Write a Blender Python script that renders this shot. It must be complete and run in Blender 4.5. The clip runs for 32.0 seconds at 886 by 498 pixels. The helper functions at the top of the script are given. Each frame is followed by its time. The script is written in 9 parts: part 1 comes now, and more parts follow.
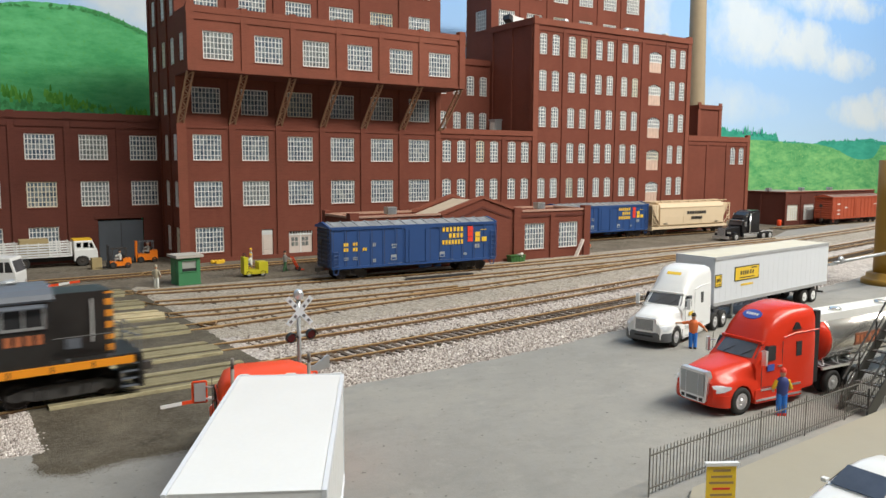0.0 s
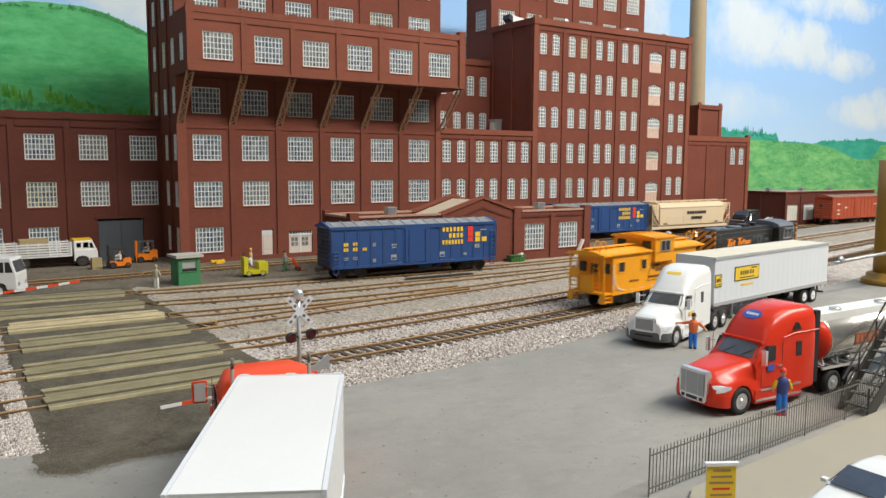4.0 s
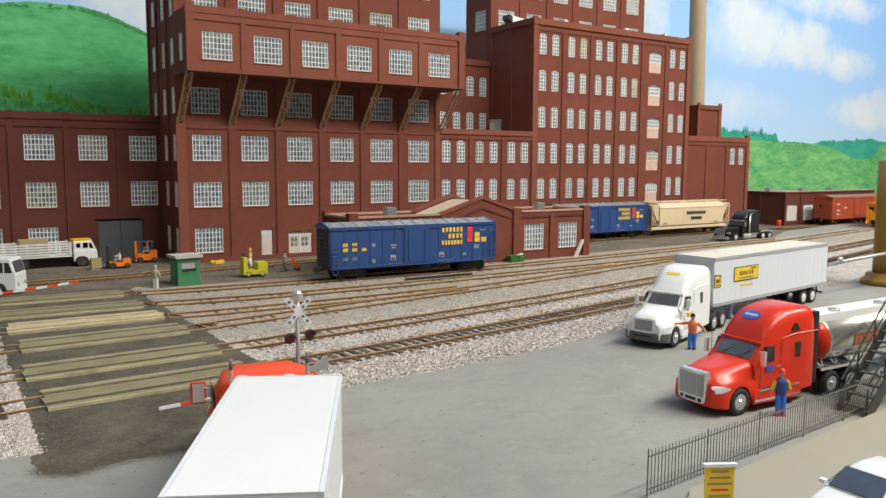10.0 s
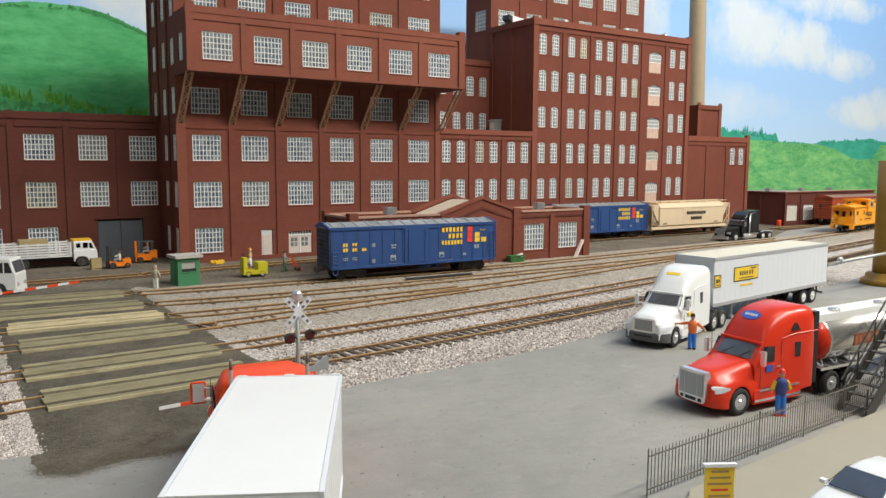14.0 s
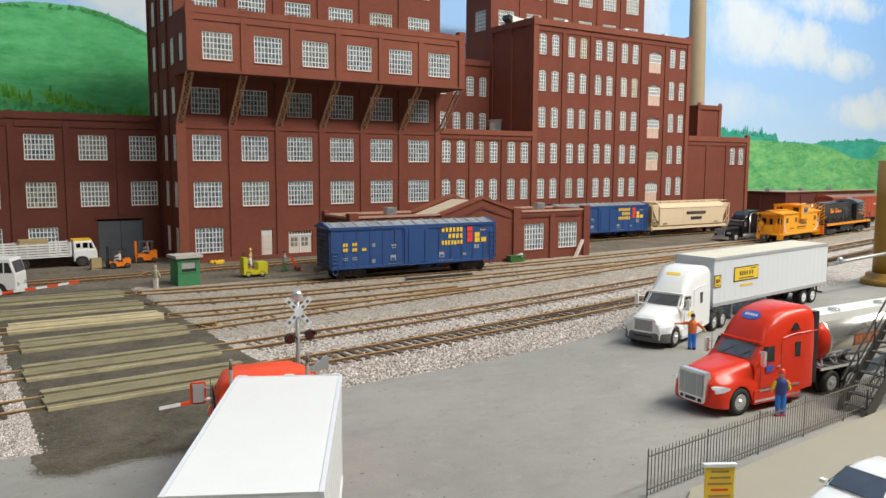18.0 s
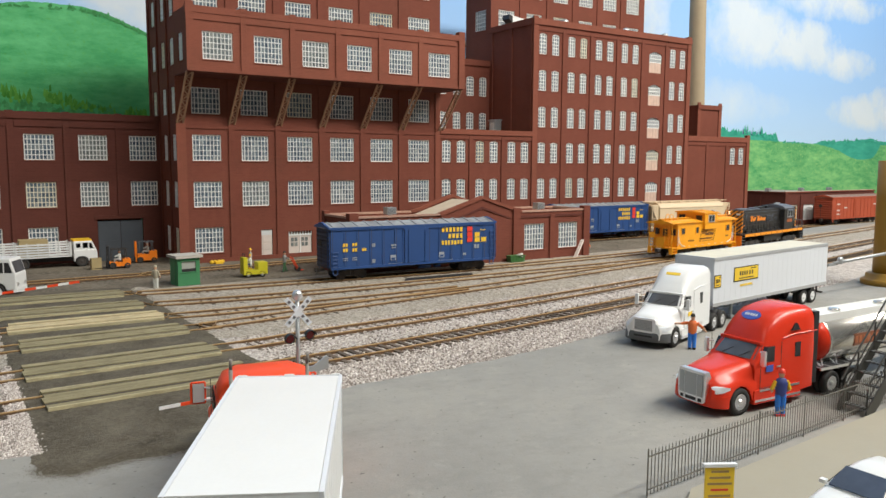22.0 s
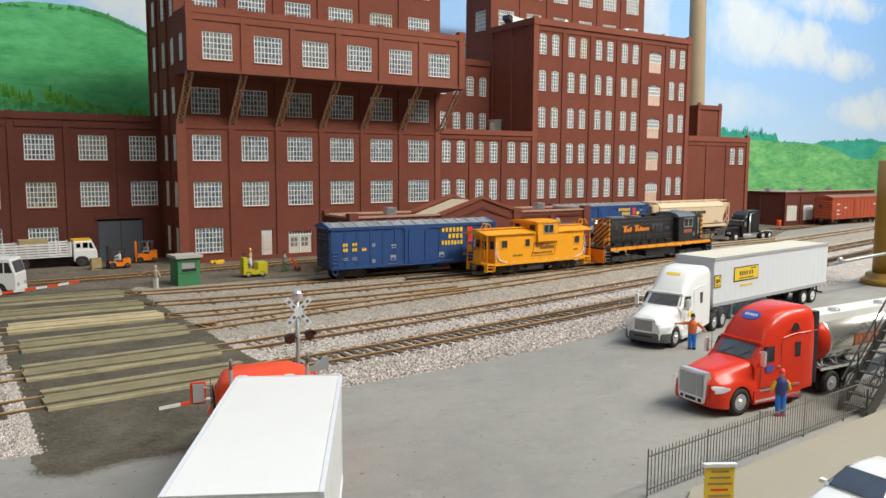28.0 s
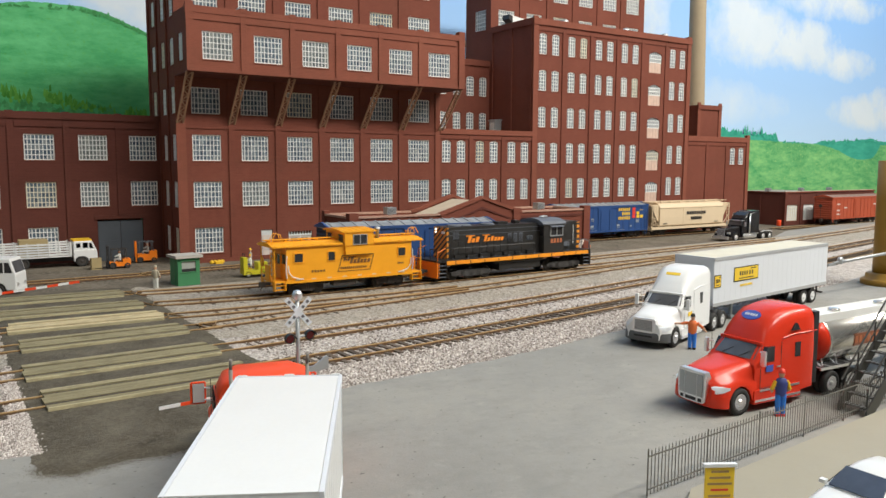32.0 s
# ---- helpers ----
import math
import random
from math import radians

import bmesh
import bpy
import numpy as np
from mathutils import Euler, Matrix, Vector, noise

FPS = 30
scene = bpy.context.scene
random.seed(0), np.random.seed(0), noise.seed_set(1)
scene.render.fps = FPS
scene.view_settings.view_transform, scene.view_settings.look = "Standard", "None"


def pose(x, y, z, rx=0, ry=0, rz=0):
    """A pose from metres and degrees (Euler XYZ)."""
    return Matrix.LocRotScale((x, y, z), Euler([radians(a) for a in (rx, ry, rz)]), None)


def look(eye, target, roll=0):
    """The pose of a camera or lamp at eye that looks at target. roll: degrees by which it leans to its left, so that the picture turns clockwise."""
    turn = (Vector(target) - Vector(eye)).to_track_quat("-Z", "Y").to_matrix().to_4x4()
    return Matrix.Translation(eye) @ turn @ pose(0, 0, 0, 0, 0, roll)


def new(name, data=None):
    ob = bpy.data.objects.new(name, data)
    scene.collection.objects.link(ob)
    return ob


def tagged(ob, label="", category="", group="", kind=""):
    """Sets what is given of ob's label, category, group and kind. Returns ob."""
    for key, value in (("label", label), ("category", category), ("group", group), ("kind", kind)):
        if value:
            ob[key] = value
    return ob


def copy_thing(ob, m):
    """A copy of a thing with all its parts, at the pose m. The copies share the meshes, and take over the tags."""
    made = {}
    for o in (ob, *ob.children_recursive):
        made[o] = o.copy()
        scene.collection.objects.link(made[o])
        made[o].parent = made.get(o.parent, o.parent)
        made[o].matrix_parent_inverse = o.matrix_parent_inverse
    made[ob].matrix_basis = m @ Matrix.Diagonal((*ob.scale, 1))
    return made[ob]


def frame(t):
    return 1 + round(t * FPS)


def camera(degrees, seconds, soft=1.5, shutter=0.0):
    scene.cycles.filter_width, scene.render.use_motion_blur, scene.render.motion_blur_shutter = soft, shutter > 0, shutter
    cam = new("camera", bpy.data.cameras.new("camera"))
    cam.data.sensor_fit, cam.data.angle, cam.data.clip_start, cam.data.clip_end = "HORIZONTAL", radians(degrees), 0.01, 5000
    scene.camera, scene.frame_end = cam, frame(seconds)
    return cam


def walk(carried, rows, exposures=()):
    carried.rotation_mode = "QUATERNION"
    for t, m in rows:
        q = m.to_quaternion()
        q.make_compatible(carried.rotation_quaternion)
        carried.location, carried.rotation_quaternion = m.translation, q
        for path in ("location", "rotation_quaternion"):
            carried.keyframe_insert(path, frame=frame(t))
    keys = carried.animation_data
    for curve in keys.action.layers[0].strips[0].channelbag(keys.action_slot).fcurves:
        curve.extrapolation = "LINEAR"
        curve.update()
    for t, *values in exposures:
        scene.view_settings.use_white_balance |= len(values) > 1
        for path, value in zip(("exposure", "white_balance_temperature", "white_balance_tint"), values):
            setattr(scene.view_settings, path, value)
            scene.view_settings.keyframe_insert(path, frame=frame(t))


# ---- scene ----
# A model railway in 1:87. Lengths below are those of the full-size prototype in metres; S brings them to the model's size.
S = 1 / 87
cam = camera(60.06, 32.0, soft=1.5, shutter=0.5)
EYE = Vector((0, 0, 9.3))
YAW, PITCH = 0.5807, 0.1105
AIM = Vector((math.sin(YAW) * math.cos(PITCH), math.cos(YAW) * math.cos(PITCH), -math.sin(PITCH)))
NUDGE = Vector((-0.038, 0.024, -0.03))     # the stand settles a hair between 7.4 and 8 s
CAM_ROWS = [(t, look((EYE + NUDGE * k) * S, (EYE + NUDGE * k + AIM * 50) * S, 0.26)) for t, k in ((0.0, 1), (7.3, 1), (8.0, 0), (32.0, 0))]
walk(cam, CAM_ROWS)

# ---- light: unseen lamps assumed over the layout, and the room's own walls
world = bpy.data.worlds.new("world")
scene.world = world
world.use_nodes = True
world.node_tree.nodes["Background"].inputs[0].default_value = (1.0, 0.97, 0.93, 1)
world.node_tree.nodes["Background"].inputs[1].default_value = 0.5
scene.view_settings.exposure = 0.0


def lamp(x, y, z, tx, ty, tz, w, d, power, col=(1.0, 0.95, 0.88)):
    li = bpy.data.lights.new("unseen_lamp", "AREA")
    li.shape, li.size, li.size_y, li.energy, li.color = "RECTANGLE", w, d, power, col
    ob = new("unseen_lamp", li)
    ob.matrix_world = look((x, y, z), (tx, ty, tz))
    return ob


# long strip light over the layout front; three unseen ceiling lamps added as fill
lamp(1.4, -0.45, 1.42, 1.2, 0.7, 0.0, 2.5, 0.14, 59, (1.0, 0.955, 0.875))
lamp(1.2, -1.3, 1.88, 1.2, 0.3, 0.0, 1.2, 0.3, 3, (1.0, 0.965, 0.895))
lamp(0.9, -0.12, 1.88, 0.9, 0.0, 0.0, 1.2, 0.3, 9, (1.0, 0.965, 0.895))
lamp(-1.2, -0.15, 1.88, 0.2, 0.5, 0.0, 1.2, 0.3, 4, (1.0, 0.965, 0.895))

# ---- materials
K = 87.0


class Mat:
    """A node material on object coordinates in prototype metres."""

    def __init__(self, name, rough=0.6, metal=0.0, spec=0.5):
        self.m = bpy.data.materials.new(name)
        self.m.use_nodes = True
        self.t = self.m.node_tree
        self.b = self.t.nodes["Principled BSDF"]
        self.b.inputs["Roughness"].default_value = rough
        self.b.inputs["Metallic"].default_value = metal
        self.b.inputs["Specular IOR Level"].default_value = spec
        tc = self.t.nodes.new("ShaderNodeTexCoord")
        mp = self.t.nodes.new("ShaderNodeMapping")
        mp.inputs["Scale"].default_value = (K, K, K)
        self.t.links.new(tc.outputs["Object"], mp.inputs["Vector"])
        self.co = mp.outputs[0]

    def node(self, kind, **sockets):
        n = self.t.nodes.new(kind)
        for key, v in sockets.items():
            self.plug(n.inputs[key.replace("_", " ")], v)
        return n

    def plug(self, sock, v):
        if isinstance(v, bpy.types.NodeSocket):
            self.t.links.new(v, sock)
        else:
            sock.default_value = v

    def noise(self, scale, detail=4.0, rough=0.55, co=None):
        n = self.node("ShaderNodeTexNoise", Scale=scale, Detail=detail, Roughness=rough)
        self.t.links.new(co or self.co, n.inputs["Vector"])
        return n.outputs["Fac"]

    def ramp(self, fac, stops):
        n = self.t.nodes.new("ShaderNodeValToRGB")
        el = n.color_ramp.elements
        while len(el) < len(stops):
            el.new(0.5)
        for e, (p, c) in zip(el, stops):
            e.position, e.color = p, (*c, 1)
        self.t.links.new(fac, n.inputs[0])
        return n.outputs[0]

    def mix(self, fac, a, b, kind="MIX"):
        n = self.t.nodes.new("ShaderNodeMix")
        n.data_type, n.blend_type = "RGBA", kind
        for i, v in ((0, fac), (6, a), (7, b)):
            if isinstance(v, tuple) and len(v) == 3:
                v = (*v, 1)
            self.plug(n.inputs[i], v)
        return n.outputs[2]

    def math(self, op, a, b=0.0, clamp=False):
        n = self.t.nodes.new("ShaderNodeMath")
        n.operation, n.use_clamp = op, clamp
        self.plug(n.inputs[0], a)
        self.plug(n.inputs[1], b)
        return n.outputs[0]

    def rand(self):
        return self.t.nodes.new("ShaderNodeObjectInfo").outputs["Random"]

    def island(self):
        return self.t.nodes.new("ShaderNodeNewGeometry").outputs["Random Per Island"]

    def color(self, v):
        self.plug(self.b.inputs["Base Color"], (*v, 1) if isinstance(v, tuple) else v)
        return self

    def bump(self, height, dist=0.02, strength=0.5):
        n = self.node("ShaderNodeBump", Height=height)
        n.inputs["Strength"].default_value = strength
        n.inputs["Distance"].default_value = dist / K
        self.t.links.new(n.outputs[0], self.b.inputs["Normal"])
        return self

    def done(self):
        return self.m


def scale3(c, k):
    return tuple(min(1.0, v * k) for v in c)


def paint(name, c, rough=0.45, metal=0.0, var=0.16, scale=0.9, spec=0.5, fine=9.0):
    """Moulded or painted model plastic: two scales of tone, light dust."""
    m = Mat(name, rough, metal, spec)
    a = m.mix(m.noise(scale, 5), scale3(c, 1 - var), scale3(c, 1 + var))
    a = m.mix(m.math("MULTIPLY", m.noise(fine, 3), 0.22), a, scale3(c, 1.25))
    return m.color(a).bump(m.noise(fine * 2, 2), 0.01, 0.15).done()


def brick(name, c):
    m = Mat(name, 0.8, 0, 0.12)
    sep = m.node("ShaderNodeSeparateXYZ", Vector=m.co)
    u = m.math("ADD", sep.outputs[0], sep.outputs[1])
    com = m.node("ShaderNodeCombineXYZ", X=u, Y=sep.outputs[2])
    br = m.node("ShaderNodeTexBrick", Scale=1.0, Mortar_Size=0.018)
    br.inputs["Brick Width"].default_value, br.inputs["Row Height"].default_value = 0.42, 0.15
    br.inputs["Color1"].default_value = (*scale3(c, 0.86), 1)
    br.inputs["Color2"].default_value = (*scale3(c, 1.12), 1)
    br.inputs["Mortar"].default_value = (*scale3(c, 1.35), 1)
    m.t.links.new(com.outputs[0], br.inputs["Vector"])
    a = m.ramp(m.noise(0.16, 6, 0.65), [(0.3, (c[0] * 0.62, c[1] * 0.82, c[2] * 0.8)), (0.5, c), (0.72, (c[0] * 1.22, c[1] * 1.4, c[2] * 1.4))])
    st = m.node("ShaderNodeMapping", Vector=m.co)
    st.inputs["Scale"].default_value = (1.0, 1.0, 0.12)
    a = m.mix(m.math("MULTIPLY", m.math("SUBTRACT", m.noise(0.9, 5, 0.6, st.outputs[0]), 0.5, True), 1.8, True), a, scale3(c, 0.62))
    a = m.mix(0.5, a, br.outputs["Color"])
    a = m.mix(m.math("MULTIPLY", m.noise(1.3, 6, 0.7), 0.35), a, scale3(c, 1.3))
    return m.color(a).bump(br.outputs["Fac"], -0.015, 0.35).done()


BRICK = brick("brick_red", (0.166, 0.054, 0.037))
# own tone of the warehouse; also stands in for shade on wing and soffit
BRICKDARKSHADE = brick("brick_dark_and_shaded", (0.112, 0.038, 0.029))
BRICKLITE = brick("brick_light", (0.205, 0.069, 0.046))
ROOFGREY = paint("roof_gravel", (0.30, 0.27, 0.23), 0.9, var=0.2, fine=14)
ROOFCREAM = paint("roof_cream", (0.52, 0.44, 0.34), 0.85, var=0.15)


def frame_white():
    """White window plastic; now and then a yellowed one."""
    m = Mat("window_white", 0.5, 0, 0.5)
    a = m.mix(m.noise(1.1, 5), (0.72, 0.735, 0.72), (0.84, 0.85, 0.83))
    a = m.mix(m.math("GREATER_THAN", m.rand(), 0.91), a, (0.70, 0.665, 0.54))
    return m.color(a).done()


WHITEFRAME = frame_white()
STEELGREY = paint("door_grey", (0.13, 0.14, 0.16), 0.6)
DOCKBLUE = paint("dock_door_blue_grey", (0.075, 0.088, 0.105), 0.6, var=0.35, scale=0.4)
BEAMBROWN = paint("bracket_brown", (0.40, 0.23, 0.14), 0.6)
CREAMDOOR = paint("door_cream", (0.60, 0.53, 0.48), 0.6)
COPINGPALE = paint("coping_dusty", (0.40, 0.235, 0.175), 0.85, var=0.25, fine=6)
CONCRETE = paint("concrete", (0.42, 0.40, 0.36), 0.85, var=0.12, fine=16)
CHIMNEY = paint("chimney_tan", (0.36, 0.29, 0.19), 0.8, var=0.1)
GALV = paint("galvanised", (0.42, 0.44, 0.45), 0.4, 0.6)
CHROME = paint("chrome", (0.82, 0.83, 0.85), 0.3, 0.9, var=0.05)
BLACK = paint("black_plastic", (0.018, 0.018, 0.020), 0.5)
TYRE = paint("tyre_rubber", (0.022, 0.021, 0.020), 0.8)
DARKUNDER = paint("grimy_underframe", (0.05, 0.042, 0.037), 0.75, var=0.3, fine=5)
WHITE = paint("white_gloss", (0.74, 0.755, 0.75), 0.3, var=0.04)
WHITEFLAT = paint("white_trailer", (0.66, 0.69, 0.73), 0.42, var=0.05, scale=0.4)
RED = paint("red_gloss", (0.64, 0.040, 0.016), 0.24, var=0.06, spec=0.3)
ORANGERED = paint("orange_red", (0.75, 0.075, 0.022), 0.42, var=0.06, spec=0.25)
YELLOWCAB = paint("caboose_yellow", (0.84, 0.355, 0.010), 0.5, var=0.12, fine=5)
ORANGE = paint("orange", (0.86, 0.215, 0.010), 0.45, var=0.08)
LOCOBLACK = paint("loco_black", (0.020, 0.019, 0.018), 0.42, var=0.9, fine=4)
LOCOORANGE = paint("loco_sill_orange", (0.82, 0.30, 0.016), 0.5, var=0.15, fine=4)
LOCOGREY = paint("loco_roof", (0.11, 0.125, 0.15), 0.55, var=0.15)
BLUECAR = paint("boxcar_blue", (0.016, 0.060, 0.20), 0.55, var=0.22, scale=0.5, fine=5)
BLUEEND = paint("boxcar_end_grime_post_shade", (0.038, 0.040, 0.062), 0.7, var=0.3)
CARROOF = paint("boxcar_roof_worn", (0.25, 0.27, 0.29), 0.65, var=0.8, scale=1.3, fine=4)
YELLOW = paint("sign_yellow", (0.80, 0.54, 0.03), 0.45, var=0.06)
LETTERYEL = paint("lettering_yellow", (0.80, 0.52, 0.04), 0.5, var=0.12)
LETTERRED = paint("lettering_red", (0.70, 0.05, 0.03), 0.5, var=0.1)
LETTERBLK = paint("lettering_black", (0.03, 0.03, 0.03), 0.5)
LETTERWHT = paint("lettering_white", (0.70, 0.70, 0.68), 0.5)
LETTERRUST = paint("lettering_faded_rust", (0.42, 0.13, 0.05), 0.6, var=0.25)
LETTERORG = paint("lettering_orange", (0.80, 0.25, 0.02), 0.5, var=0.08)
LETTERGOLD = paint("lettering_worn_gold", (0.34, 0.22, 0.09), 0.6, var=0.2)
CREAM = paint("hopper_cream", (0.66, 0.53, 0.36), 0.55, var=0.10, scale=0.4, fine=4)
RUSTCAR = paint("boxcar_oxide", (0.36, 0.065, 0.026), 0.6, var=0.25, scale=0.5, fine=3)
GREENBOOTH = paint("booth_green", (0.045, 0.20, 0.085), 0.55, var=0.12)
GREENBIN = paint("bin_green", (0.04, 0.135, 0.035), 0.55, var=0.2)
GOLD = paint("column_ochre", (0.30, 0.165, 0.018), 0.45, var=0.12, scale=0.4)
FENCEGREY = paint("fence_iron", (0.15, 0.145, 0.125), 0.6)
STAIRGREY = paint("stair_dark_steel", (0.045, 0.045, 0.040), 0.6, var=0.2)
PALLETWOOD = paint("pallet_wood", (0.38, 0.30, 0.15), 0.8, var=0.2, fine=6)
SILVER = paint("polished_tank", (0.76, 0.74, 0.69), 0.24, 0.8, var=0.05)
BLUELOGO = paint("emblem_blue", (0.05, 0.10, 0.42), 0.4, var=0.1)
WAXRED = paint("signal_lens_red", (0.16, 0.012, 0.012), 0.15)
SKIN = paint("figure_flesh", (0.60, 0.34, 0.22), 0.6)
FBLUE = paint("figure_blue", (0.03, 0.20, 0.68), 0.6)
FNAVY = paint("figure_navy", (0.035, 0.05, 0.20), 0.6)
FORANGE = paint("figure_orange", (0.70, 0.16, 0.04), 0.6)
FYELLOW = paint("figure_yellow", (0.78, 0.47, 0.02), 0.6)
FWHITE = paint("figure_white", (0.68, 0.70, 0.66), 0.6)
FGREEN = paint("figure_green", (0.05, 0.14, 0.06), 0.6)
FKHAKI = paint("figure_khaki", (0.42, 0.38, 0.28), 0.6)
FGREY = paint("figure_grey", (0.30, 0.29, 0.27), 0.6)
HAIR = paint("figure_dark", (0.03, 0.025, 0.02), 0.7)
CARTYEL = paint("cart_yellow", (0.55, 0.50, 0.02), 0.5)


def glazing():
    """Old mill panes: each pane of the grid has its own tone, some hazed or greenish."""
    m = Mat("window_glazing", 0.14, 0, 0.6)
    r = m.rand()
    snap = m.t.nodes.new("ShaderNodeVectorMath")
    snap.operation = "SNAP"
    m.t.links.new(m.co, snap.inputs[0])
    snap.inputs[1].default_value = (0.344, 5.0, 0.496)
    wn = m.t.nodes.new("ShaderNodeTexWhiteNoise")
    wn.noise_dimensions = "4D"
    m.t.links.new(snap.outputs[0], wn.inputs["Vector"])
    m.t.links.new(r, wn.inputs["W"])
    a = m.ramp(wn.outputs["Value"], [(0.0, (0.06, 0.09, 0.13)), (0.45, (0.105, 0.145, 0.19)), (0.8, (0.15, 0.19, 0.225)), (1.0, (0.25, 0.285, 0.30))])
    a = m.mix(m.math("MULTIPLY", m.math("SUBTRACT", m.noise(1.6, 4, 0.7), 0.5, True), 2.0, True), a, (0.33, 0.37, 0.38))
    a = m.mix(m.math("MULTIPLY", m.math("SUBTRACT", r, 0.75, True), 1.4), a, (0.34, 0.32, 0.22))
    return m.color(a).done()


GLASS = glazing()


def screen():
    m = Mat("windscreen", 0.12, 0, 0.6)
    return m.color(m.mix(m.noise(1.2, 2), (0.045, 0.047, 0.052), (0.135, 0.138, 0.15))).done()


SCREEN = screen()
CARGLASS = paint("car_blue_glass", (0.075, 0.10, 0.15), 0.06, var=0.5, scale=1.5)
DARKGLASS = paint("dark_side_glass", (0.03, 0.031, 0.034), 0.15, var=0.3)


def ballast(name, lo, mid, hi, scale=5.0):
    """Crushed stone: cell-wise tone, shaded joints, tinted by larger stains."""
    m = Mat(name, 0.9, 0, 0.2)
    v = m.node("ShaderNodeTexVoronoi", Scale=scale)
    m.t.links.new(m.co, v.inputs["Vector"])
    sep = m.node("ShaderNodeSeparateColor", Color=v.outputs["Color"])
    a = m.ramp(sep.outputs[0], [(0.0, lo), (0.5, mid), (1.0, hi)])
    a = m.mix(m.math("MULTIPLY", m.noise(0.15, 5), 0.5), a, mid)
    a = m.mix(m.math("MULTIPLY", m.math("SUBTRACT", m.noise(0.35, 4), 0.4, True), 1.3), a, scale3(mid, 0.78))
    return m.color(a).bump(v.outputs["Distance"], -0.14, 1.0).done()


BALLASTGREY = ballast("ballast_yard", (0.14, 0.122, 0.098), (0.46, 0.412, 0.345), (0.72, 0.66, 0.56), 9.0)
BALLASTPINK = ballast("ballast_main", (0.27, 0.235, 0.21), (0.50, 0.455, 0.415), (0.76, 0.71, 0.66), 6.0)


def ground_dirt():
    m = Mat("yard_dirt", 0.95, 0, 0.1)
    a = m.ramp(m.noise(0.25, 8, 0.65), [(0.25, (0.055, 0.047, 0.036)), (0.5, (0.125, 0.108, 0.083)), (0.78, (0.22, 0.192, 0.148))])
    a = m.mix(m.math("MULTIPLY", m.math("SUBTRACT", m.noise(4.5, 4, 0.7), 0.42, True), 3.0, True), a, (0.28, 0.245, 0.20))
    return m.color(a).bump(m.noise(6.0, 4), 0.10, 0.9).done()


def asphalt():
    """Old street paint: broad cloudy wear, small scuffs, fine grit and scattered dark specks."""
    m = Mat("asphalt_grey", 0.82, 0, 0.3)
    a = m.ramp(m.noise(0.09, 7, 0.68), [(0.3, (0.222, 0.221, 0.206)), (0.5, (0.282, 0.277, 0.255)), (0.75, (0.340, 0.328, 0.292))])
    w = m.node("ShaderNodeMapping", Vector=m.co)
    w.inputs["Scale"].default_value = (0.55, 1.0, 1.0)
    w.inputs["Rotation"].default_value = (0, 0, 0.35)
    a = m.mix(m.math("MULTIPLY", m.math("SUBTRACT", m.noise(0.55, 9, 0.78, w.outputs[0]), 0.48, True), 2.4, True), a, (0.180, 0.183, 0.170))
    a = m.mix(m.math("MULTIPLY", m.math("SUBTRACT", m.noise(2.2, 8, 0.8), 0.53, True), 2.6, True), a, (0.195, 0.192, 0.172))
    a = m.mix(m.math("MULTIPLY", m.math("SUBTRACT", m.noise(0.7, 8, 0.75), 0.55, True), 3.0, True), a, (0.375, 0.362, 0.325))
    a = m.mix(m.math("MULTIPLY", m.math("SUBTRACT", m.noise(5.0, 2, 0.5), 0.70, True), 14.0, True), a, (0.075, 0.075, 0.070))
    a = m.mix(m.math("MULTIPLY", m.noise(14.0, 3), 0.3), a, (0.255, 0.252, 0.236))
    return m.color(a).bump(m.noise(9.0, 5, 0.7), 0.03, 0.45).done()


def asphalt_dark():
    m = Mat("asphalt_crossing", 0.9, 0, 0.2)
    a = m.ramp(m.noise(0.5, 8, 0.65), [(0.3, (0.056, 0.048, 0.035)), (0.55, (0.112, 0.098, 0.073)), (0.85, (0.21, 0.185, 0.14))])
    a = m.mix(m.math("MULTIPLY", m.math("SUBTRACT", m.noise(7.0, 5, 0.7), 0.45, True), 2.6, True), a, (0.18, 0.158, 0.12))
    return m.color(a).bump(m.noise(7.0, 5, 0.7), 0.10, 0.9).done()


DIRT, ASPHALT, ASPHALTDARK = ground_dirt(), asphalt(), asphalt_dark()
PAVEMENT = paint("pavement_beige", (0.31, 0.29, 0.23), 0.85, var=0.12, scale=0.3, fine=10)


def timber(name, c):
    """Weathered boards: streaked grain, dark damp patches, paler worn edges, each board its own tone."""
    m = Mat(name, 0.85, 0, 0.15)
    w = m.node("ShaderNodeMapping", Vector=m.co)
    w.inputs["Scale"].default_value = (0.35, 7.0, 7.0)
    a = m.ramp(m.noise(1.6, 8, 0.75, w.outputs[0]), [(0.3, scale3(c, 0.42)), (0.5, scale3(c, 0.95)), (0.72, scale3(c, 1.45))])
    a = m.mix(m.math("MULTIPLY", m.math("SUBTRACT", m.noise(0.55, 6, 0.75), 0.46, True), 3.4, True), a, scale3(c, 0.5))
    a = m.mix(m.math("MULTIPLY", m.math("SUBTRACT", m.noise(5.0, 4, 0.7), 0.58, True), 3.0, True), a, (c[0] * 1.3, c[1] * 1.25, c[2] * 1.35))
    a = m.mix(m.math("MULTIPLY", m.rand(), 0.6), a, scale3(c, 0.72))
    return m.color(a).bump(m.noise(2.0, 4, 0.6, w.outputs[0]), 0.03, 0.6).done()


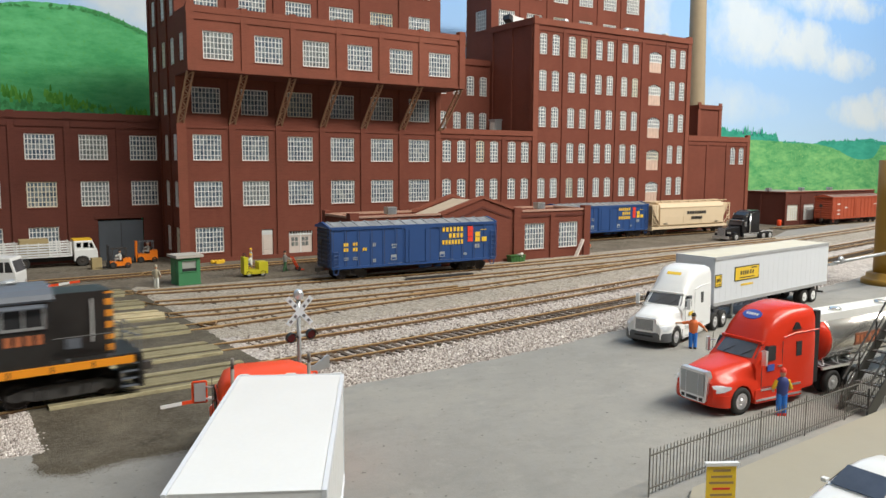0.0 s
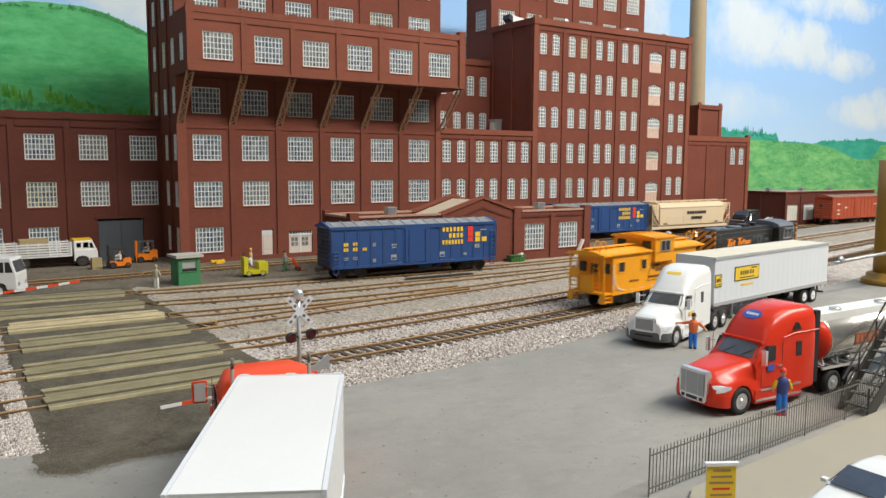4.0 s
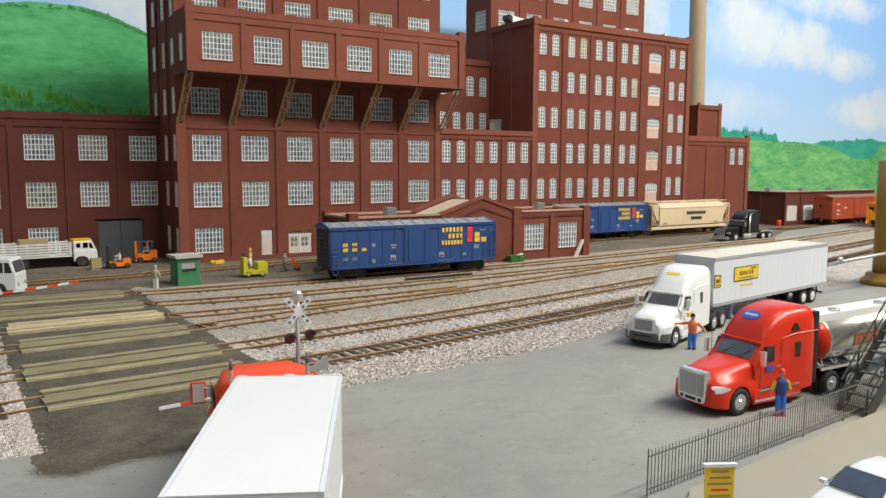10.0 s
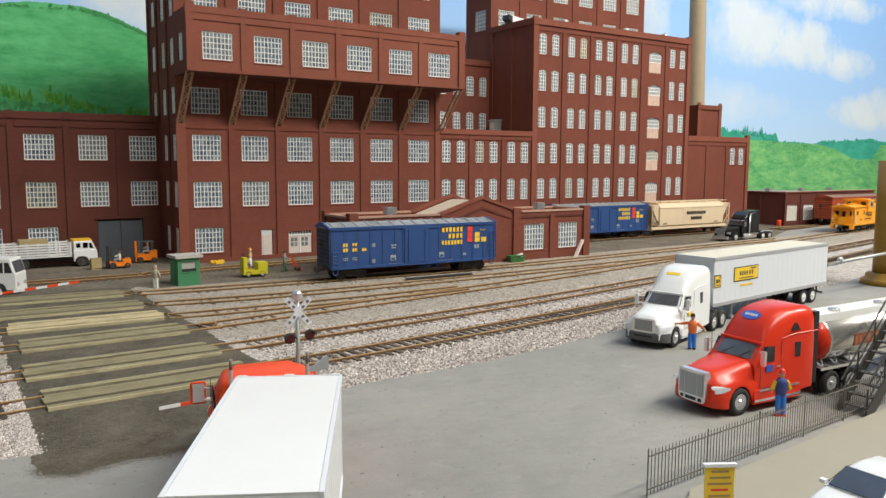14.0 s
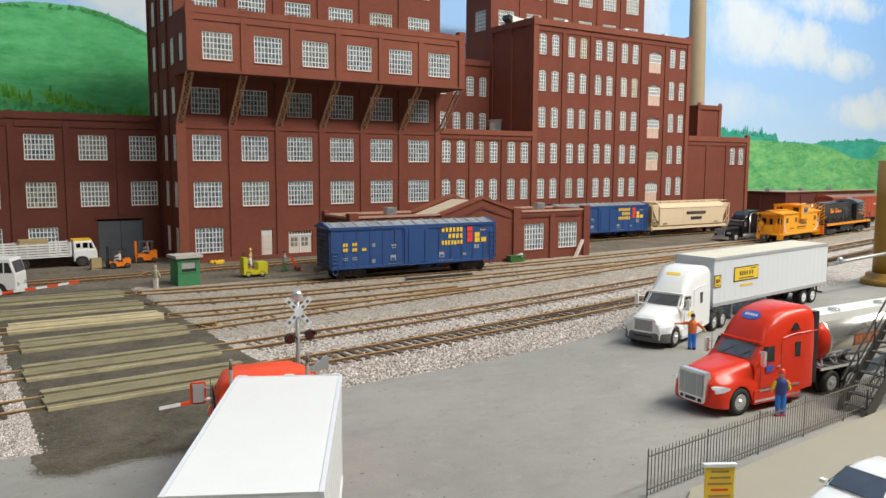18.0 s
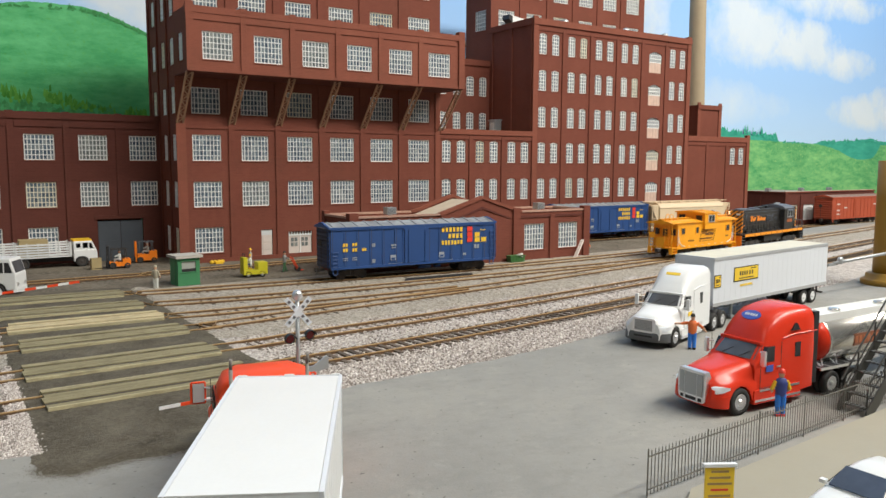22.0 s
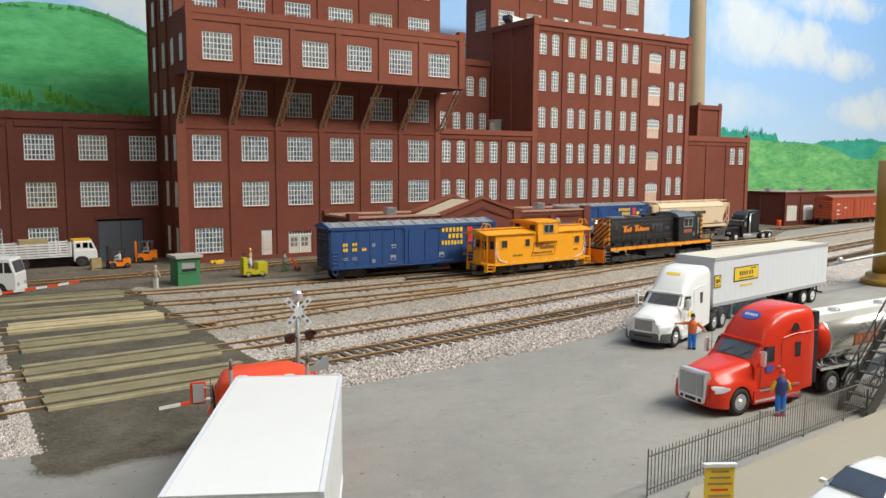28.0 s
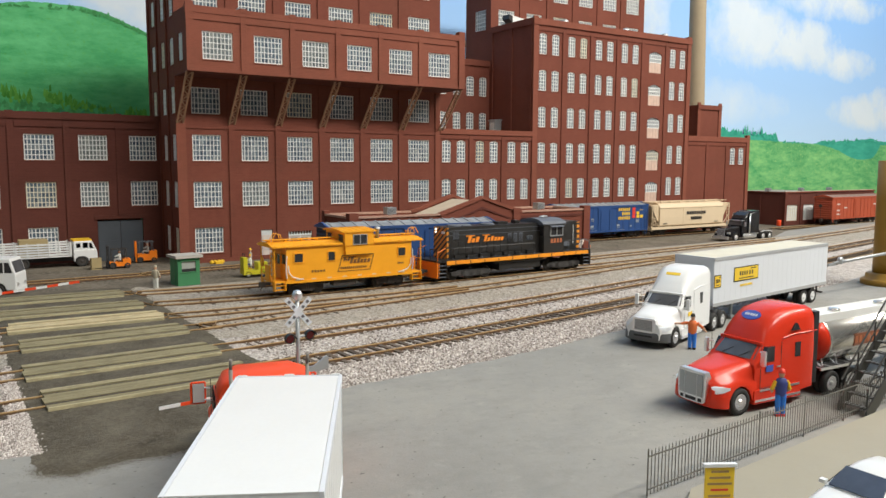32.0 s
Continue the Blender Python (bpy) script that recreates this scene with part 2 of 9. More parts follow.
PLANK = timber("crossing_plank", (0.30, 0.265, 0.16))
PLANKNEW = timber("crossing_plank_new", (0.60, 0.50, 0.30))
PLANKEDGE = timber("crossing_plank_worn_edge", (0.50, 0.45, 0.28))
# near-black tone that paints the shade in the grooves along the crossing rails
GROOVESHADE = paint("groove_shade_dark", (0.045, 0.035, 0.024), 0.9, var=0.4, fine=4)


def ties():
    m = Mat("tie_wood", 0.85, 0, 0.2)
    a = m.mix(m.island(), (0.035, 0.026, 0.018), (0.13, 0.095, 0.066))
    a = m.mix(m.math("MULTIPLY", m.noise(3.0, 4), 0.5), a, (0.12, 0.10, 0.08))
    return m.color(a).done()


TIE = ties()
RAILM = paint("rail_rust", (0.12, 0.062, 0.028), 0.7, 0.0, var=0.3, fine=3)
RAILTOP = paint("rail_head", (0.46, 0.30, 0.135), 0.4, 0.1, var=0.2)


def backdrop_sky():
    m = Mat("painted_sky", 0.85, 0, 0.15)
    sep = m.node("ShaderNodeSeparateXYZ", Vector=m.co)
    grad = m.math("MULTIPLY", m.math("SUBTRACT", sep.outputs[2], 8.0), 0.028, True)
    sky = m.ramp(grad, [(0.0, (0.52, 0.70, 0.87)), (0.5, (0.36, 0.57, 0.87)), (1.0, (0.28, 0.50, 0.86))])
    puff = m.math("SUBTRACT", m.noise(0.09, 7, 0.62), 0.5)
    c = None
    for cx, cz, rx, rz, soft in ((146, 38, 18, 10, 0.95), (164, 36, 21, 6.5, 1.15), (181, 33.5, 13, 4.4, 1.1), (190, 22, 17, 4.4, 1.0), (203, 24, 11, 5.5, 1.2), (112, 40, 10, 12, 0.9), (140, 23, 20, 5, 0.5), (24, 30, 14, 6, 0.9), (168, 47, 30, 5, 1.0)):
        dx = m.math("POWER", m.math("DIVIDE", m.math("ABSOLUTE", m.math("SUBTRACT", sep.outputs[0], cx)), rx), 2.0)
        dz = m.math("POWER", m.math("DIVIDE", m.math("ABSOLUTE", m.math("SUBTRACT", sep.outputs[2], cz)), rz), 2.0)
        d = m.math("SUBTRACT", 1.0, m.math("ADD", dx, dz))
        d = m.math("MULTIPLY", m.math("ADD", d, m.math("MULTIPLY", puff, 3.2)), soft, True)
        c = d if c is None else m.math("MAXIMUM", c, d)
    c = m.math("MULTIPLY", c, 0.8)
    cloud = m.mix(m.noise(0.12, 4), (0.60, 0.68, 0.74), (0.76, 0.79, 0.78))
    return m.color(m.mix(c, sky, cloud)).done()


def backdrop_hill(name, lo, hi, fleck=(0.2, 0.45, 0.12), amount=1.2):
    """Brushed scenery paint: broad washes, slanting strokes and dabs of a second green."""
    m = Mat(name, 0.85, 0, 0.15)
    st = m.node("ShaderNodeMapping", Vector=m.co)
    st.inputs["Rotation"].default_value = (0, 0.5, 0)
    st.inputs["Scale"].default_value = (0.45, 1.0, 1.3)
    a = m.ramp(m.noise(0.6, 8, 0.75, st.outputs[0]), [(0.33, lo), (0.66, hi)])
    a = m.mix(m.math("MULTIPLY", m.math("SUBTRACT", m.noise(0.07, 4), 0.45, True), 2.2, True), a, scale3(lo, 0.8))
    a = m.mix(m.math("MULTIPLY", m.math("SUBTRACT", m.noise(1.9, 6, 0.75), 0.55, True), amount * 3, True), a, fleck)
    return m.color(a).done()


SKY = backdrop_sky()
HILLGREEN = backdrop_hill("painted_hill_green", (0.05, 0.31, 0.11), (0.14, 0.52, 0.22), (0.10, 0.36, 0.07), 1.4)
HILLLIGHT = backdrop_hill("painted_hill_light", (0.055, 0.31, 0.12), (0.25, 0.58, 0.22), (0.34, 0.58, 0.20), 2.4)
HILLBLUE = backdrop_hill("painted_ridge_blue", (0.03, 0.30, 0.22), (0.07, 0.43, 0.31), (0.08, 0.40, 0.18), 0.9)
HILLTEAL = backdrop_hill("painted_hill_teal", (0.035, 0.22, 0.13), (0.08, 0.37, 0.20), (0.10, 0.36, 0.08), 1.6)


def dab_paint(name, lo, hi):
    m = Mat(name, 0.85, 0, 0.15)
    return m.color(m.mix(m.math("MULTIPLY", m.noise(1.5, 4), 0.5), m.mix(m.island(), lo, hi), lo)).done()


BUSHDAB = dab_paint("painted_bush_dabs", (0.045, 0.21, 0.03), (0.15, 0.42, 0.07))
SCRUBDAB = dab_paint("painted_scrub_dabs", (0.04, 0.20, 0.06), (0.09, 0.36, 0.14))
CONIFERDAB = dab_paint("painted_conifer_dabs", (0.025, 0.28, 0.19), (0.07, 0.42, 0.30))
ROOMWALL = paint("room_wall", (0.60, 0.585, 0.55), 0.9, var=0.04)
ROOMCEIL = paint("room_ceiling", (0.55, 0.54, 0.51), 0.9, var=0.03)
ROOMFLOOR = paint("room_floor", (0.25, 0.22, 0.19), 0.8, var=0.15)

# ---- mesh helpers (prototype metres)
def part(name, bm, material, parent=None, label=""):
    mats = material if isinstance(material, (list, tuple)) else [material]
    for v in bm.verts:
        v.co *= S
    for e in bm.edges:
        if len(e.link_faces) == 2 and e.calc_face_angle(0) > 0.95:
            e.smooth = False
    me = bpy.data.meshes.new(name)
    bm.to_mesh(me)
    bm.free()
    for q in mats:
        me.materials.append(q)
    ob = new(name, me)
    if parent:
        ob.parent = parent
    if label:
        ob["label"] = label
    return ob


def again(ob, name, parent, x=0, y=0, z=0, rz=0, label=""):
    """Another piece on the same mesh."""
    o = new(name, ob.data)
    o.parent = parent
    o.matrix_basis = pose(x * S, y * S, z * S, 0, 0, rz)
    if label:
        o["label"] = label
    return o


def thing(name, x, y, z, rz, label, category, group=""):
    ob = new(name)
    ob.empty_display_size = 0.01
    ob.matrix_basis = pose(x * S, y * S, z * S, 0, 0, rz)
    return tagged(ob, label, category, group)


def B():
    return bmesh.new()


def hexa(bm, p, mi=0):
    v = [bm.verts.new(q) for q in p]
    for f in ((0, 3, 2, 1), (4, 5, 6, 7), (0, 1, 5, 4), (1, 2, 6, 5), (2, 3, 7, 6), (3, 0, 4, 7)):
        bm.faces.new([v[i] for i in f]).material_index = mi
    return v


def box(bm, x0, x1, y0, y1, z0, z1, mi=0):
    return hexa(bm, [(x0, y0, z0), (x1, y0, z0), (x1, y1, z0), (x0, y1, z0), (x0, y0, z1), (x1, y0, z1), (x1, y1, z1), (x0, y1, z1)], mi)


def bevelled(bm, r=0.05, seg=2, angle=0.5):
    es = [e for e in bm.edges if len(e.link_faces) == 2 and e.calc_face_angle(0) > angle]
    bmesh.ops.bevel(bm, geom=es, offset=r, segments=seg, affect="EDGES", profile=0.5, clamp_overlap=True)
    return bm


def tube(bm, p, q, r0, r1=None, n=10, mi=0, caps=True):
    r1 = r0 if r1 is None else r1
    p, q = Vector(p), Vector(q)
    d = (q - p).normalized()
    a = d.orthogonal().normalized()
    b = d.cross(a)
    rings = []
    for c, r in ((p, r0), (q, r1)):
        rings.append([bm.verts.new(c + (a * math.cos(2 * math.pi * i / n) + b * math.sin(2 * math.pi * i / n)) * r) for i in range(n)])
    for i in range(n):
        f = bm.faces.new([rings[0][i], rings[0][(i + 1) % n], rings[1][(i + 1) % n], rings[1][i]])
        f.material_index, f.smooth = mi, n > 6
    if caps:
        bm.faces.new(rings[0][::-1]).material_index = mi
        bm.faces.new(rings[1]).material_index = mi


def path_tube(bm, pts, r, n=6, mi=0):
    for a, b in zip(pts, pts[1:]):
        tube(bm, a, b, r, r, n, mi)


def lathe(bm, prof, n=20, axis="z", mi=0, at=(0, 0, 0)):
    """Turns (radius, height) pairs round an axis."""
    rings = []
    for r, h in prof:
        ring = []
        for i in range(n):
            c, s = math.cos(2 * math.pi * i / n) * r, math.sin(2 * math.pi * i / n) * r
            p = {"z": (c, s, h), "y": (c, h, -s), "x": (h, c, s)}[axis]
            ring.append(bm.verts.new((p[0] + at[0], p[1] + at[1], p[2] + at[2])))
        rings.append(ring)
    for a, b in zip(rings, rings[1:]):
        for i in range(n):
            f = bm.faces.new([a[i], a[(i + 1) % n], b[(i + 1) % n], b[i]])
            f.material_index, f.smooth = mi, True
    bm.faces.new(rings[0][::-1]).material_index = mi
    bm.faces.new(rings[-1]).material_index = mi


def prism(bm, pts, y0, y1, mi=0, smooth=False):
    """A side profile of (x, z) points, pushed from y0 to y1."""
    a = [bm.verts.new((x, y0, z)) for x, z in pts]
    b = [bm.verts.new((x, y1, z)) for x, z in pts]
    n = len(pts)
    fs = [bm.faces.new(a), bm.faces.new(b[::-1])]
    for i in range(n):
        fs.append(bm.faces.new([a[i], b[i], b[(i + 1) % n], a[(i + 1) % n]]))
    for f in fs:
        f.material_index = mi
    bmesh.ops.recalc_face_normals(bm, faces=fs)
    return fs


def loft(bm, sections, mi=0, smooth=True):
    """Joins rings of points of equal count; closes both ends."""
    rings = [[bm.verts.new(p) for p in s] for s in sections]
    n = len(rings[0])
    fs = []
    for a, b in zip(rings, rings[1:]):
        for i in range(n):
            fs.append(bm.faces.new([a[i], a[(i + 1) % n], b[(i + 1) % n], b[i]]))
    for f in fs:
        f.smooth = smooth
    fs.append(bm.faces.new(rings[0][::-1]))
    fs.append(bm.faces.new(rings[-1]))
    for f in fs:
        f.material_index = mi
    bmesh.ops.recalc_face_normals(bm, faces=fs)


def spline(pts, n=24):
    p = [Vector((*q, 0)) for q in pts]
    p = [2 * p[0] - p[1]] + p + [2 * p[-1] - p[-2]]
    out = []
    for i in range(1, len(p) - 2):
        a, b, c, d = p[i - 1:i + 3]
        for k in range(n):
            t = k / n
            out.append(0.5 * (2 * b + (c - a) * t + (2 * a - 5 * b + 4 * c - d) * t * t + (3 * b - a - 3 * c + d) * t ** 3))
    return out + [p[-2]]


class Line:
    """A track's centre line by its length, counted back from its end."""

    def __init__(self, pts):
        self.p = spline(pts)
        self.s = [0.0]
        for a, b in zip(self.p, self.p[1:]):
            self.s.append(self.s[-1] + (b - a).length)
        self.s = [v - self.s[-1] for v in self.s]

    def at(self, u):
        return Vector((float(np.interp(u, self.s, [q.x for q in self.p])), float(np.interp(u, self.s, [q.y for q in self.p])), 0))

ZG, ZA = -0.35, -0.08          # yard ground and street asphalt, against the rail tops at 0
GAUGE = 1.5

# ---- the room round the layout
def shell(name, label, bm, mat, cat):
    return tagged(part(name, bm, mat), label, cat, kind="structure")


bm = B(); box(bm, -190, 330, -330, 140, -112, -104)
shell("floor", "brown floor of the layout room", bm, ROOMFLOOR, "floor")
bm = B(); box(bm, -190, 330, -330, 140, 175, 180)
shell("ceiling", "white ceiling of the layout room", bm, ROOMCEIL, "ceiling")
bm = B(); box(bm, -194, -190, -330, 140, -104, 175)
shell("wall_west", "plain pale wall of the layout room", bm, ROOMWALL, "wall")
bm = B(); box(bm, 330, 334, -330, 140, -104, 175)
shell("wall_east", "plain pale wall of the layout room", bm, ROOMWALL, "wall")
bm = B(); box(bm, -190, 330, -334, -330, -104, 175)
shell("wall_south", "plain pale wall of the layout room", bm, ROOMWALL, "wall")
bm = B(); box(bm, -190, 330, 104, 108, -104, 175)
shell("wall_north", "plain pale wall behind the painted backdrop", bm, ROOMWALL, "wall")

# ---- painted backdrop
YB = 103.0
bm = B(); box(bm, -190, 330, YB, YB + 0.9, -12, 150)
backdrop = shell("backdrop", "painted sky backdrop with white clouds over green hills", bm, SKY, "backdrop")


def hills(xs, lines, mats, name):
    """Flat painted hills on one sheet: bands between smooth lines, each roughened by its own grain."""
    curves = []
    for k, (pts, rough) in enumerate(lines):
        c = spline(pts, 30)
        z = np.interp(xs, [q.x for q in c], [q.y for q in c])
        curves.append([v + rough * noise.fractal((x * (0.8 if rough < 0.45 else 2.2), 3.1 + 7 * k, 0), 1.0, 2.0, 4) for x, v in zip(xs, z)])
    floor_z = [-11.0] * len(xs)
    for k, mat in enumerate(mats):
        top = curves[k]
        low = curves[k + 1] if k + 1 < len(curves) else floor_z
        bm = B()
        tv = [bm.verts.new((x, YB - 0.3, max(t, l + 0.01))) for x, t, l in zip(xs, top, low)]
        lv = [bm.verts.new((x, YB - 0.3, l)) for x, l in zip(xs, low)]
        for i in range(len(xs) - 1):
            bm.faces.new([lv[i], lv[i + 1], tv[i + 1], tv[i]])
        part(name[k], bm, mat, backdrop)


hills(list(np.arange(-190, 60, 0.35)), [([(-190, 18), (-60, 22), (0, 26), (7, 27.3), (10.4, 27.8), (14.6, 27.85), (17, 27.55), (19, 26.95), (21.5, 26.0), (23, 25.4), (32, 21.5), (60, 14)], 0.15),
      ([(-190, 13.5), (0, 15.2), (6.5, 15.9), (11, 16.0), (16, 15.3), (22, 15.2), (32, 13.4), (60, 7)], 0.6)],
      [HILLGREEN, HILLTEAL], ["painted_hill", "painted_meadow"])
hills(list(np.arange(108, 330, 0.4)), [([(108, 18.5), (125, 18.2), (136, 16.6), (140.6, 16.1), (146.4, 15.8), (151, 15.5), (155.6, 15.2), (156.8, 14.45), (161, 14.6), (164, 14.45), (170, 14.4), (173.3, 15.0), (179.2, 15.05), (186.6, 15.3), (191.7, 15.8), (196.4, 16.0), (202, 15.4), (330, 15)], 0.3),
      ([(108, 15.2), (136, 14.9), (146.5, 14.75), (155.7, 14.6), (165.4, 14.3), (172.2, 14.15), (179.4, 13.1), (187.1, 11.1), (193, 10.9), (196.5, 11.6), (199, 13.7), (203, 14.5), (330, 12)], 0.12)],
      [HILLBLUE, HILLLIGHT], ["painted_ridge", "painted_meadow"])


def dabs(name, mat, seed, runs):
    """Brush dabs on the backdrop: each run goes from one end to the other with a count, a scatter, a height and a width."""
    rng = random.Random(seed)
    bm = B()
    for (ax, az), (bx, bz), count, scatter, tall, wide in runs:
        for _ in range(count):
            k = rng.random()
            x, z = ax + (bx - ax) * k, az + (bz - az) * k + rng.gauss(0, scatter)
            hgt, wid = tall * rng.uniform(0.45, 1.25), wide * rng.uniform(0.5, 1.3)
            lean = rng.uniform(-0.3, 0.3) * wid
            ring = [(-0.5, 0.1), (-0.2, 0.0), (0.25, 0.0), (0.5, 0.15), (0.42, 0.5), (0.2, 0.8), (0.0, 1.0), (-0.25, 0.7), (-0.45, 0.4)]
            y = YB - 0.32 - 0.04 * rng.random()
            bm.faces.new([bm.verts.new((x + u * wid * rng.uniform(0.75, 1.2) + lean * v, y, z + v * hgt * rng.uniform(0.88, 1.1))) for u, v in ring])
    part(name, bm, mat, backdrop)


dabs("painted_bushes", BUSHDAB, 3, [((0, 17.6), (6.5, 17.0), 60, 0.4, 0.9, 0.5), ((6.5, 17.2), (9.6, 16.4), 46, 0.3, 0.95, 0.42), ((11.0, 16.9), (14.4, 15.9), 60, 0.32, 0.95, 0.42), ((14.2, 15.9), (18.8, 15.4), 44, 0.2, 0.75, 0.4), ((19.8, 15.3), (22.4, 15.1), 26, 0.22, 0.9, 0.35)])
dabs("painted_scrub", SCRUBDAB, 5, [((0, 15.9), (22.4, 14.9), 120, 0.35, 0.7, 0.5), ((0, 26.9), (14.0, 27.2), 34, 0.1, 0.35, 0.5), ((14.0, 27.5), (18.5, 26.8), 40, 0.1, 0.4, 0.4), ((18.5, 26.8), (23.0, 25.0), 50, 0.1, 0.45, 0.4)])
dabs("painted_conifers", CONIFERDAB, 7, [((120, 16.8), (136, 16.2), 30, 0.3, 1.3, 0.9), ((136, 16.0), (155.5, 15.0), 60, 0.25, 1.1, 1.0), ((141, 16.1), (151, 15.5), 5, 0.1, 1.9, 0.7), ((158, 14.3), (164, 14.3), 8, 0.1, 0.6, 0.9), ((173, 14.6), (200, 15.4), 46, 0.15, 0.6, 1.2)])

# ---- ground
bm = B()
box(bm, -190, 330, -45, 103, -12, ZG)
ground = shell("ground", "brown-grey dirt of the mill yard", bm, DIRT, "ground")


def slab(name, label, pts, z0, z1, mat, cat, flare=0.0):
    """A flat sheet with real thickness; flare lets its sides run out over the ground."""
    bm = B()
    low, n = [], len(pts)
    for i, (x, y) in enumerate(pts):
        p, q = (pts[i - 9], pts[(i + 9) % n]) if n > 40 else (pts[i], pts[i])
        d = Vector((q[1] - p[1], p[0] - q[0]))
        d = d.normalized() * flare if d.length > 0 and flare else Vector((0, 0))
        low.append((x - d.x, y - d.y))
    a = [bm.verts.new((x, y, z0)) for x, y in low]
    b = [bm.verts.new((x, y, z1)) for x, y in pts]
    bm.faces.new(b)
    bm.faces.new(a[::-1])
    for i in range(len(pts)):
        j = (i + 1) % len(pts)
        bm.faces.new([a[i], a[j], b[j], b[i]])
    bmesh.ops.recalc_face_normals(bm, faces=bm.faces)
    bmesh.ops.triangulate(bm, faces=[f for f in bm.faces if len(f.verts) > 4])
    return shell(name, label, bm, mat, cat)


EDGE = [(-190, 25.5), (-30, 26.5), (1.0, 27.2), (3.2, 26.7), (6.6, 26.6), (10, 27.0), (13.6, 28.5), (21, 28.8), (27.2, 29.6), (32, 30.3), (58.5, 33.2), (70, 35.4), (110, 43), (330, 60)]
edge = [(q.x, q.y + 0.22 * noise.fractal((q.x * 0.9, 4.2, 0), 1.0, 2.0, 3)) for q in spline(EDGE, 14)]
slab("road", "worn grey asphalt street and truck yard", [(-190, -44)] + edge + [(330, -44)], ZG + 0.02, ZA, ASPHALT, "road")
def ragged(pts):
    """A closed outline with an uneven edge."""
    out = []
    for (ax, ay), (bx, by) in zip(pts, pts[1:] + pts[:1]):
        n = max(2, int(math.hypot(bx - ax, by - ay) / 0.09))
        for k in range(n):
            x, y = ax + (bx - ax) * k / n, ay + (by - ay) * k / n
            out.append((x + 0.13 * noise.fractal((x * 1.3, y * 1.3, 1.0), 0.5, 2.0, 5), y + 0.13 * noise.fractal((x * 1.3, y * 1.3, 7.0), 0.5, 2.0, 5)))
    return out


slab("crossing_road", "dark asphalt of the level crossing between the planks", ragged([(1.9, 26.6), (2.1, 28), (2.3, 32), (2.5, 45), (2.9, 62.0), (11.2, 61.0), (11.7, 50), (12.0, 38), (12.6, 28.0), (9.5, 25.8), (6.6, 24.95), (5.6, 24.9), (4.6, 25.1), (3.7, 25.0), (3.1, 24.8), (2.5, 25.0), (1.95, 25.6)]), -0.15, -0.074, ASPHALTDARK, "road", 0.32)
slab("far_road", "grey asphalt strip by the warehouse", [(91, 60.2), (103, 65.8), (150, 74), (150, 69.5), (118, 63.4), (100, 60.4)], ZG + 0.01, -0.2, ASPHALT, "road")
slab("pavement", "beige concrete pavement with a kerb", [(15.9, 12.7), (17.6, 13.75), (30.5, 14.6), (62, 17.2), (62, 12.0), (30.0, 11.3), (15.9, 11.3)], ZG + 0.03, 0.06, PAVEMENT, "pavement")

# ---- tracks
STEM = [(150, 69.5), (190, 76), (230, 80), (290, 86)]
WAY1 = [(-80, 29), (-20, 31.7), (1.5, 32.95), (14.7, 33.55), (25.7, 34.65), (40, 36.68), (60, 39.8), (78, 42.8), (90, 45.2), (102, 49.2), (114, 56.2), (125, 62.6), (134, 65.2)] + STEM
WAY4 = [(-80, 57), (2.7, 53.2), (11.4, 52.6), (20.3, 51.6), (32.5, 51.4), (46.3, 51.6), (56, 51.8), (68.5, 52.85), (80, 54.85), (97.3, 57.85), (117.6, 61.24), (134, 65.2)] + STEM
WAYS = {
    "main": (WAY1, -60, 132), "second": ([(-80, 36.0), (2, 37.8), (17, 38.7), (29.6, 39.9), (47.5, 42.5), (90, 49.4), (140, 58)], -60, 132),
    "ladder": ([(-80, 42), (5, 43.6), (11.8, 43.9), (17.4, 44.6), (29.2, 46.2), (43.9, 48.3), (56, 50.4), (67, 52.3), (78, 54.5)], -60, 66),
    "branch": ([(-80, 50), (3.2, 48.5), (11.4, 47.85), (18.5, 47.5), (27, 47.3), (36, 47.6)], -60, 33),
    "lead": (WAY4, -60, 132), "siding": ([(-80, 62), (3, 58.4), (11.4, 57.6), (22, 56.7), (35.2, 55.8), (42, 55.7), (51.3, 55.9), (63.8, 56.7), (74.5, 57.5), (86, 58.0), (95, 58.4)], -60, 90),
    "wall": ([(-80, 67), (5.9, 68.3), (14.1, 68.7), (21.4, 69.4), (30.2, 69.9), (44, 70.2), (60, 70.4)], -60, 58),
    "mill": ([(56, 71.0), (70, 71.1), (85, 71.1), (103, 71.0)], 58, 102), "far": ([(100, 69.2), (115, 69.3), (150, 70.0)], 106, 148),
}
LINES = {k: Line(v[0]) for k, v in WAYS.items()}
LABELS = {"main": "main line track with brown rails on pale ballast", "second": "second main track with brown rails on pale ballast", "ladder": "yard ladder track of worn brown rails", "branch": "short yard track joining the ladder", "lead": "yard lead track with worn brown rails", "siding": "siding track beside the low workshop", "wall": "dusty siding along the brick mill", "mill": "siding at the foot of the mill tower", "far": "far siding beside the warehouse"}


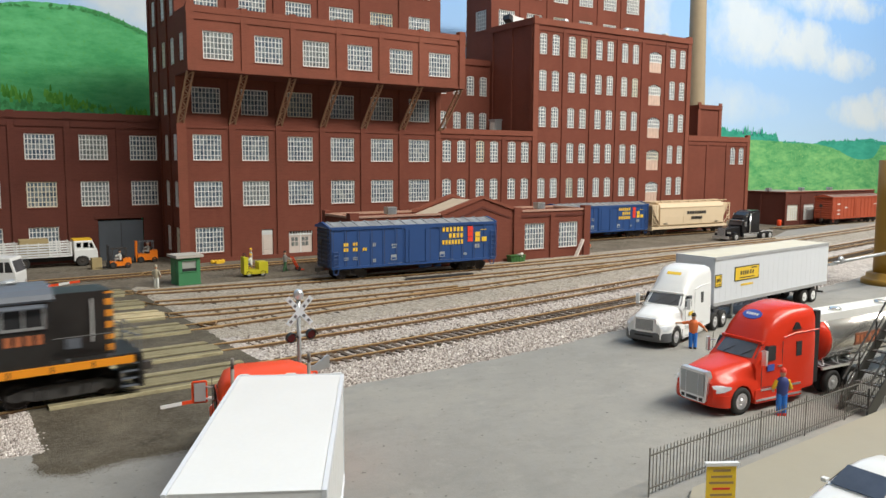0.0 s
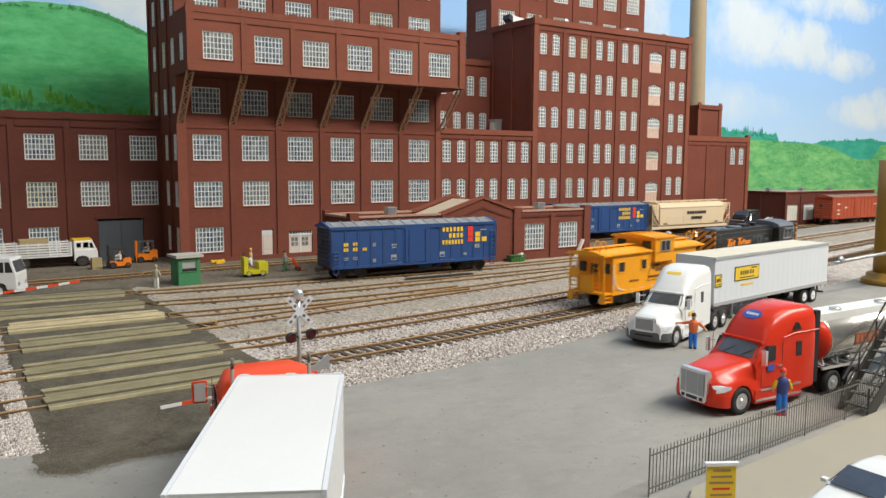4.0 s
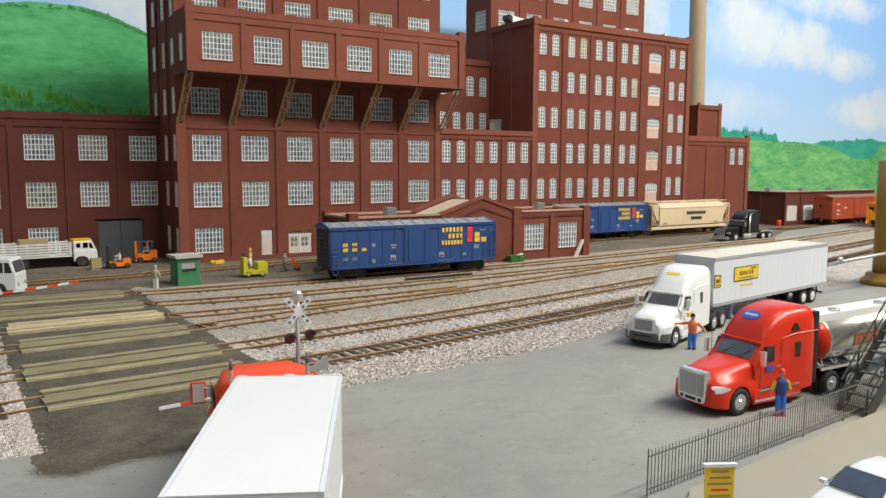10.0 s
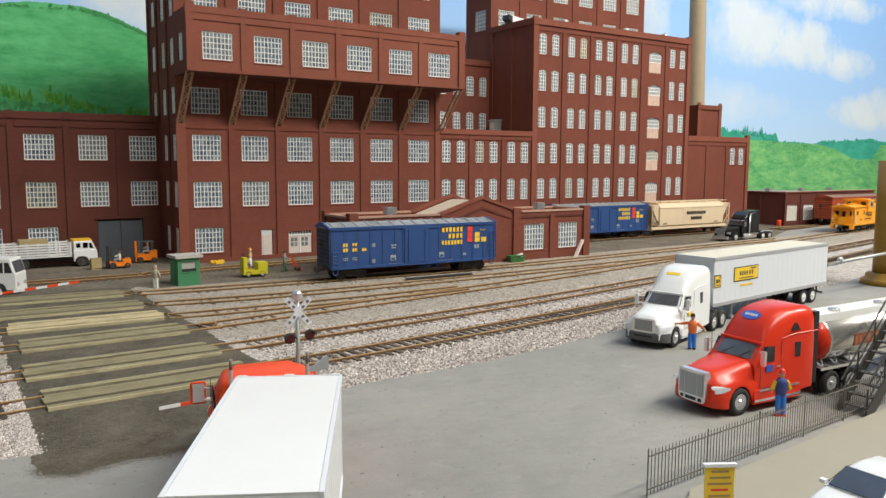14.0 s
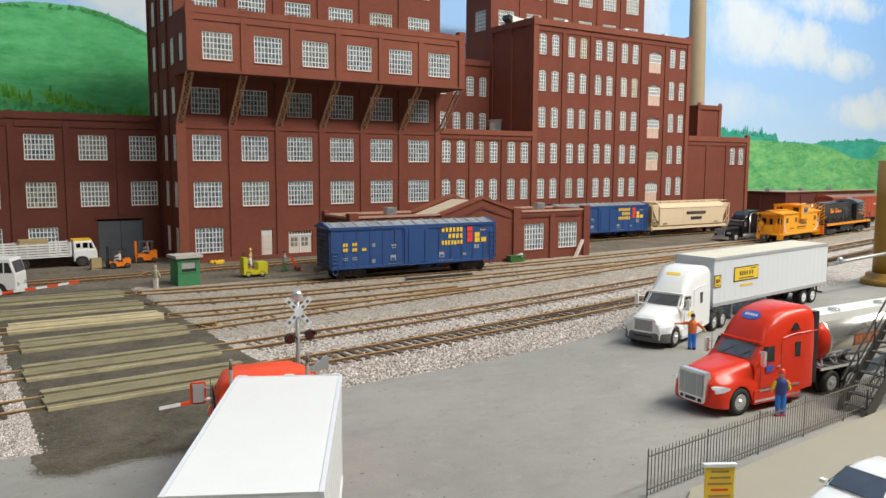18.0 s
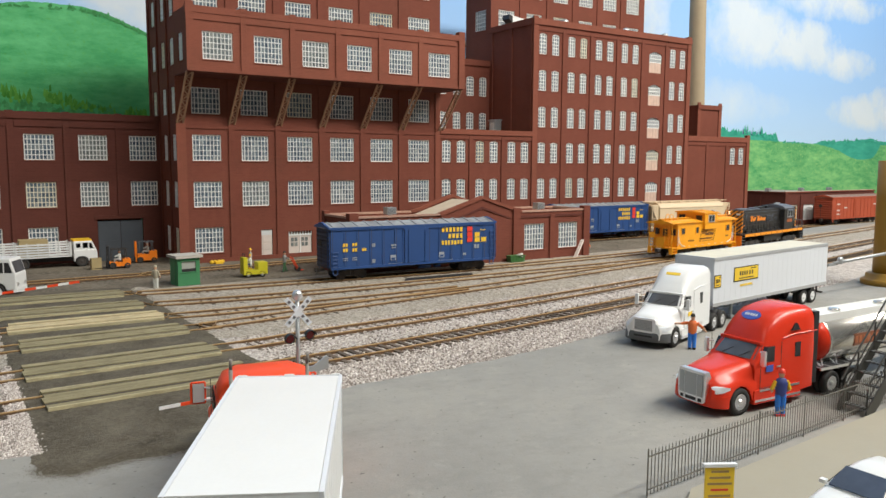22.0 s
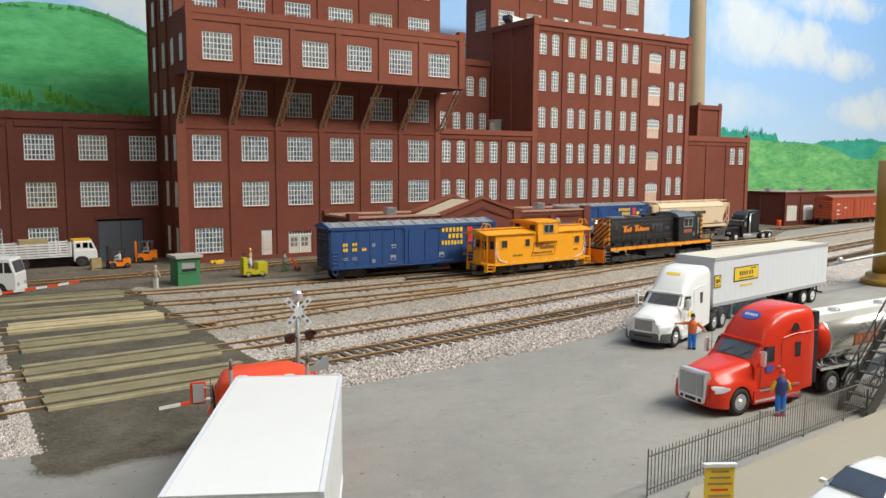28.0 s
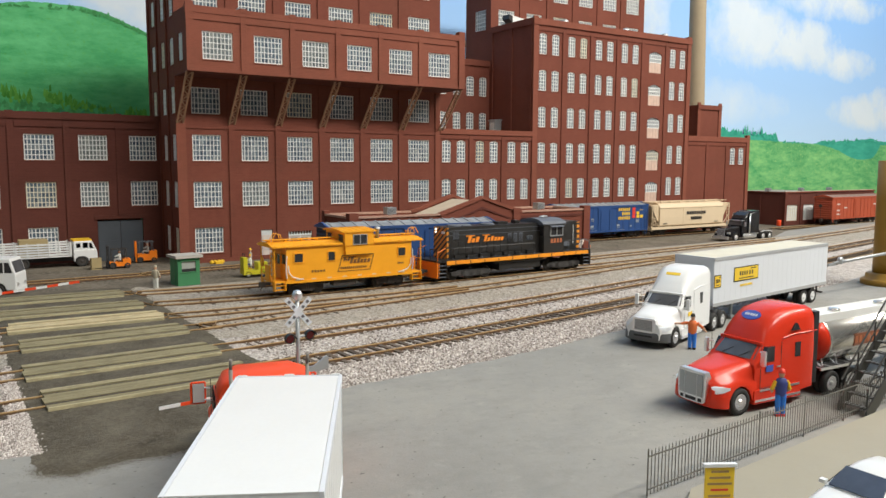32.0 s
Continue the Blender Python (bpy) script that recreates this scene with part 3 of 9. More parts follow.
def ribbon(bm, line, x0, x1, off, w, z0, z1, mi=0, step=1.2):
    """A bar of rectangular section along a track at a sideways offset."""
    u0, u1 = (float(np.interp(x, [q.x for q in line.p], line.s)) for x in (x0, x1))
    n = max(2, int((u1 - u0) / step))
    prev = None
    for k in range(n + 1):
        u = u0 + (u1 - u0) * k / n
        p, d = line.at(u), (line.at(u + 0.6) - line.at(u - 0.6)).normalized()
        side = Vector((-d.y, d.x, 0))
        ring = [bm.verts.new(p + side * (off + a) + Vector((0, 0, z))) for a, z in ((-w, z0), (w, z0), (w, z1), (-w, z1))]
        if prev:
            for i in range(4):
                bm.faces.new([prev[i], prev[(i + 1) % 4], ring[(i + 1) % 4], ring[i]]).material_index = mi
        prev = ring


TIES = []


def near_tie(parent, p, rz, top):
    """One timber tie of the main tracks; all share one mesh."""
    if not TIES:
        bm = B(); box(bm, -0.13, 0.13, -1.3, 1.3, -0.2, 0.0); bevelled(bm, 0.02, 1)
        m = Mat("tie_wood_near", 0.85, 0, 0.2)
        a = m.mix(m.rand(), (0.035, 0.028, 0.022), (0.12, 0.092, 0.07))
        w = m.node("ShaderNodeMapping", Vector=m.co)
        w.inputs["Scale"].default_value = (5.0, 0.4, 5.0)
        a = m.mix(m.math("MULTIPLY", m.noise(2.0, 5, 0.7, w.outputs[0]), 0.6), a, (0.16, 0.13, 0.10))
        o = part("tie", bm, m.color(a).done(), parent)
        TIES.append(o)
    else:
        o = new("tie", TIES[0].data)
        o.parent = parent
    o.matrix_basis = pose(p.x * S, p.y * S, top * S, 0, 0, rz)


SINK = {"wall": -0.17, "mill": -0.13, "far": -0.13}
for key, (pts, xa, xb) in WAYS.items():
    line = LINES[key]
    road = tagged(new("track"), LABELS[key], "railway track", "tracks of the yard", "structure")
    for off in (-GAUGE / 2, GAUGE / 2):
        bm = B()
        dz = SINK.get(key, 0.0)
        ribbon(bm, line, xa, xb, off, 0.032, -0.2 + dz, -0.045 + dz)
        ribbon(bm, line, xa, xb, off, 0.04, -0.045 + dz, dz, 1)
        bmesh.ops.recalc_face_normals(bm, faces=bm.faces)
        part("rail", bm, [RAILM, RAILTOP], road)
    bm = B()
    u0, u1 = (float(np.interp(x, [q.x for q in line.p], line.s)) for x in (xa, xb))
    n = int((u1 - u0) / 0.62)
    rng = random.Random(key)
    for k in range(n):
        u = u0 + (u1 - u0) * k / n
        p, d = line.at(u), (line.at(u + 0.5) - line.at(u - 0.5)).normalized()
        sd = Vector((-d.y, d.x, 0))
        j = rng.uniform(-0.06, 0.06)
        if key in ("main", "second") and 12.3 < p.x < 62:
            near_tie(road, p + sd * j, math.degrees(math.atan2(d.y, d.x)), (-0.095 if key == "main" else -0.155) + rng.uniform(-0.012, 0.012))
            continue
        q = [p + d * a * 0.13 + sd * (b * 1.3 + j) for a, b in ((-1, -1), (1, -1), (1, 1), (-1, 1))]
        hexa(bm, [(*v.xy, -0.37) for v in q] + [(*v.xy, (-0.1 if key == "main" else -0.15 if key == "second" else -0.158) + 0.8 * SINK.get(key, 0.0) + rng.uniform(-0.012, 0.012)) for v in q])
    tagged(part("ties", bm, TIE, road), kind="stuff")


# ---- ballast: one uneven sheet from the street's edge to the siding
def track_y(key, x):
    line = LINES[key]
    return float(np.interp(x, [q.x for q in line.p], [q.y for q in line.p]))


def ballast_sheet():
    bm = B()
    xs = list(np.arange(-40, 0, 1.2)) + list(np.arange(0, 45, 0.4)) + list(np.arange(45, 140, 0.9))
    rows = 86
    ex, ey = [p[0] for p in edge], [p[1] for p in edge]
    grid = []
    for x in xs:
        y0 = float(np.interp(x, ex, ey)) - 0.5
        y1 = 61.0 + max(0, x - 60) * 0.03
        ny = track_y("lead", x) + 4 if x > 92 else y1
        y1 = max(y1, ny)
        col = []
        for j in range(rows + 1):
            y = y0 + (y1 - y0) * j / rows
            edge_in = min(1.0, (y - y0) / 1.3, (y1 - y) / 1.6)
            z = ZG + 0.005 + max(-0.15, edge_in) * (0.168 if y < track_y("second", x) + 2.2 else 0.19) + 0.022 * noise.fractal((x * 1.7, y * 1.7, 0), 1.0, 2.0, 3) * edge_in
            out = max(2.25 - x, x - 12.3)
            if out < 0:
                z = min(z, -0.3) if out < -0.5 else -0.12
            elif out < 1.2 and y > y0 + 0.4:
                z += (-0.115 - z) * (1 - out / 1.2)
            col.append(bm.verts.new((x, y, z)))
        grid.append(col)
    for i in range(len(xs) - 1):
        for j in range(rows):
            f = bm.faces.new([grid[i][j], grid[i + 1][j], grid[i + 1][j + 1], grid[i][j + 1]])
            c = f.calc_center_median()
            lim = track_y("second", c.x) + 1.9 + 0.7 * noise.noise((c.x * 0.5, c.y * 0.5, 3))
            f.material_index = 0 if c.y < lim else 1
            f.smooth = True
    return part("ballast", bm, [BALLASTPINK, BALLASTGREY])


tagged(ballast_sheet(), "pale and grey crushed stone ballast under the tracks", "ballast", kind="stuff")


def stones():
    """Loose stones that can be told apart along the main line."""
    rng = random.Random(5)
    vs, fs = [], []
    ex, ey = [p[0] for p in edge], [p[1] for p in edge]
    n = 0
    while n < 44000:
        x = rng.choice((rng.uniform(12.4, 62), rng.uniform(12.4, 40), rng.uniform(-2, 2.3)))
        ya, yb = float(np.interp(x, ex, ey)) - 0.1, track_y("second", x) + 2.2
        y = rng.uniform(ya, yb) if rng.random() < 0.55 else rng.uniform(ya, track_y("main", x) - 0.9)
        if n % 9 == 0:
            x = 2.0 + abs(rng.gauss(0, 0.13)) * rng.choice((-1, 1, 1)); y = rng.uniform(27.2, 37)
        if any(abs(abs(y - track_y(k, x)) - GAUGE / 2) < 0.16 for k in ("main", "second")):
            continue
        inside = min(1.0, (y - ya + 0.5) / 1.3)
        r = rng.uniform(0.035, 0.085)
        z = ZG + 0.165 * inside + rng.uniform(0.0, 0.05)
        if x < 2.9 or n % 40 == 0 and y < ya + 0.6:
            r, z = r * rng.uniform(0.5, 0.9), max(z, -0.185 + 0.1 * min(1.0, max(0.0, (x - 0.6) / 1.5)))
        b = len(vs)
        for dx, dy, dz in ((1, 0, 0), (-1, 0, 0), (0, 1, 0), (0, -1, 0), (0, 0, 1), (0, 0, -1)):
            k = r * rng.uniform(0.6, 1.25)
            vs.append(((x + dx * k + rng.uniform(-.3, .3) * r) * S, (y + dy * k + rng.uniform(-.3, .3) * r) * S, (z + dz * k * 0.8) * S))
        fs += [(b, b + 2, b + 4), (b + 2, b + 1, b + 4), (b + 1, b + 3, b + 4), (b + 3, b, b + 4), (b + 2, b, b + 5), (b + 1, b + 2, b + 5), (b + 3, b + 1, b + 5), (b, b + 3, b + 5)]
        n += 1
    me = bpy.data.meshes.new("stones")
    me.from_pydata(vs, [], fs)
    m = Mat("loose_stone", 0.9, 0, 0.2)
    a = m.ramp(m.island(), [(0.0, (0.19, 0.16, 0.145)), (0.35, (0.40, 0.355, 0.325)), (0.7, (0.56, 0.515, 0.475)), (1.0, (0.80, 0.765, 0.73))])
    me.materials.append(m.color(a).done())
    return new("stones", me)


def grains():
    """Dark dirt grains that fray the crossing's edge out over the asphalt."""
    rng = random.Random(11)
    rim = [(12.6, 28.0), (9.5, 25.8), (6.6, 24.95), (5.6, 24.9), (4.6, 25.1), (3.7, 25.0), (3.1, 24.8), (2.5, 25.0), (1.95, 25.6)]
    vs, fs = [], []
    for _ in range(12000):
        k = rng.randrange(len(rim) - 1)
        (ax, ay), (bx, by) = rim[k], rim[k + 1]
        a, d = rng.random(), rng.gauss(0.05, 0.26)
        x, y = ax + (bx - ax) * a + rng.gauss(0, 0.15), ay + (by - ay) * a + d
        r = rng.uniform(0.006, 0.017)
        z = (-0.074 if d > 0.05 else ZA) + r * 0.2
        b = len(vs)
        for dx, dy, dz in ((1, 0, 0), (-0.5, 0.87, 0), (-0.5, -0.87, 0), (0, 0, 0.8)):
            q = r * rng.uniform(0.7, 1.3)
            vs.append(((x + dx * q) * S, (y + dy * q) * S, (z + dz * q) * S))
        fs += [(b, b + 1, b + 3), (b + 1, b + 2, b + 3), (b + 2, b, b + 3)]
    me = bpy.data.meshes.new("dirt_grains")
    me.from_pydata(vs, [], fs)
    m = Mat("dirt_grain", 0.95, 0, 0.1)
    me.materials.append(m.color(m.ramp(m.island(), [(0.0, (0.075, 0.066, 0.05)), (0.7, (0.13, 0.116, 0.09)), (1.0, (0.22, 0.20, 0.16))])).done())
    return new("dirt_grains", me)


tagged(grains(), "dark dirt grains fraying out from the crossing", "dirt", kind="stuff")
tagged(stones(), "loose pale pinkish-grey stones along the main line", "gravel", kind="stuff")

# ---- level crossing planks
for key, xa, xb, mat in (("main", 2.9, 11.6, PLANK), ("second", 2.6, 11.3, PLANK), ("ladder", 2.9, 11.3, PLANK), ("branch", 2.7, 11.1, PLANKNEW), ("lead", 1.0, 10.9, PLANK), ("siding", 0.5, 10.7, PLANK)):
    deck = tagged(new("crossing_deck"), "pale new timber planks between the crossing rails" if mat is PLANKNEW else "weathered olive-grey timber planks of the level crossing", "crossing planks", "decks of the level crossing")
    line = LINES[key]
    # the strips at 0.72 cover the rails and stand in for groove shade
    for off, w in ((-1.33, 0.05), (-1.09, 0.18), (-0.72, 0.15), (-0.385, 0.19), (0.0, 0.19), (0.385, 0.19), (0.72, 0.15), (1.09, 0.18), (1.33, 0.05)):
        gap = abs(abs(off) - 0.72) < 0.01
        bm = B()
        ribbon(bm, line, xa + 0.12 * (off > 0), xb - 0.15 * abs(off), off, w, -0.3, 0.015 if gap else 0.085 if mat is PLANKNEW else 0.06 + 0.008 * math.sin(7 * off), 0, 1.5)
        bm.verts.ensure_lookup_table()
        n = len(bm.verts)
        bm.faces.new([bm.verts[i] for i in (0, 1, 2, 3)])
        bm.faces.new([bm.verts[i] for i in (n - 1, n - 2, n - 3, n - 4)])
        bmesh.ops.recalc_face_normals(bm, faces=bm.faces)
        part("flangeway" if gap else "edge_batten" if abs(off) > 1.3 else "plank", bm, GROOVESHADE if gap else PLANKEDGE if abs(off) > 1.3 else mat, deck)


# ---- mill buildings
BAY = 4.77
X0 = 21.73
YF = 74.5


class House:
    """A building whose parts are given in the plan's own coordinates."""

    def __init__(self, name, x, y, label, category="mill building", group="brick mill complex"):
        self.o = Vector((x, y, ZG))
        self.ob = thing(name, x, y, ZG, 0, label, category, group)

    def put(self, name, bm, mat, label="", parent=None):
        bmesh.ops.translate(bm, verts=bm.verts, vec=-self.o)
        return part(name, bm, mat, parent or self.ob, label)

    def piece(self, src, name, x, y, z, rz=0, parent=None):
        p = Vector((x, y, z)) - self.o
        return again(src, name, parent or self.ob, p.x, p.y, p.z, rz)


def plate(bm, at, u0, u1, z0, z1, holes, facing="s", depth=0.32):
    """A wall face with real openings. facing s: along x at y=at; w: along y at x=at. holes: (u0, u1, z0, z1)."""
    us = sorted({u0, u1, *[v for h in holes for v in h[:2]]})
    zs = sorted({z0, z1, *[v for h in holes for v in h[2:]]})

    def P(u, d, z):
        return (u, at + d, z) if facing == "s" else (at + d, u, z)

    def quad(pts):
        f = bm.faces.new([bm.verts.new(P(*q)) for q in pts])
        return f
    for a, b in zip(us, us[1:]):
        run = None
        for c, d in zip(zs, zs[1:]):
            hole = any(h[0] - 1e-4 <= a and b <= h[1] + 1e-4 and h[2] - 1e-4 <= c and d <= h[3] + 1e-4 for h in holes)
            if hole:
                if run is not None:
                    quad([(a, 0, run), (b, 0, run), (b, 0, c), (a, 0, c)])
                run = None
            elif run is None:
                run = c
        if run is not None:
            quad([(a, 0, run), (b, 0, run), (b, 0, zs[-1]), (a, 0, zs[-1])])
    for a, b, c, d in holes:
        quad([(a, 0, c), (a, 0, d), (a, depth, d), (a, depth, c)])
        quad([(b, 0, c), (b, depth, c), (b, depth, d), (b, 0, d)])
        quad([(a, 0, d), (b, 0, d), (b, depth, d), (a, depth, d)])
        quad([(a, 0, c), (a, depth, c), (b, depth, c), (b, 0, c)])


def window_kit(w, h, cols, rows, arch=0.0, bar=0.075, sill=True):
    """Frame with glazing bars, its pane and its sill, hidden as masters far below; copied by mesh only."""
    f, g, s = B(), B(), B()
    hw = w / 2
    e = 0.10
    us = [-hw, -hw + e] + [v for i in range(1, cols) for v in (-hw + w * i / cols - bar / 2, -hw + w * i / cols + bar / 2)] + [hw - e, hw]
    zs = [0, e] + [v for j in range(1, rows) for v in (h * j / rows - bar / 2, h * j / rows + bar / 2)] + [h - e, h]
    fr = [[f.verts.new((u, 0.085, z)) for z in zs] for u in us]
    bk = [[f.verts.new((u, 0.19, z)) for z in zs] for u in us]

    def solid(i, j):
        return 0 <= i < len(us) - 1 and 0 <= j < len(zs) - 1 and (i % 2 == 0 or j % 2 == 0)
    for i in range(len(us) - 1):
        for j in range(len(zs) - 1):
            if not solid(i, j):
                continue
            f.faces.new([fr[i][j], fr[i + 1][j], fr[i + 1][j + 1], fr[i][j + 1]])
            for di, dj, p, q in ((-1, 0, (i, j + 1), (i, j)), (1, 0, (i + 1, j), (i + 1, j + 1)), (0, -1, (i, j), (i + 1, j)), (0, 1, (i + 1, j + 1), (i, j + 1))):
                if not solid(i + di, j + dj):
                    f.faces.new([fr[q[0]][q[1]], fr[p[0]][p[1]], bk[p[0]][p[1]], bk[q[0]][q[1]]])
    for v in [v for v in f.verts if not v.link_faces]:
        f.verts.remove(v)
    if arch:
        for sgn in (-1, 1):
            n = 5
            for k in range(n):
                a0, a1 = k / n, (k + 1) / n
                xa, xb = sgn * hw * a0, sgn * hw * a1
                za, zb = h - arch * a0 ** 2, h - arch * a1 ** 2
                v = [(xa, 0.004, za), (xb, 0.004, zb), (xb, 0.004, h), (xa, 0.004, h)]
                q = [(a, 0.22, c) for a, _, c in v]
                if abs(za - h) < 1e-5:
                    v = [v[1], v[2], v[3]]
                    fa = f.faces.new([f.verts.new(p) for p in v])
                else:
                    fa = f.faces.new([f.verts.new(p) for p in v])
                fa.material_index = 1
                q = [(xa, 0.083, za - 0.13), (xb, 0.083, zb - 0.13), (xb, 0.083, zb), (xa, 0.083, za)]
                f.faces.new([f.verts.new(p) for p in (q if sgn > 0 else q[::-1])])
    box(g, -hw + 0.02, hw - 0.02, 0.15, 0.165, 0.02, h - 0.02)
    box(s, -hw - 0.06, hw + 0.06, -0.07, 0.1, -0.09, -0.004)
    return f, g, s


KITS = {}
WHITEBLIND = paint("whitened_pane", (0.60, 0.62, 0.62), 0.4, var=0.12, scale=1.5)


def kit(key, w, h, cols, rows, arch=0.0, bar=0.075, pane=None):
    """Meshes for one kind of window, made on first use."""
    if key not in KITS:
        f, g, s = window_kit(w, h, cols, rows, arch, bar)
        out = []
        for bm, mats in ((f, [WHITEFRAME, BRICK]), (g, [pane or GLASS]), (s, [BRICKLITE])):
            for v in bm.verts:
                v.co *= S
            me = bpy.data.meshes.new(key)
            bm.to_mesh(me)
            bm.free()
            for q in mats:
                me.materials.append(q)
            out.append(me)
        KITS[key] = out
    return KITS[key]


def put_window(house, key, x, y, z, rz=0):
    f, g, s = KITS[key]
    w = new("window", f)
    w.parent = house.ob
    p = Vector((x, y, z)) - house.o
    w.matrix_basis = pose(p.x * S, p.y * S, p.z * S, 0, 0, rz)
    for nm, me in (("pane", g), ("sill", s)):
        o = new(nm, me)
        o.parent = w
    return w


kit("wide", 2.75, 2.48, 8, 5, 0.0, 0.062)
kit("arched", 1.22, 2.56, 3, 6, 0.2, 0.095)
kit("side", 1.45, 2.5, 3, 6, 0.12, 0.17, WHITEBLIND)
kit("sideslim", 1.3, 2.5, 3, 6, 0.0, 0.09)
ROWS = [0.58, 5.03, 9.5, 13.95, 18.45, 22.9]     # window sills, floor by floor


def strips(house, name, boxes, mat=BRICK):
    for b in boxes:
        bm = B()
        box(bm, *b)
        house.put(name, bm, mat)


# main block
h = House("mill_main_block", 19.0, YF, "tall dark-red brick mill block with gridded white windows")
centres = [X0 + i * BAY for i in range(6)]
holes, wins = [], []
for i, c in enumerate(centres):
    for j, z in enumerate(ROWS + [27.4]):
        if j == 0 and i in (1, 2):
            continue
        if j == 4:
            continue
        holes.append((c - 1.375, c + 1.375, z, z + 2.48))
        wins.append((c, z))
holes += [(26.95, 28.15, ZG, 2.62), (29.85, 32.45, ZG, 2.3)]
bm = B(); plate(bm, YF, 19.0, 48.35, ZG, 33.0, holes)
h.put("wall", bm, BRICK)
for c, z in wins:
    put_window(h, "wide", c, YF, z)
SIDE = [75.75, 79.05, 82.85]
sh = [(y - 0.72, y + 0.72, z, z + 2.5) for y in SIDE for z in ROWS[:] + [27.4]]
bm = B(); plate(bm, 19.0, YF, 84.8, ZG, 33.0, sh, "w")
h.put("wall", bm, BRICK)
for y in SIDE:
    for z in ROWS + [27.4]:
        put_window(h, "side", 19.0, y, z, -90)
bm = B(); box(bm, 48.0, 48.34, YF + 0.01, 84.8, ZG, 33.0); box(bm, 19.35, 48.0, 84.4, 84.8, ZG, 33.0); h.put("wall", bm, BRICK)
bm = B(); box(bm, 19.3, 48.05, YF + 0.3, 84.5, 32.2, 32.5); h.put("roof", bm, ROOFGREY)
strips(h, "pilaster", [(X0 + (i - 0.5) * BAY - 0.3, X0 + (i - 0.5) * BAY + 0.3, YF - 0.13, YF + 0.02, ZG, 17.34) for i in range(1, 6)])
strips(h, "pilaster", [(19.0 - 0.14, 19.75, YF - 0.13, YF + 0.02, ZG, 17.34), (47.7, 48.35, YF - 0.13, YF + 0.02, ZG, 17.34)], BRICKLITE)
strips(h, "pilaster", [(X0 + (i - 0.5) * BAY - 0.3, X0 + (i - 0.5) * BAY + 0.3, YF - 0.13, YF + 0.02, 23.4, 33.2) for i in range(1, 6)])
strips(h, "ledge", [(18.8, 48.5, YF - 0.2, YF + 0.03, ZG, 0.05)])
strips(h, "pilaster", [(18.84, 19.02, y - 0.25, y + 0.25, ZG, 33.0) for y in (77.4, 81.1, 84.5)])
# timber doors at the foot
bm = B(); box(bm, 26.98, 28.12, YF + 0.12, YF + 0.2, ZG, 2.05)
d = h.put("door", bm, CREAMDOOR, "cream panelled side door")
bm = B()
for zz in (-0.15, 0.6, 1.35):
    box(bm, 27.12, 27.98, YF + 0.07, YF + 0.13, zz, zz + 0.6)
h.put("panel", bm, CREAMDOOR, parent=d)
bm = B(); box(bm, 26.98, 28.12, YF + 0.1, YF + 0.2, 2.06, 2.6); h.put("transom_pane", bm, WHITEBLIND, parent=d)
bm = B(); box(bm, 29.88, 32.42, YF + 0.14, YF + 0.2, ZG, 1.85)
d = h.put("double_door", bm, CREAMDOOR, "cream double doors with small panes")
bm = B()
for k in range(2):
    for i in range(2):
        for j in range(2):
            x = 30.15 + k * 1.15 + i * 0.4
            box(bm, x, x + 0.3, YF + 0.1, YF + 0.15, 0.75 + j * 0.5, 1.15 + j * 0.5)
h.put("panes", bm, GLASS, parent=d)
bm = B()
box(bm, 29.88, 32.42, YF + 0.06, YF + 0.2, 1.86, 2.0); box(bm, 31.1, 31.2, YF + 0.07, YF + 0.2, ZG, 1.86)
for k in range(9):
    box(bm, 29.9 + k * 0.31, 29.96 + k * 0.31, YF + 0.08, YF + 0.18, 2.0, 2.28)
h.put("transom", bm, WHITEFRAME, parent=d)
# the overhanging storey on its lattice brackets
YO = 70.3
oh = [(c - 1.375, c + 1.375, 18.55, 21.03) for c in centres]
bm = B(); plate(bm, YO, 18.98, 48.65, 17.45, 23.1, oh)
gallery = h.put("gallery", bm, BRICKLITE, "projecting brick storey over the loading side")
for c in centres:
    put_window(h, "wide", c, YO, 18.55)
bm = B(); plate(bm, 18.98, YO, YF, 17.45, 23.1, [(71.75, 73.2, 18.5, 21.0)], "w"); h.put("gallery_end", bm, BRICK)
put_window(h, "side", 18.98, 72.47, 18.5, -90)
bm = B(); box(bm, 48.3, 48.64, YO + 0.01, YF + 3, 17.45, 23.1); h.put("gallery_end", bm, BRICK)
# the underside's shade is put into the soffit's darker brick tone
bm = B(); box(bm, 19.0, 48.62, YO + 0.02, YF + 0.1, 17.35, 17.62); h.put("soffit", bm, BRICKDARKSHADE)
bm = B(); box(bm, 19.05, 48.3, YO + 0.3, YF, 22.6, 22.8); h.put("roof", bm, ROOFGREY)
bm = B(); lathe(bm, [(0.3, 22.75), (0.3, 23.25), (0.5, 23.32), (0.5, 23.5), (0.15, 23.62)], 12, at=(24.41, YO + 1.3, 0)); h.put("roof_vent", bm, GALV)
strips(h, "pilaster", [(X0 + (i - 0.5) * BAY - 0.28, X0 + (i - 0.5) * BAY + 0.28, YO - 0.13, YO + 0.02, 17.45, 22.55) for i in range(1, 6)], BRICKLITE)
strips(h, "pilaster", [(18.9, 19.6, YO - 0.2, YO + 0.02, 17.45, 23.5), (48.0, 48.75, YO - 0.2, YO + 0.5, 17.45, 23.5)], BRICKLITE)
strips(h, "cornice", [(18.85, 48.8, YO - 0.165, YO + 0.2, 22.55, 23.15)], BRICKLITE)
strips(h, "parapet_block", [(X0 + (i - 0.5) * BAY - 0.3, X0 + (i - 0.5) * BAY + 0.3, YO - 0.2, YO + 0.22, 22.9, 23.27) for i in range(1, 6)], BRICKLITE)
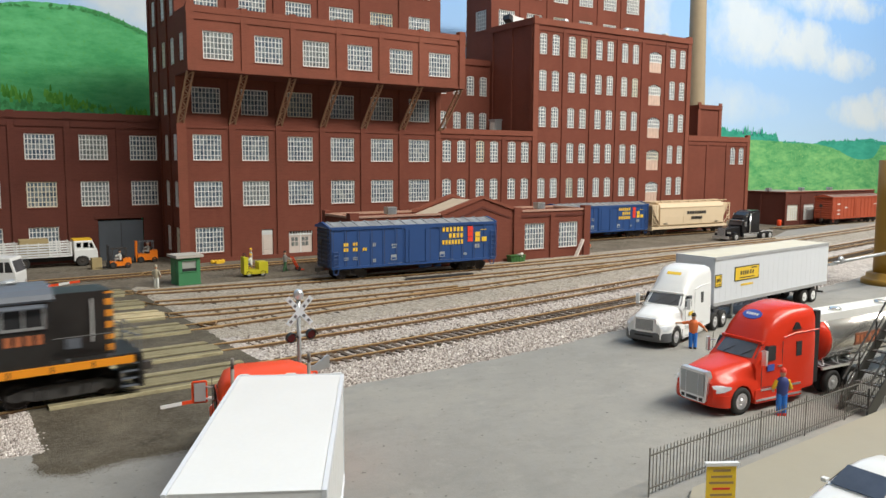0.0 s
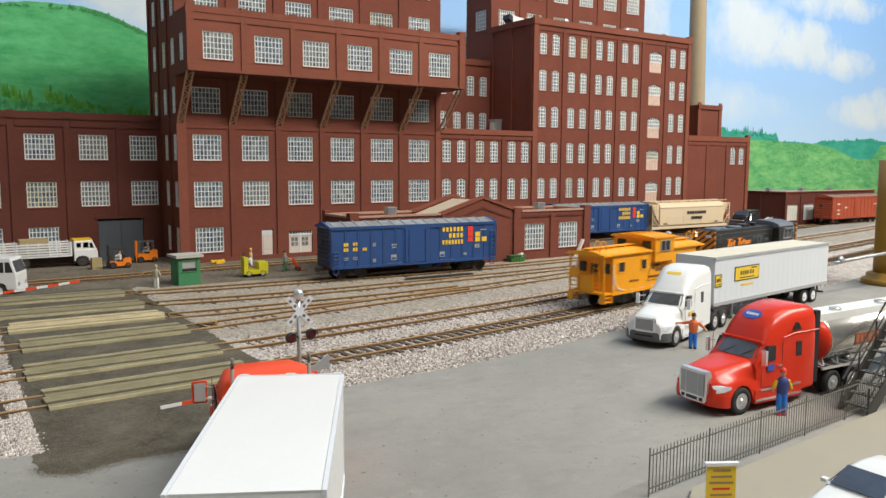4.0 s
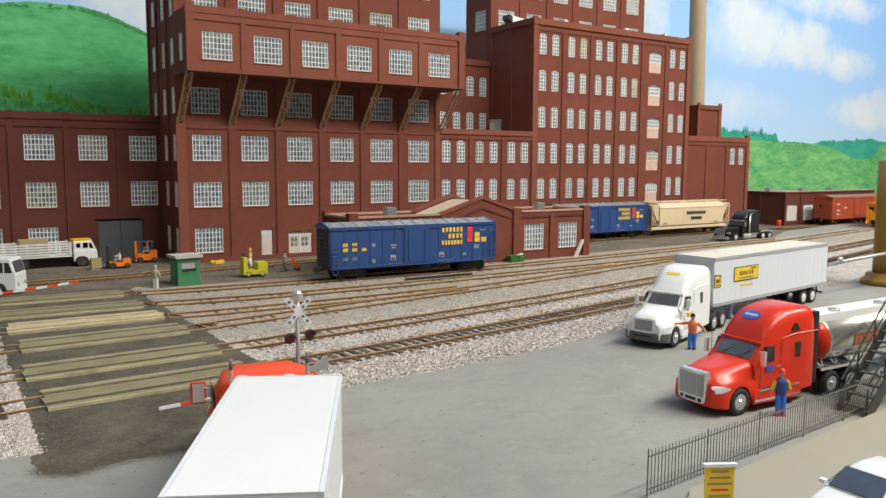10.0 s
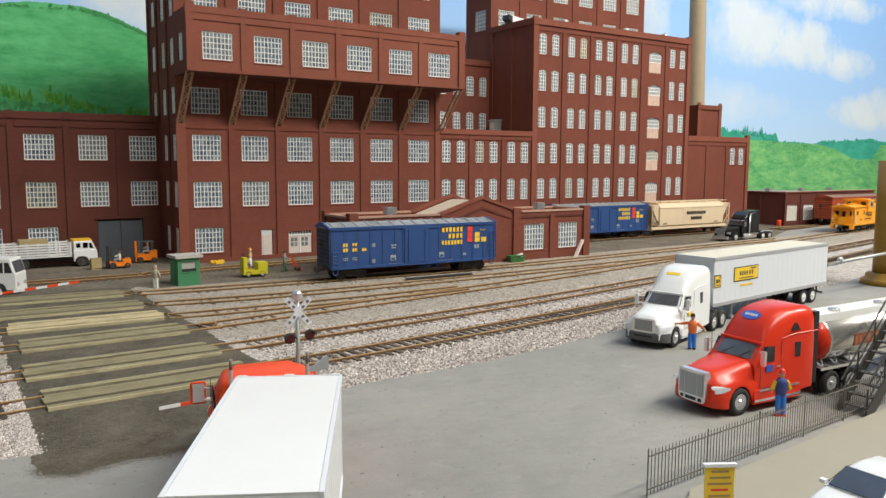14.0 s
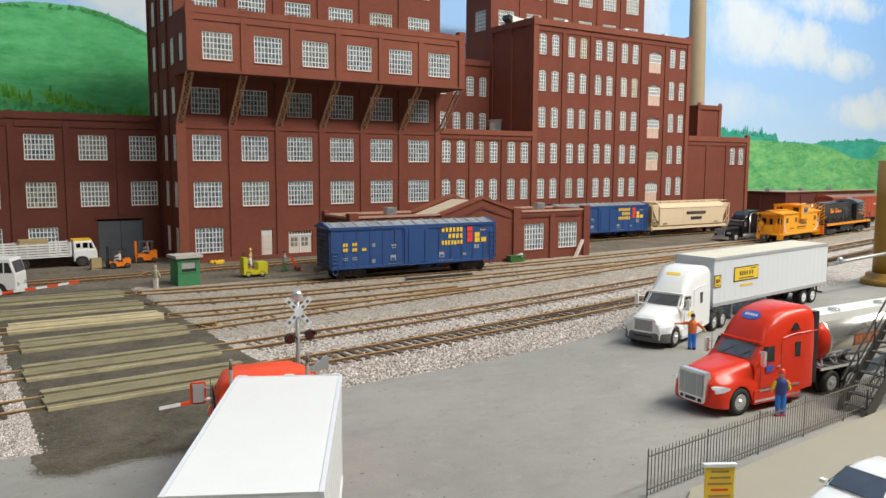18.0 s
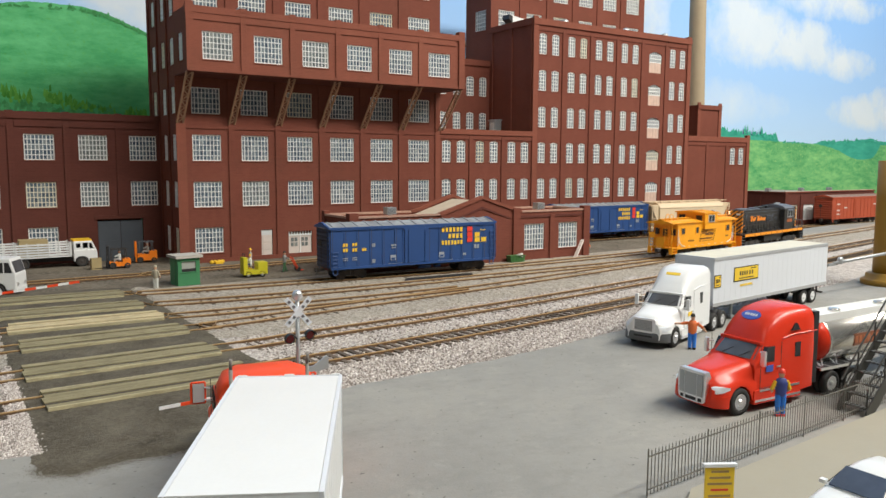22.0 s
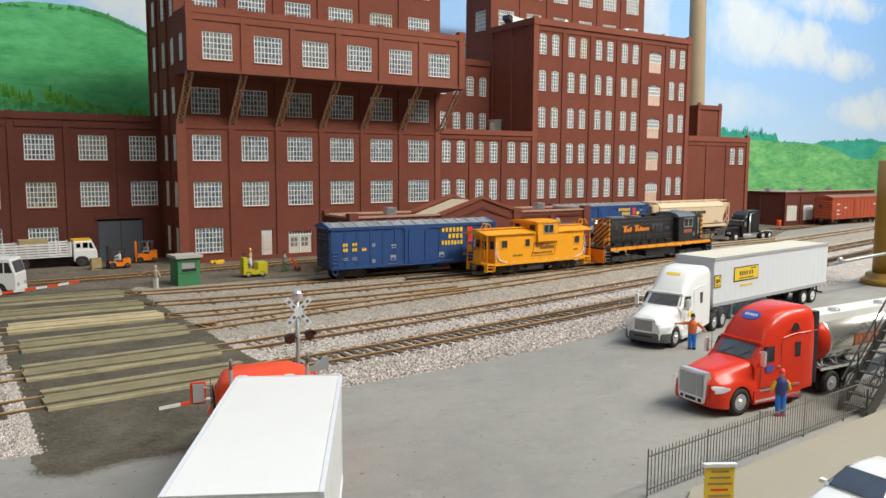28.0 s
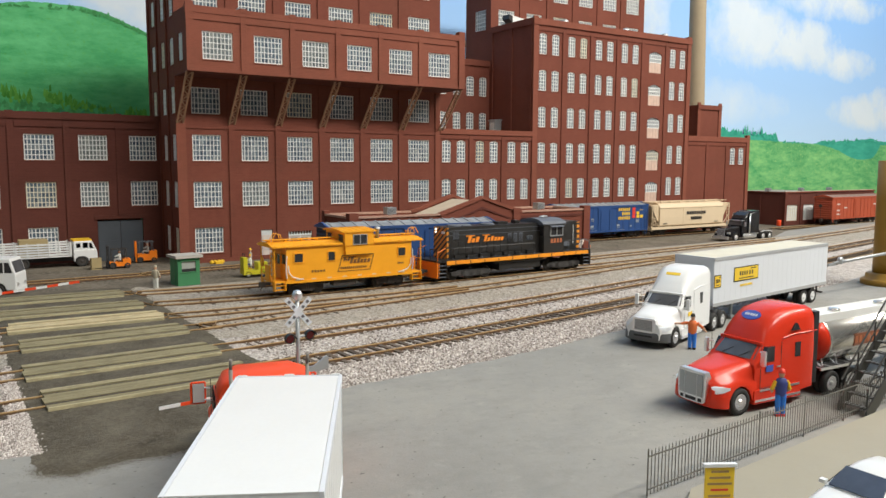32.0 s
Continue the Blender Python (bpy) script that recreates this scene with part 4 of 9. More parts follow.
for i in range(7):
    x = X0 + (i - 0.5) * BAY
    x += -0.1 if i == 0 else 0.42 if i == 6 else 0.05
    bm = B()
    a, b = Vector((x, YO + 0.25, 17.4)), Vector((x, YF - 0.05, 13.0))
    for sx in (-0.28, 0.28):
        tube(bm, a + Vector((sx, 0, 0)), b + Vector((sx, 0, 0)), 0.1, n=4)
    for k in range(9):
        p, q = a.lerp(b, k / 9), a.lerp(b, (k + 1) / 9)
        s1, s2 = (-0.28, 0.28) if k % 2 else (0.28, -0.28)
        tube(bm, p + Vector((s1, 0, 0)), q + Vector((s2, 0, 0)), 0.06, n=4)
        tube(bm, p + Vector((-0.28, 0, 0)), p + Vector((0.28, 0, 0)), 0.04, n=4)
    h.put("lattice_bracket", bm, BEAMBROWN, "rusty steel lattice bracket")

strips(h, "bay_header", [(X0 + (i - 0.5) * BAY + 0.28, X0 + (i + 0.5) * BAY - 0.28, YO - 0.1, YO + 0.02, 21.95, 22.56) for i in range(6)], BRICKLITE)
strips(h, "gallery_sill", [(19.6, 48.0, YO - 0.12, YO + 0.02, 17.44, 17.72)], BRICKLITE)
strips(h, "string_course", [(19.75, 47.7, YF - 0.09, YF + 0.02, 12.55, 12.8)])

# left wing; the main block's shade on it is put into darker brick
YW = 81.0
h = House("mill_wing", -30, YW, "three-storey red brick wing, shade toned into its darker brick, with gridded windows")
wc = [float(v) for v in (8.02 - 4.66 * 3, 8.02 - 4.66 * 2, 8.02 - 4.66, 8.02, 12.65, 17.25)]
holes = [(c - 1.28, c + 1.28, z, z + 2.42) for c in wc for z in ROWS[1:3]] + [(c - 1.28, c + 1.28, 0.75, 3.17) for c in wc[:4]] + [(12.75, 17.0, ZG, 3.75)]
bm = B(); plate(bm, YW, -30, 19.0, ZG, 13.9, holes); h.put("wall", bm, BRICKDARKSHADE)
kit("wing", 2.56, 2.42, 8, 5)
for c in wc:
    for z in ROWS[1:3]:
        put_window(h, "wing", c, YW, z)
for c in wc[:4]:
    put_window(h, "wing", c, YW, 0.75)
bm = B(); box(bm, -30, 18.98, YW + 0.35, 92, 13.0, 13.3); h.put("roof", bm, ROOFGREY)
bm = B(); box(bm, -30, 18.98, 91.6, 92, ZG, 13.6); h.put("wall", bm, BRICKDARKSHADE)
strips(h, "pilaster", [(c + 2.05, c + 2.6, YW - 0.13, YW + 0.02, 4.2 if c > 12 else ZG, 13.2) for c in wc[:5]], BRICKDARKSHADE)
strips(h, "cornice", [(-30, 18.9, YW - 0.2, YW + 0.3, 13.3, 13.95)], BRICKDARKSHADE)
strips(h, "cornice", [(c + 2.0, c + 2.65, YW - 0.24, YW + 0.3, 13.4, 14.02) for c in wc[:5]], BRICKDARKSHADE)
strips(h, "bay_header", [(c - 2.0, c + 2.05, YW - 0.1, YW + 0.02, 12.6, 13.32) for c in wc[1:]], BRICKDARKSHADE)
for x0, x1 in ((12.8, 14.86), (14.9, 16.95)):
    bm = B(); box(bm, x0, x1, YW + 0.15, YW + 0.25, ZG, 3.6)
    dd = h.put("dock_door", bm, DOCKBLUE, "dark blue-grey loading door")
    bm = B(); box(bm, x0 + 0.12, x1 - 0.12, YW + 0.13, YW + 0.16, ZG + 0.3, 1.6); box(bm, x0 + 0.12, x1 - 0.12, YW + 0.13, YW + 0.16, 1.85, 3.4); h.put("door_panel", bm, DOCKBLUE, parent=dd)
strips(h, "lintel", [(12.5, 17.3, YW - 0.1, YW + 0.05, 3.76, 4.1)], BRICKDARKSHADE)

# link between block and tower
h = House("mill_link", 48.36, YF, "two-storey brick link with arched paired windows")
pairs = [c + o for c in (X0 + 6 * BAY, X0 + 7 * BAY, X0 + 8 * BAY) for o in (-1.03, 1.03)]
holes = [(x - 0.61, x + 0.61, z, z + 2.56) for x in pairs for z in ROWS[0:3]]
bm = B(); plate(bm, YF, 48.36, 62.04, ZG, 13.3, holes); h.put("wall", bm, BRICK)
for x in pairs:
    for z in ROWS[0:3]:
        put_window(h, "arched", x, YF, z)
strips(h, "pilaster", [(X0 + (i - 0.5) * BAY - 0.28, X0 + (i - 0.5) * BAY + 0.28, YF - 0.13, YF + 0.02, ZG, 12.6) for i in (7, 8)])
strips(h, "cornice", [(48.36, 62.0, YF - 0.22, YF + 0.25, 12.75, 13.35)], BRICKLITE)
bm = B(); box(bm, 48.36, 62.04, YF + 0.3, 83.3, 12.4, 12.7); h.put("roof", bm, ROOFGREY)
strips(h, "bay_header", [(X0 + (i - 0.5) * BAY + 0.28, X0 + (i + 0.5) * BAY - 0.28, YF - 0.1, YF + 0.02, 12.2, 12.76) for i in (6, 7, 8)])
YM = 83.3
pb = [52.4, 54.45, 56.7, 58.8, 60.85]
holes = [(x - 0.6, x + 0.6, z, z + 2.5) for x in pb for z in (13.55, 18.2)]
bm = B(); plate(bm, YM, 48.36, 62.04, 12.4, 22.85, holes); h.put("wall", bm, BRICK)
kit("arched_back", 1.2, 2.5, 3, 6, 0.2, 0.095)
for x in pb:
    for z in (13.55, 18.2):
        put_window(h, "arched_back", x, YM, z)
strips(h, "cornice", [(48.36, 62.0, YM - 0.2, YM + 0.3, 22.1, 22.85)], BRICK)
bm = B(); box(bm, 48.36, 62.04, YM + 0.3, 92, 21.8, 22.0); h.put("roof", bm, ROOFGREY)
bm = B(); box(bm, 60.9, 61.9, 80.6, 81.9, 12.7, 14.9); box(bm, 60.82, 61.95, 80.5, 82.0, 14.9, 15.1); h.put("roof_hatch", bm, GALV, "grey metal roof hatch")
bm = B(); box(bm, 60.85, 60.9, 80.8, 81.7, 13.0, 14.7); h.put("louvre", bm, WHITEFRAME)

# tower
h = House("mill_tower", 62.05, YF, "six-storey red brick mill tower with arched white windows")
HOISTDOOR = paint("door_faded_pink", (0.60, 0.44, 0.36), 0.7, var=0.35, scale=1.5, fine=4)
tc = [X0 + i * BAY for i in (9, 10, 11, 12, 14)]
tp = [c + o for c in tc for o in (-1.03, 1.03)]
XD = X0 + 13 * BAY + 0.2
holes = [(x - 0.61, x + 0.61, z, z + 2.56) for x in tp for z in ROWS]
holes += [(XD - 1.25, XD + 1.25, z - 0.95, z + 1.9) for z in ROWS[1:]] + [(XD - 1.25, XD + 1.25, ZG, 2.32)]
bm = B(); plate(bm, YF, 62.05, 91.05, ZG, 27.1, holes); h.put("wall", bm, BRICK)
for x in tp:
    for z in ROWS:
        put_window(h, "arched", x, YF, z)
for z in ROWS[1:] + [0.42]:
    bm = B(); box(bm, XD - 1.25, XD + 1.25, YF + 0.12, YF + 0.2, z - 0.95, z + 0.5)
    d = h.put("hoist_door", bm, HOISTDOOR, "weathered pale pink hoist door with small panes above")
    bm = B(); box(bm, XD - 1.25, XD + 1.25, YF + 0.14, YF + 0.2, z + 0.5, z + 1.9); h.put("pane", bm, GLASS, parent=d)
    bm = B()
    for u in (-1.25, -0.86, -0.45, -0.06, 0.34, 0.74, 1.13):
        box(bm, XD + u, XD + u + 0.12, YF + 0.08, YF + 0.145, z + 0.45, z + 1.45)
    for v in (0.42, 0.93, 1.38):
        box(bm, XD - 1.24, XD + 1.24, YF + 0.075, YF + 0.142, z + v, z + v + 0.11)
    for u in (-1.0, -0.6, -0.2, 0.2, 0.6, 1.0):
        box(bm, XD + u - 0.03, XD + u + 0.03, YF + 0.08, YF + 0.145, z + 1.45, z + 1.9)
    h.put("glazing_bars", bm, WHITEFRAME, parent=d)
    bm = B()
    for k in range(4):
        u = -1.12 + k * 0.57
        box(bm, XD + u, XD + u + 0.5, YF + 0.085, YF + 0.125, z - 0.82, z - 0.22)
        box(bm, XD + u, XD + u + 0.5, YF + 0.085, YF + 0.125, z - 0.14, z + 0.36)
    h.put("door_panel", bm, HOISTDOOR, parent=d)
    for sg in (-1, 1):
        bm = B()
        for k in range(6):
            a0, a1 = k / 6, (k + 1) / 6
            prism(bm, [(XD + sg * 1.251 * a0, z + 1.91 - 0.42 * a0 ** 2), (XD + sg * 1.251 * a1, z + 1.91 - 0.42 * a1 ** 2), (XD + sg * 1.251 * a1, z + 1.92), (XD + sg * 1.251 * a0, z + 1.92)], YF + 0.004, YF + 0.16)
        h.put("arch_spandrel", bm, BRICK, parent=d)
strips(h, "pilaster", [(X0 + (i - 0.5) * BAY - 0.28, X0 + (i - 0.5) * BAY + 0.28, YF - 0.13, YF + 0.02, ZG, 26.2) for i in (10, 11, 12, 13, 14)])
strips(h, "pilaster", [(61.95, 62.7, YF - 0.2, YF + 0.02, ZG, 27.4), (90.4, 91.15, YF - 0.2, YF + 0.4, ZG, 27.4)], BRICKLITE)
strips(h, "cornice", [(61.9, 91.2, YF - 0.28, YF + 0.25, 26.4, 27.15)], BRICKLITE)
bm = B(); plate(bm, 62.05, YF, YM, ZG, 27.1, [], "w"); h.put("wall", bm, BRICK)
strips(h, "pilaster", [(61.9, 62.07, y - 0.3, y + 0.3, 12.7, 26.4) for y in (75.0, 78.9, 83.0)])
strips(h, "cornice", [(61.82, 62.3, YF, YM, 26.4, 27.15)])
bm = B(); box(bm, 90.7, 91.04, YF + 0.01, 92, ZG, 27.1); h.put("wall", bm, BRICK)
bm = B(); box(bm, 62.3, 90.8, YF + 0.3, 92, 25.9, 26.2); h.put("roof", bm, ROOFCREAM)
uh = [(X0 + i * BAY - 1.35, X0 + i * BAY + 1.35, z, z + 2.5) for i in range(9, 15) for z in (27.2, 31.7)]
bm = B(); plate(bm, YM, 62.05, 91.0, 26.0, 38.0, uh); h.put("upper_wall", bm, BRICK)
kit("upper", 2.7, 2.5, 8, 5)
for i in range(9, 15):
    for z in (27.2, 31.7):
        put_window(h, "upper", X0 + i * BAY, YM, z)
strips(h, "pilaster", [(X0 + (i - 0.5) * BAY - 0.26, X0 + (i - 0.5) * BAY + 0.26, YM - 0.13, YM + 0.02, 26.0, 38.0) for i in range(10, 15)])
bm = B(); plate(bm, 62.05, YM, 89.0, 12.0, 38.0, [(84.4, 86.9, 27.1, 29.7)], "w"); h.put("upper_wall", bm, BRICK)
kit("upper_side", 2.5, 2.6, 6, 5)
put_window(h, "upper_side", 62.05, 85.65, 27.1, -90)
bm = B(); box(bm, 90.6, 90.99, YM + 0.01, 92, 26, 38.0); h.put("upper_wall", bm, BRICK)
bm = B(); box(bm, 62.3, 90.6, YM + 0.3, 92, 37.0, 37.3); h.put("roof", bm, ROOFGREY)
# small things on its parapet
for x, y, z in ((67.8, YF + 0.9, 26.2), (79.0, YF + 1.0, 26.2), (86.5, YF + 0.8, 26.2)):
    bm = B(); lathe(bm, [(0.35, z), (0.35, z + 1.0), (0.55, z + 1.1), (0.5, z + 1.35), (0.1, z + 1.5)], 10, at=(x, y, 0)); h.put("roof_vent", bm, GALV)
bm = B()
loft(bm, [[(x, y, z) for y, z in ((79.7, z0), (80.9, z0), (80.9, z1), (79.7, z1))] for x, z0, z1 in ((62.62, 27.58, 28.34), (64.56, 27.41, 28.06), (65.06, 26.3, 27.76))], smooth=False)
duct = h.put("roof_duct", bm, WHITE, "white rooftop duct with a black cowl")
bm = B()
loft(bm, [[(x, y, z) for y, z in ((79.6, z0), (81.0, z0), (81.0, z1), (79.6, z1))] for x, z0, z1 in ((62.17, 27.81, 28.36), (62.77, 27.41, 28.21))], smooth=False)
h.put("cowl", bm, BLACK, parent=duct)

strips(h, "bay_header", [(X0 + (i - 0.5) * BAY + 0.28, X0 + (i + 0.5) * BAY - 0.28, YF - 0.1, YF + 0.02, 25.75, 26.42) for i in range(9, 15)])

# annex, penthouse and chimney
h = House("mill_annex", 91.06, YF, "plain red brick annex at the mill's end")
ah = [(101.15, 102.4, 9.42, 11.98), (103.2, 104.45, 9.42, 11.98)]
bm = B(); plate(bm, YF, 91.06, 105.55, ZG, 13.5, ah); h.put("wall", bm, BRICK)
kit("annex", 1.25, 2.56, 3, 6, 0.17, 0.07)
for x in (101.775, 103.825):
    put_window(h, "annex", x, YF, 9.42)
strips(h, "pilaster", [(x - 0.3, x + 0.3, YF - 0.13, YF + 0.02, ZG, 12.7) for x in (95.7, 100.3)])
strips(h, "pilaster", [(104.95, 105.65, YF - 0.2, YF + 0.3, ZG, 13.9)], BRICKLITE)
strips(h, "cornice", [(91.2, 105.6, YF - 0.22, YF + 0.3, 12.8, 13.55)], BRICKLITE)
bm = B(); box(bm, 105.2, 105.54, YF + 0.01, 92, ZG, 13.5); h.put("wall", bm, BRICK)
bm = B(); box(bm, 91.1, 105.2, YF + 0.3, 92, 12.2, 12.5); h.put("roof", bm, ROOFGREY)
strips(h, "bay_header", [(a, b, YF - 0.1, YF + 0.02, 12.2, 12.82) for a, b in ((91.3, 95.4), (96.0, 100.0), (100.6, 104.95))])
h = House("penthouse", 95.2, 76.0, "small brick penthouse on the annex roof", "rooftop house")
h.o.z = 12.5
h.ob.location.z = 12.5 * S
bm = B(); box(bm, 95.2, 100.4, 76.0, 82, 12.5, 18.2); h.put("wall", bm, BRICK)
strips(h, "pilaster", [(95.05, 95.7, 75.85, 76.02, 12.5, 18.6), (99.9, 100.55, 75.85, 76.02, 12.5, 18.6)], BRICKLITE)
strips(h, "cornice", [(95.05, 100.55, 75.8, 76.1, 17.6, 18.25)])
bm = B(); lathe(bm, [(1.5, ZG), (1.42, 20), (1.25, 42), (1.2, 50), (1.4, 50.2), (1.4, 51)], 28, at=(105.55, 85.0, 0))
for v in bm.verts:
    v.co.x -= 0.0215 * (v.co.z - 30)
tagged(part("chimney", bm, CHIMNEY), "tall round tan chimney behind the mill", "chimney")

# low workshop with a gable in front of the mill
YL, YK = 58.8, 64.2
h = House("workshop", 29.1, YL, "low red brick workshop with a gabled middle", "workshop")
kit("shop", 2.56, 2.6, 7, 5)
sx = (49.5, 54.0)
holes = [(x - 1.28, x + 1.28, 0.82, 3.42) for x in sx]
bm = B(); plate(bm, YL, 29.1, 56.7, ZG, 4.6, holes); h.put("wall", bm, BRICK)
for x in sx:
    put_window(h, "shop", x, YL, 0.82)
bm = B(); plate(bm, 29.1, YL, YK, ZG, 4.6, [], "w"); h.put("wall", bm, BRICK)
bm = B(); box(bm, 56.36, 56.69, YL + 0.01, YK, ZG, 4.6); box(bm, 29.4, 56.36, YK - 0.3, YK, ZG, 4.6); h.put("wall", bm, BRICK)
for yy in (YL, YK - 0.3):
    bm = B()
    prism(bm, [(38.6, 4.6), (47.4, 4.6), (43.0, 6.0)], yy + 0.01, yy + 0.31); h.put("gable", bm, BRICK)
    bm = B()
    prism(bm, [(38.2, 4.62), (38.6, 4.62), (43.0, 6.02), (47.4, 4.62), (47.8, 4.62), (47.8, 4.82), (43.0, 6.3), (38.2, 4.82)], yy - 0.12, yy + 0.4); h.put("gable_coping", bm, BRICKLITE)
    bm = B()
    prism(bm, [(39.5, 4.1), (39.9, 4.1), (43.0, 5.05), (46.1, 4.1), (46.5, 4.1), (43.0, 5.3)], yy - 0.07, yy + 0.02); h.put("gable_band", bm, BRICKDARKSHADE)
bm = B(); prism(bm, [(38.6, 4.45), (43.0, 5.85), (47.4, 4.45), (43.0, 5.5)], YL + 0.3, YK - 0.3); h.put("gable_roof", bm, ROOFCREAM, "pale roofing on the gable")
bm = B(); box(bm, 29.4, 38.6, YL + 0.32, YK - 0.3, 3.9, 4.1); box(bm, 47.4, 56.36, YL + 0.32, YK - 0.3, 3.9, 4.1); h.put("flat_roof", bm, ROOFCREAM)
strips(h, "coping", [(29.0, 38.2, YL - 0.1, YL + 0.35, 4.6, 4.78), (47.8, 56.8, YL - 0.1, YL + 0.35, 4.6, 4.78), (29.0, 38.2, YK - 0.35, YK + 0.1, 4.6, 4.78), (47.8, 56.8, YK - 0.35, YK + 0.1, 4.6, 4.78)], COPINGPALE)
strips(h, "coping", [(28.98, 29.4, YL + 0.35, YK - 0.35, 4.6, 4.78), (56.35, 56.8, YL + 0.35, YK - 0.35, 4.6, 4.78)], COPINGPALE)
strips(h, "pier", [(28.95, 29.8, YL - 0.22, YL + 0.5, ZG, 5.05), (46.7, 47.55, YL - 0.22, YL + 0.4, ZG, 5.05), (56.0, 56.85, YL - 0.22, YL + 0.5, ZG, 5.05), (38.3, 38.95, YL - 0.18, YL + 0.4, ZG, 4.6), (28.95, 29.5, YK - 0.5, YK + 0.1, ZG, 5.05), (51.45, 52.05, YL - 0.15, YL + 0.02, ZG, 4.3)])
strips(h, "band", [(47.55, 56.0, YL - 0.09, YL + 0.02, 4.05, 4.3), (29.8, 38.3, YL - 0.09, YL + 0.02, 4.05, 4.3)], BRICKDARKSHADE)


def roof_fan(x, y, z):
    t = thing("roof_ventilator", x, y, z, 0, "galvanised box ventilator on a flared curb", "ventilator", "roof ventilators")
    bm = B(); prism(bm, [(-0.75, 0), (0.75, 0), (0.35, 0.4), (-0.35, 0.4)], -0.45, 0.45); part("curb", bm, GALV, t)
    bm = B(); lathe(bm, [(0.32, 0.4), (0.32, 0.62)], 12); part("throat", bm, GALV, t)
    bm = B(); box(bm, -0.58, 0.58, -0.5, 0.5, 0.62, 1.3); bevelled(bm, 0.05, 2); bx = part("housing", bm, GALV, t)
    for k in range(5):
        bm = B(); box(bm, -0.5, 0.5, -0.525, -0.495, 0.7 + k * 0.11, 0.74 + k * 0.11); part("louvre", bm, STEELGREY, bx)
    return t


for x in (34.5, 52.3):
    roof_fan(x, 61.5, 4.1).scale = (0.8, 0.8, 0.95)

# warehouse at the far end
h = House("warehouse", 113.2, 72.7, "low dark-red brick warehouse with barred windows", "warehouse")
kit("ware", 2.9, 2.55, 5, 5, 0.0, 0.075, WHITEBLIND)
holes = [(113.85, 116.75, 0.42, 2.97), (118.4, 121.3, 0.42, 2.97)]
bm = B(); plate(bm, 72.7, 113.2, 140, ZG, 4.9, holes); h.put("wall", bm, BRICKDARKSHADE)
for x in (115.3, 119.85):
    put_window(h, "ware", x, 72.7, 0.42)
bm = B(); plate(bm, 113.2, 72.7, 92, ZG, 4.9, [], "w"); h.put("wall", bm, BRICKDARKSHADE)
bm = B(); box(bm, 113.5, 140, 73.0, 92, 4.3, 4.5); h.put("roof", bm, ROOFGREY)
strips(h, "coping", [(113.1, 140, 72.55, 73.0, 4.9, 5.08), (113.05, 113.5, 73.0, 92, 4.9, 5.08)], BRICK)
strips(h, "pilaster", [(113.05, 113.6, 72.55, 72.72, ZG, 4.9), (117.3, 117.8, 72.55, 72.72, ZG, 4.6), (121.8, 122.3, 72.55, 72.72, ZG, 4.6)], BRICKDARKSHADE)
strips(h, "pilaster", [(113.05, 113.22, y, y + 0.5, ZG, 4.6) for y in (77, 81.5, 86)], BRICKDARKSHADE)
for x, y in ((118, 79), (126, 78), (133, 77)):
    roof_fan(x, y, 4.5).scale = (0.7, 0.7, 0.75)
strips(h, "roof_flashing", [(113.5, 140, 72.98, 73.25, 4.9, 5.14)], ROOFCREAM)


# ---- rolling stock: x along the car, z from the rail tops
def mat_glow():
    m = Mat("lit_headlamp", 0.3)
    m.color((0.9, 0.85, 0.75))
    m.b.inputs["Emission Color"].default_value = (1.0, 0.9, 0.75, 1)
    m.b.inputs["Emission Strength"].default_value = 2.5
    return m.done()


GLOW = mat_glow()


def bogie(parent, x, axles, name="truck", r=0.46, mat=DARKUNDER):
    """A railway truck: side frames and bolster, with one part for each wheelset."""
    bm = B()
    a, b = min(axles), max(axles)
    for sy in (-1, 1):
        y0, y1 = sorted((sy * 0.92, sy * 1.06))
        prism(bm, [(a - 0.35, 0.42), (a + 0.3, 0.40), (a + 0.55, 0.28), (b - 0.55, 0.28), (b - 0.3, 0.40), (b + 0.35, 0.42), (b + 0.35, 0.66), (b - 0.3, 0.82), (a + 0.3, 0.82), (a - 0.35, 0.66)], y0, y1)
        for ax in axles:
            box(bm, ax - 0.17, ax + 0.17, min(y0, y1 + 0.06 * sy), max(y1, y1 + 0.06 * sy, y0), 0.36, 0.64)
        for k in range(len(axles) - 1):
            m = (axles[k] + axles[k + 1]) / 2
            for dx in (-0.14, 0.0, 0.14):
                tube(bm, (m + dx, sy * 1.07, 0.34), (m + dx, sy * 1.07, 0.72), 0.055, n=6)
    m = (a + b) / 2
    box(bm, m - 0.2, m + 0.2, -0.95, 0.95, 0.5, 0.95)
    t = part(name, bm, mat, parent)
    t.matrix_basis = pose(x * S, 0, 0)
    w = None
    for ax in axles:
        if w is None:
            wb = B()
            for sy in (-1, 1):
                lathe(wb, [(r + 0.05, sy * 0.66), (r + 0.05, sy * 0.70), (r, sy * 0.71), (r, sy * 0.83), (r * 0.8, sy * 0.84), (r * 0.75, sy * 0.80), (r * 0.3, sy * 0.80), (r * 0.25, sy * 0.86)], 16, "y")
            tube(wb, (0, -0.7, 0), (0, 0.7, 0), 0.09, n=8)
            w = part("wheelset", wb, DARKUNDER, t)
            w.matrix_basis = pose(ax * S, 0, r * S)
        else:
            again(w, "wheelset", t, ax, 0, r)
    return t


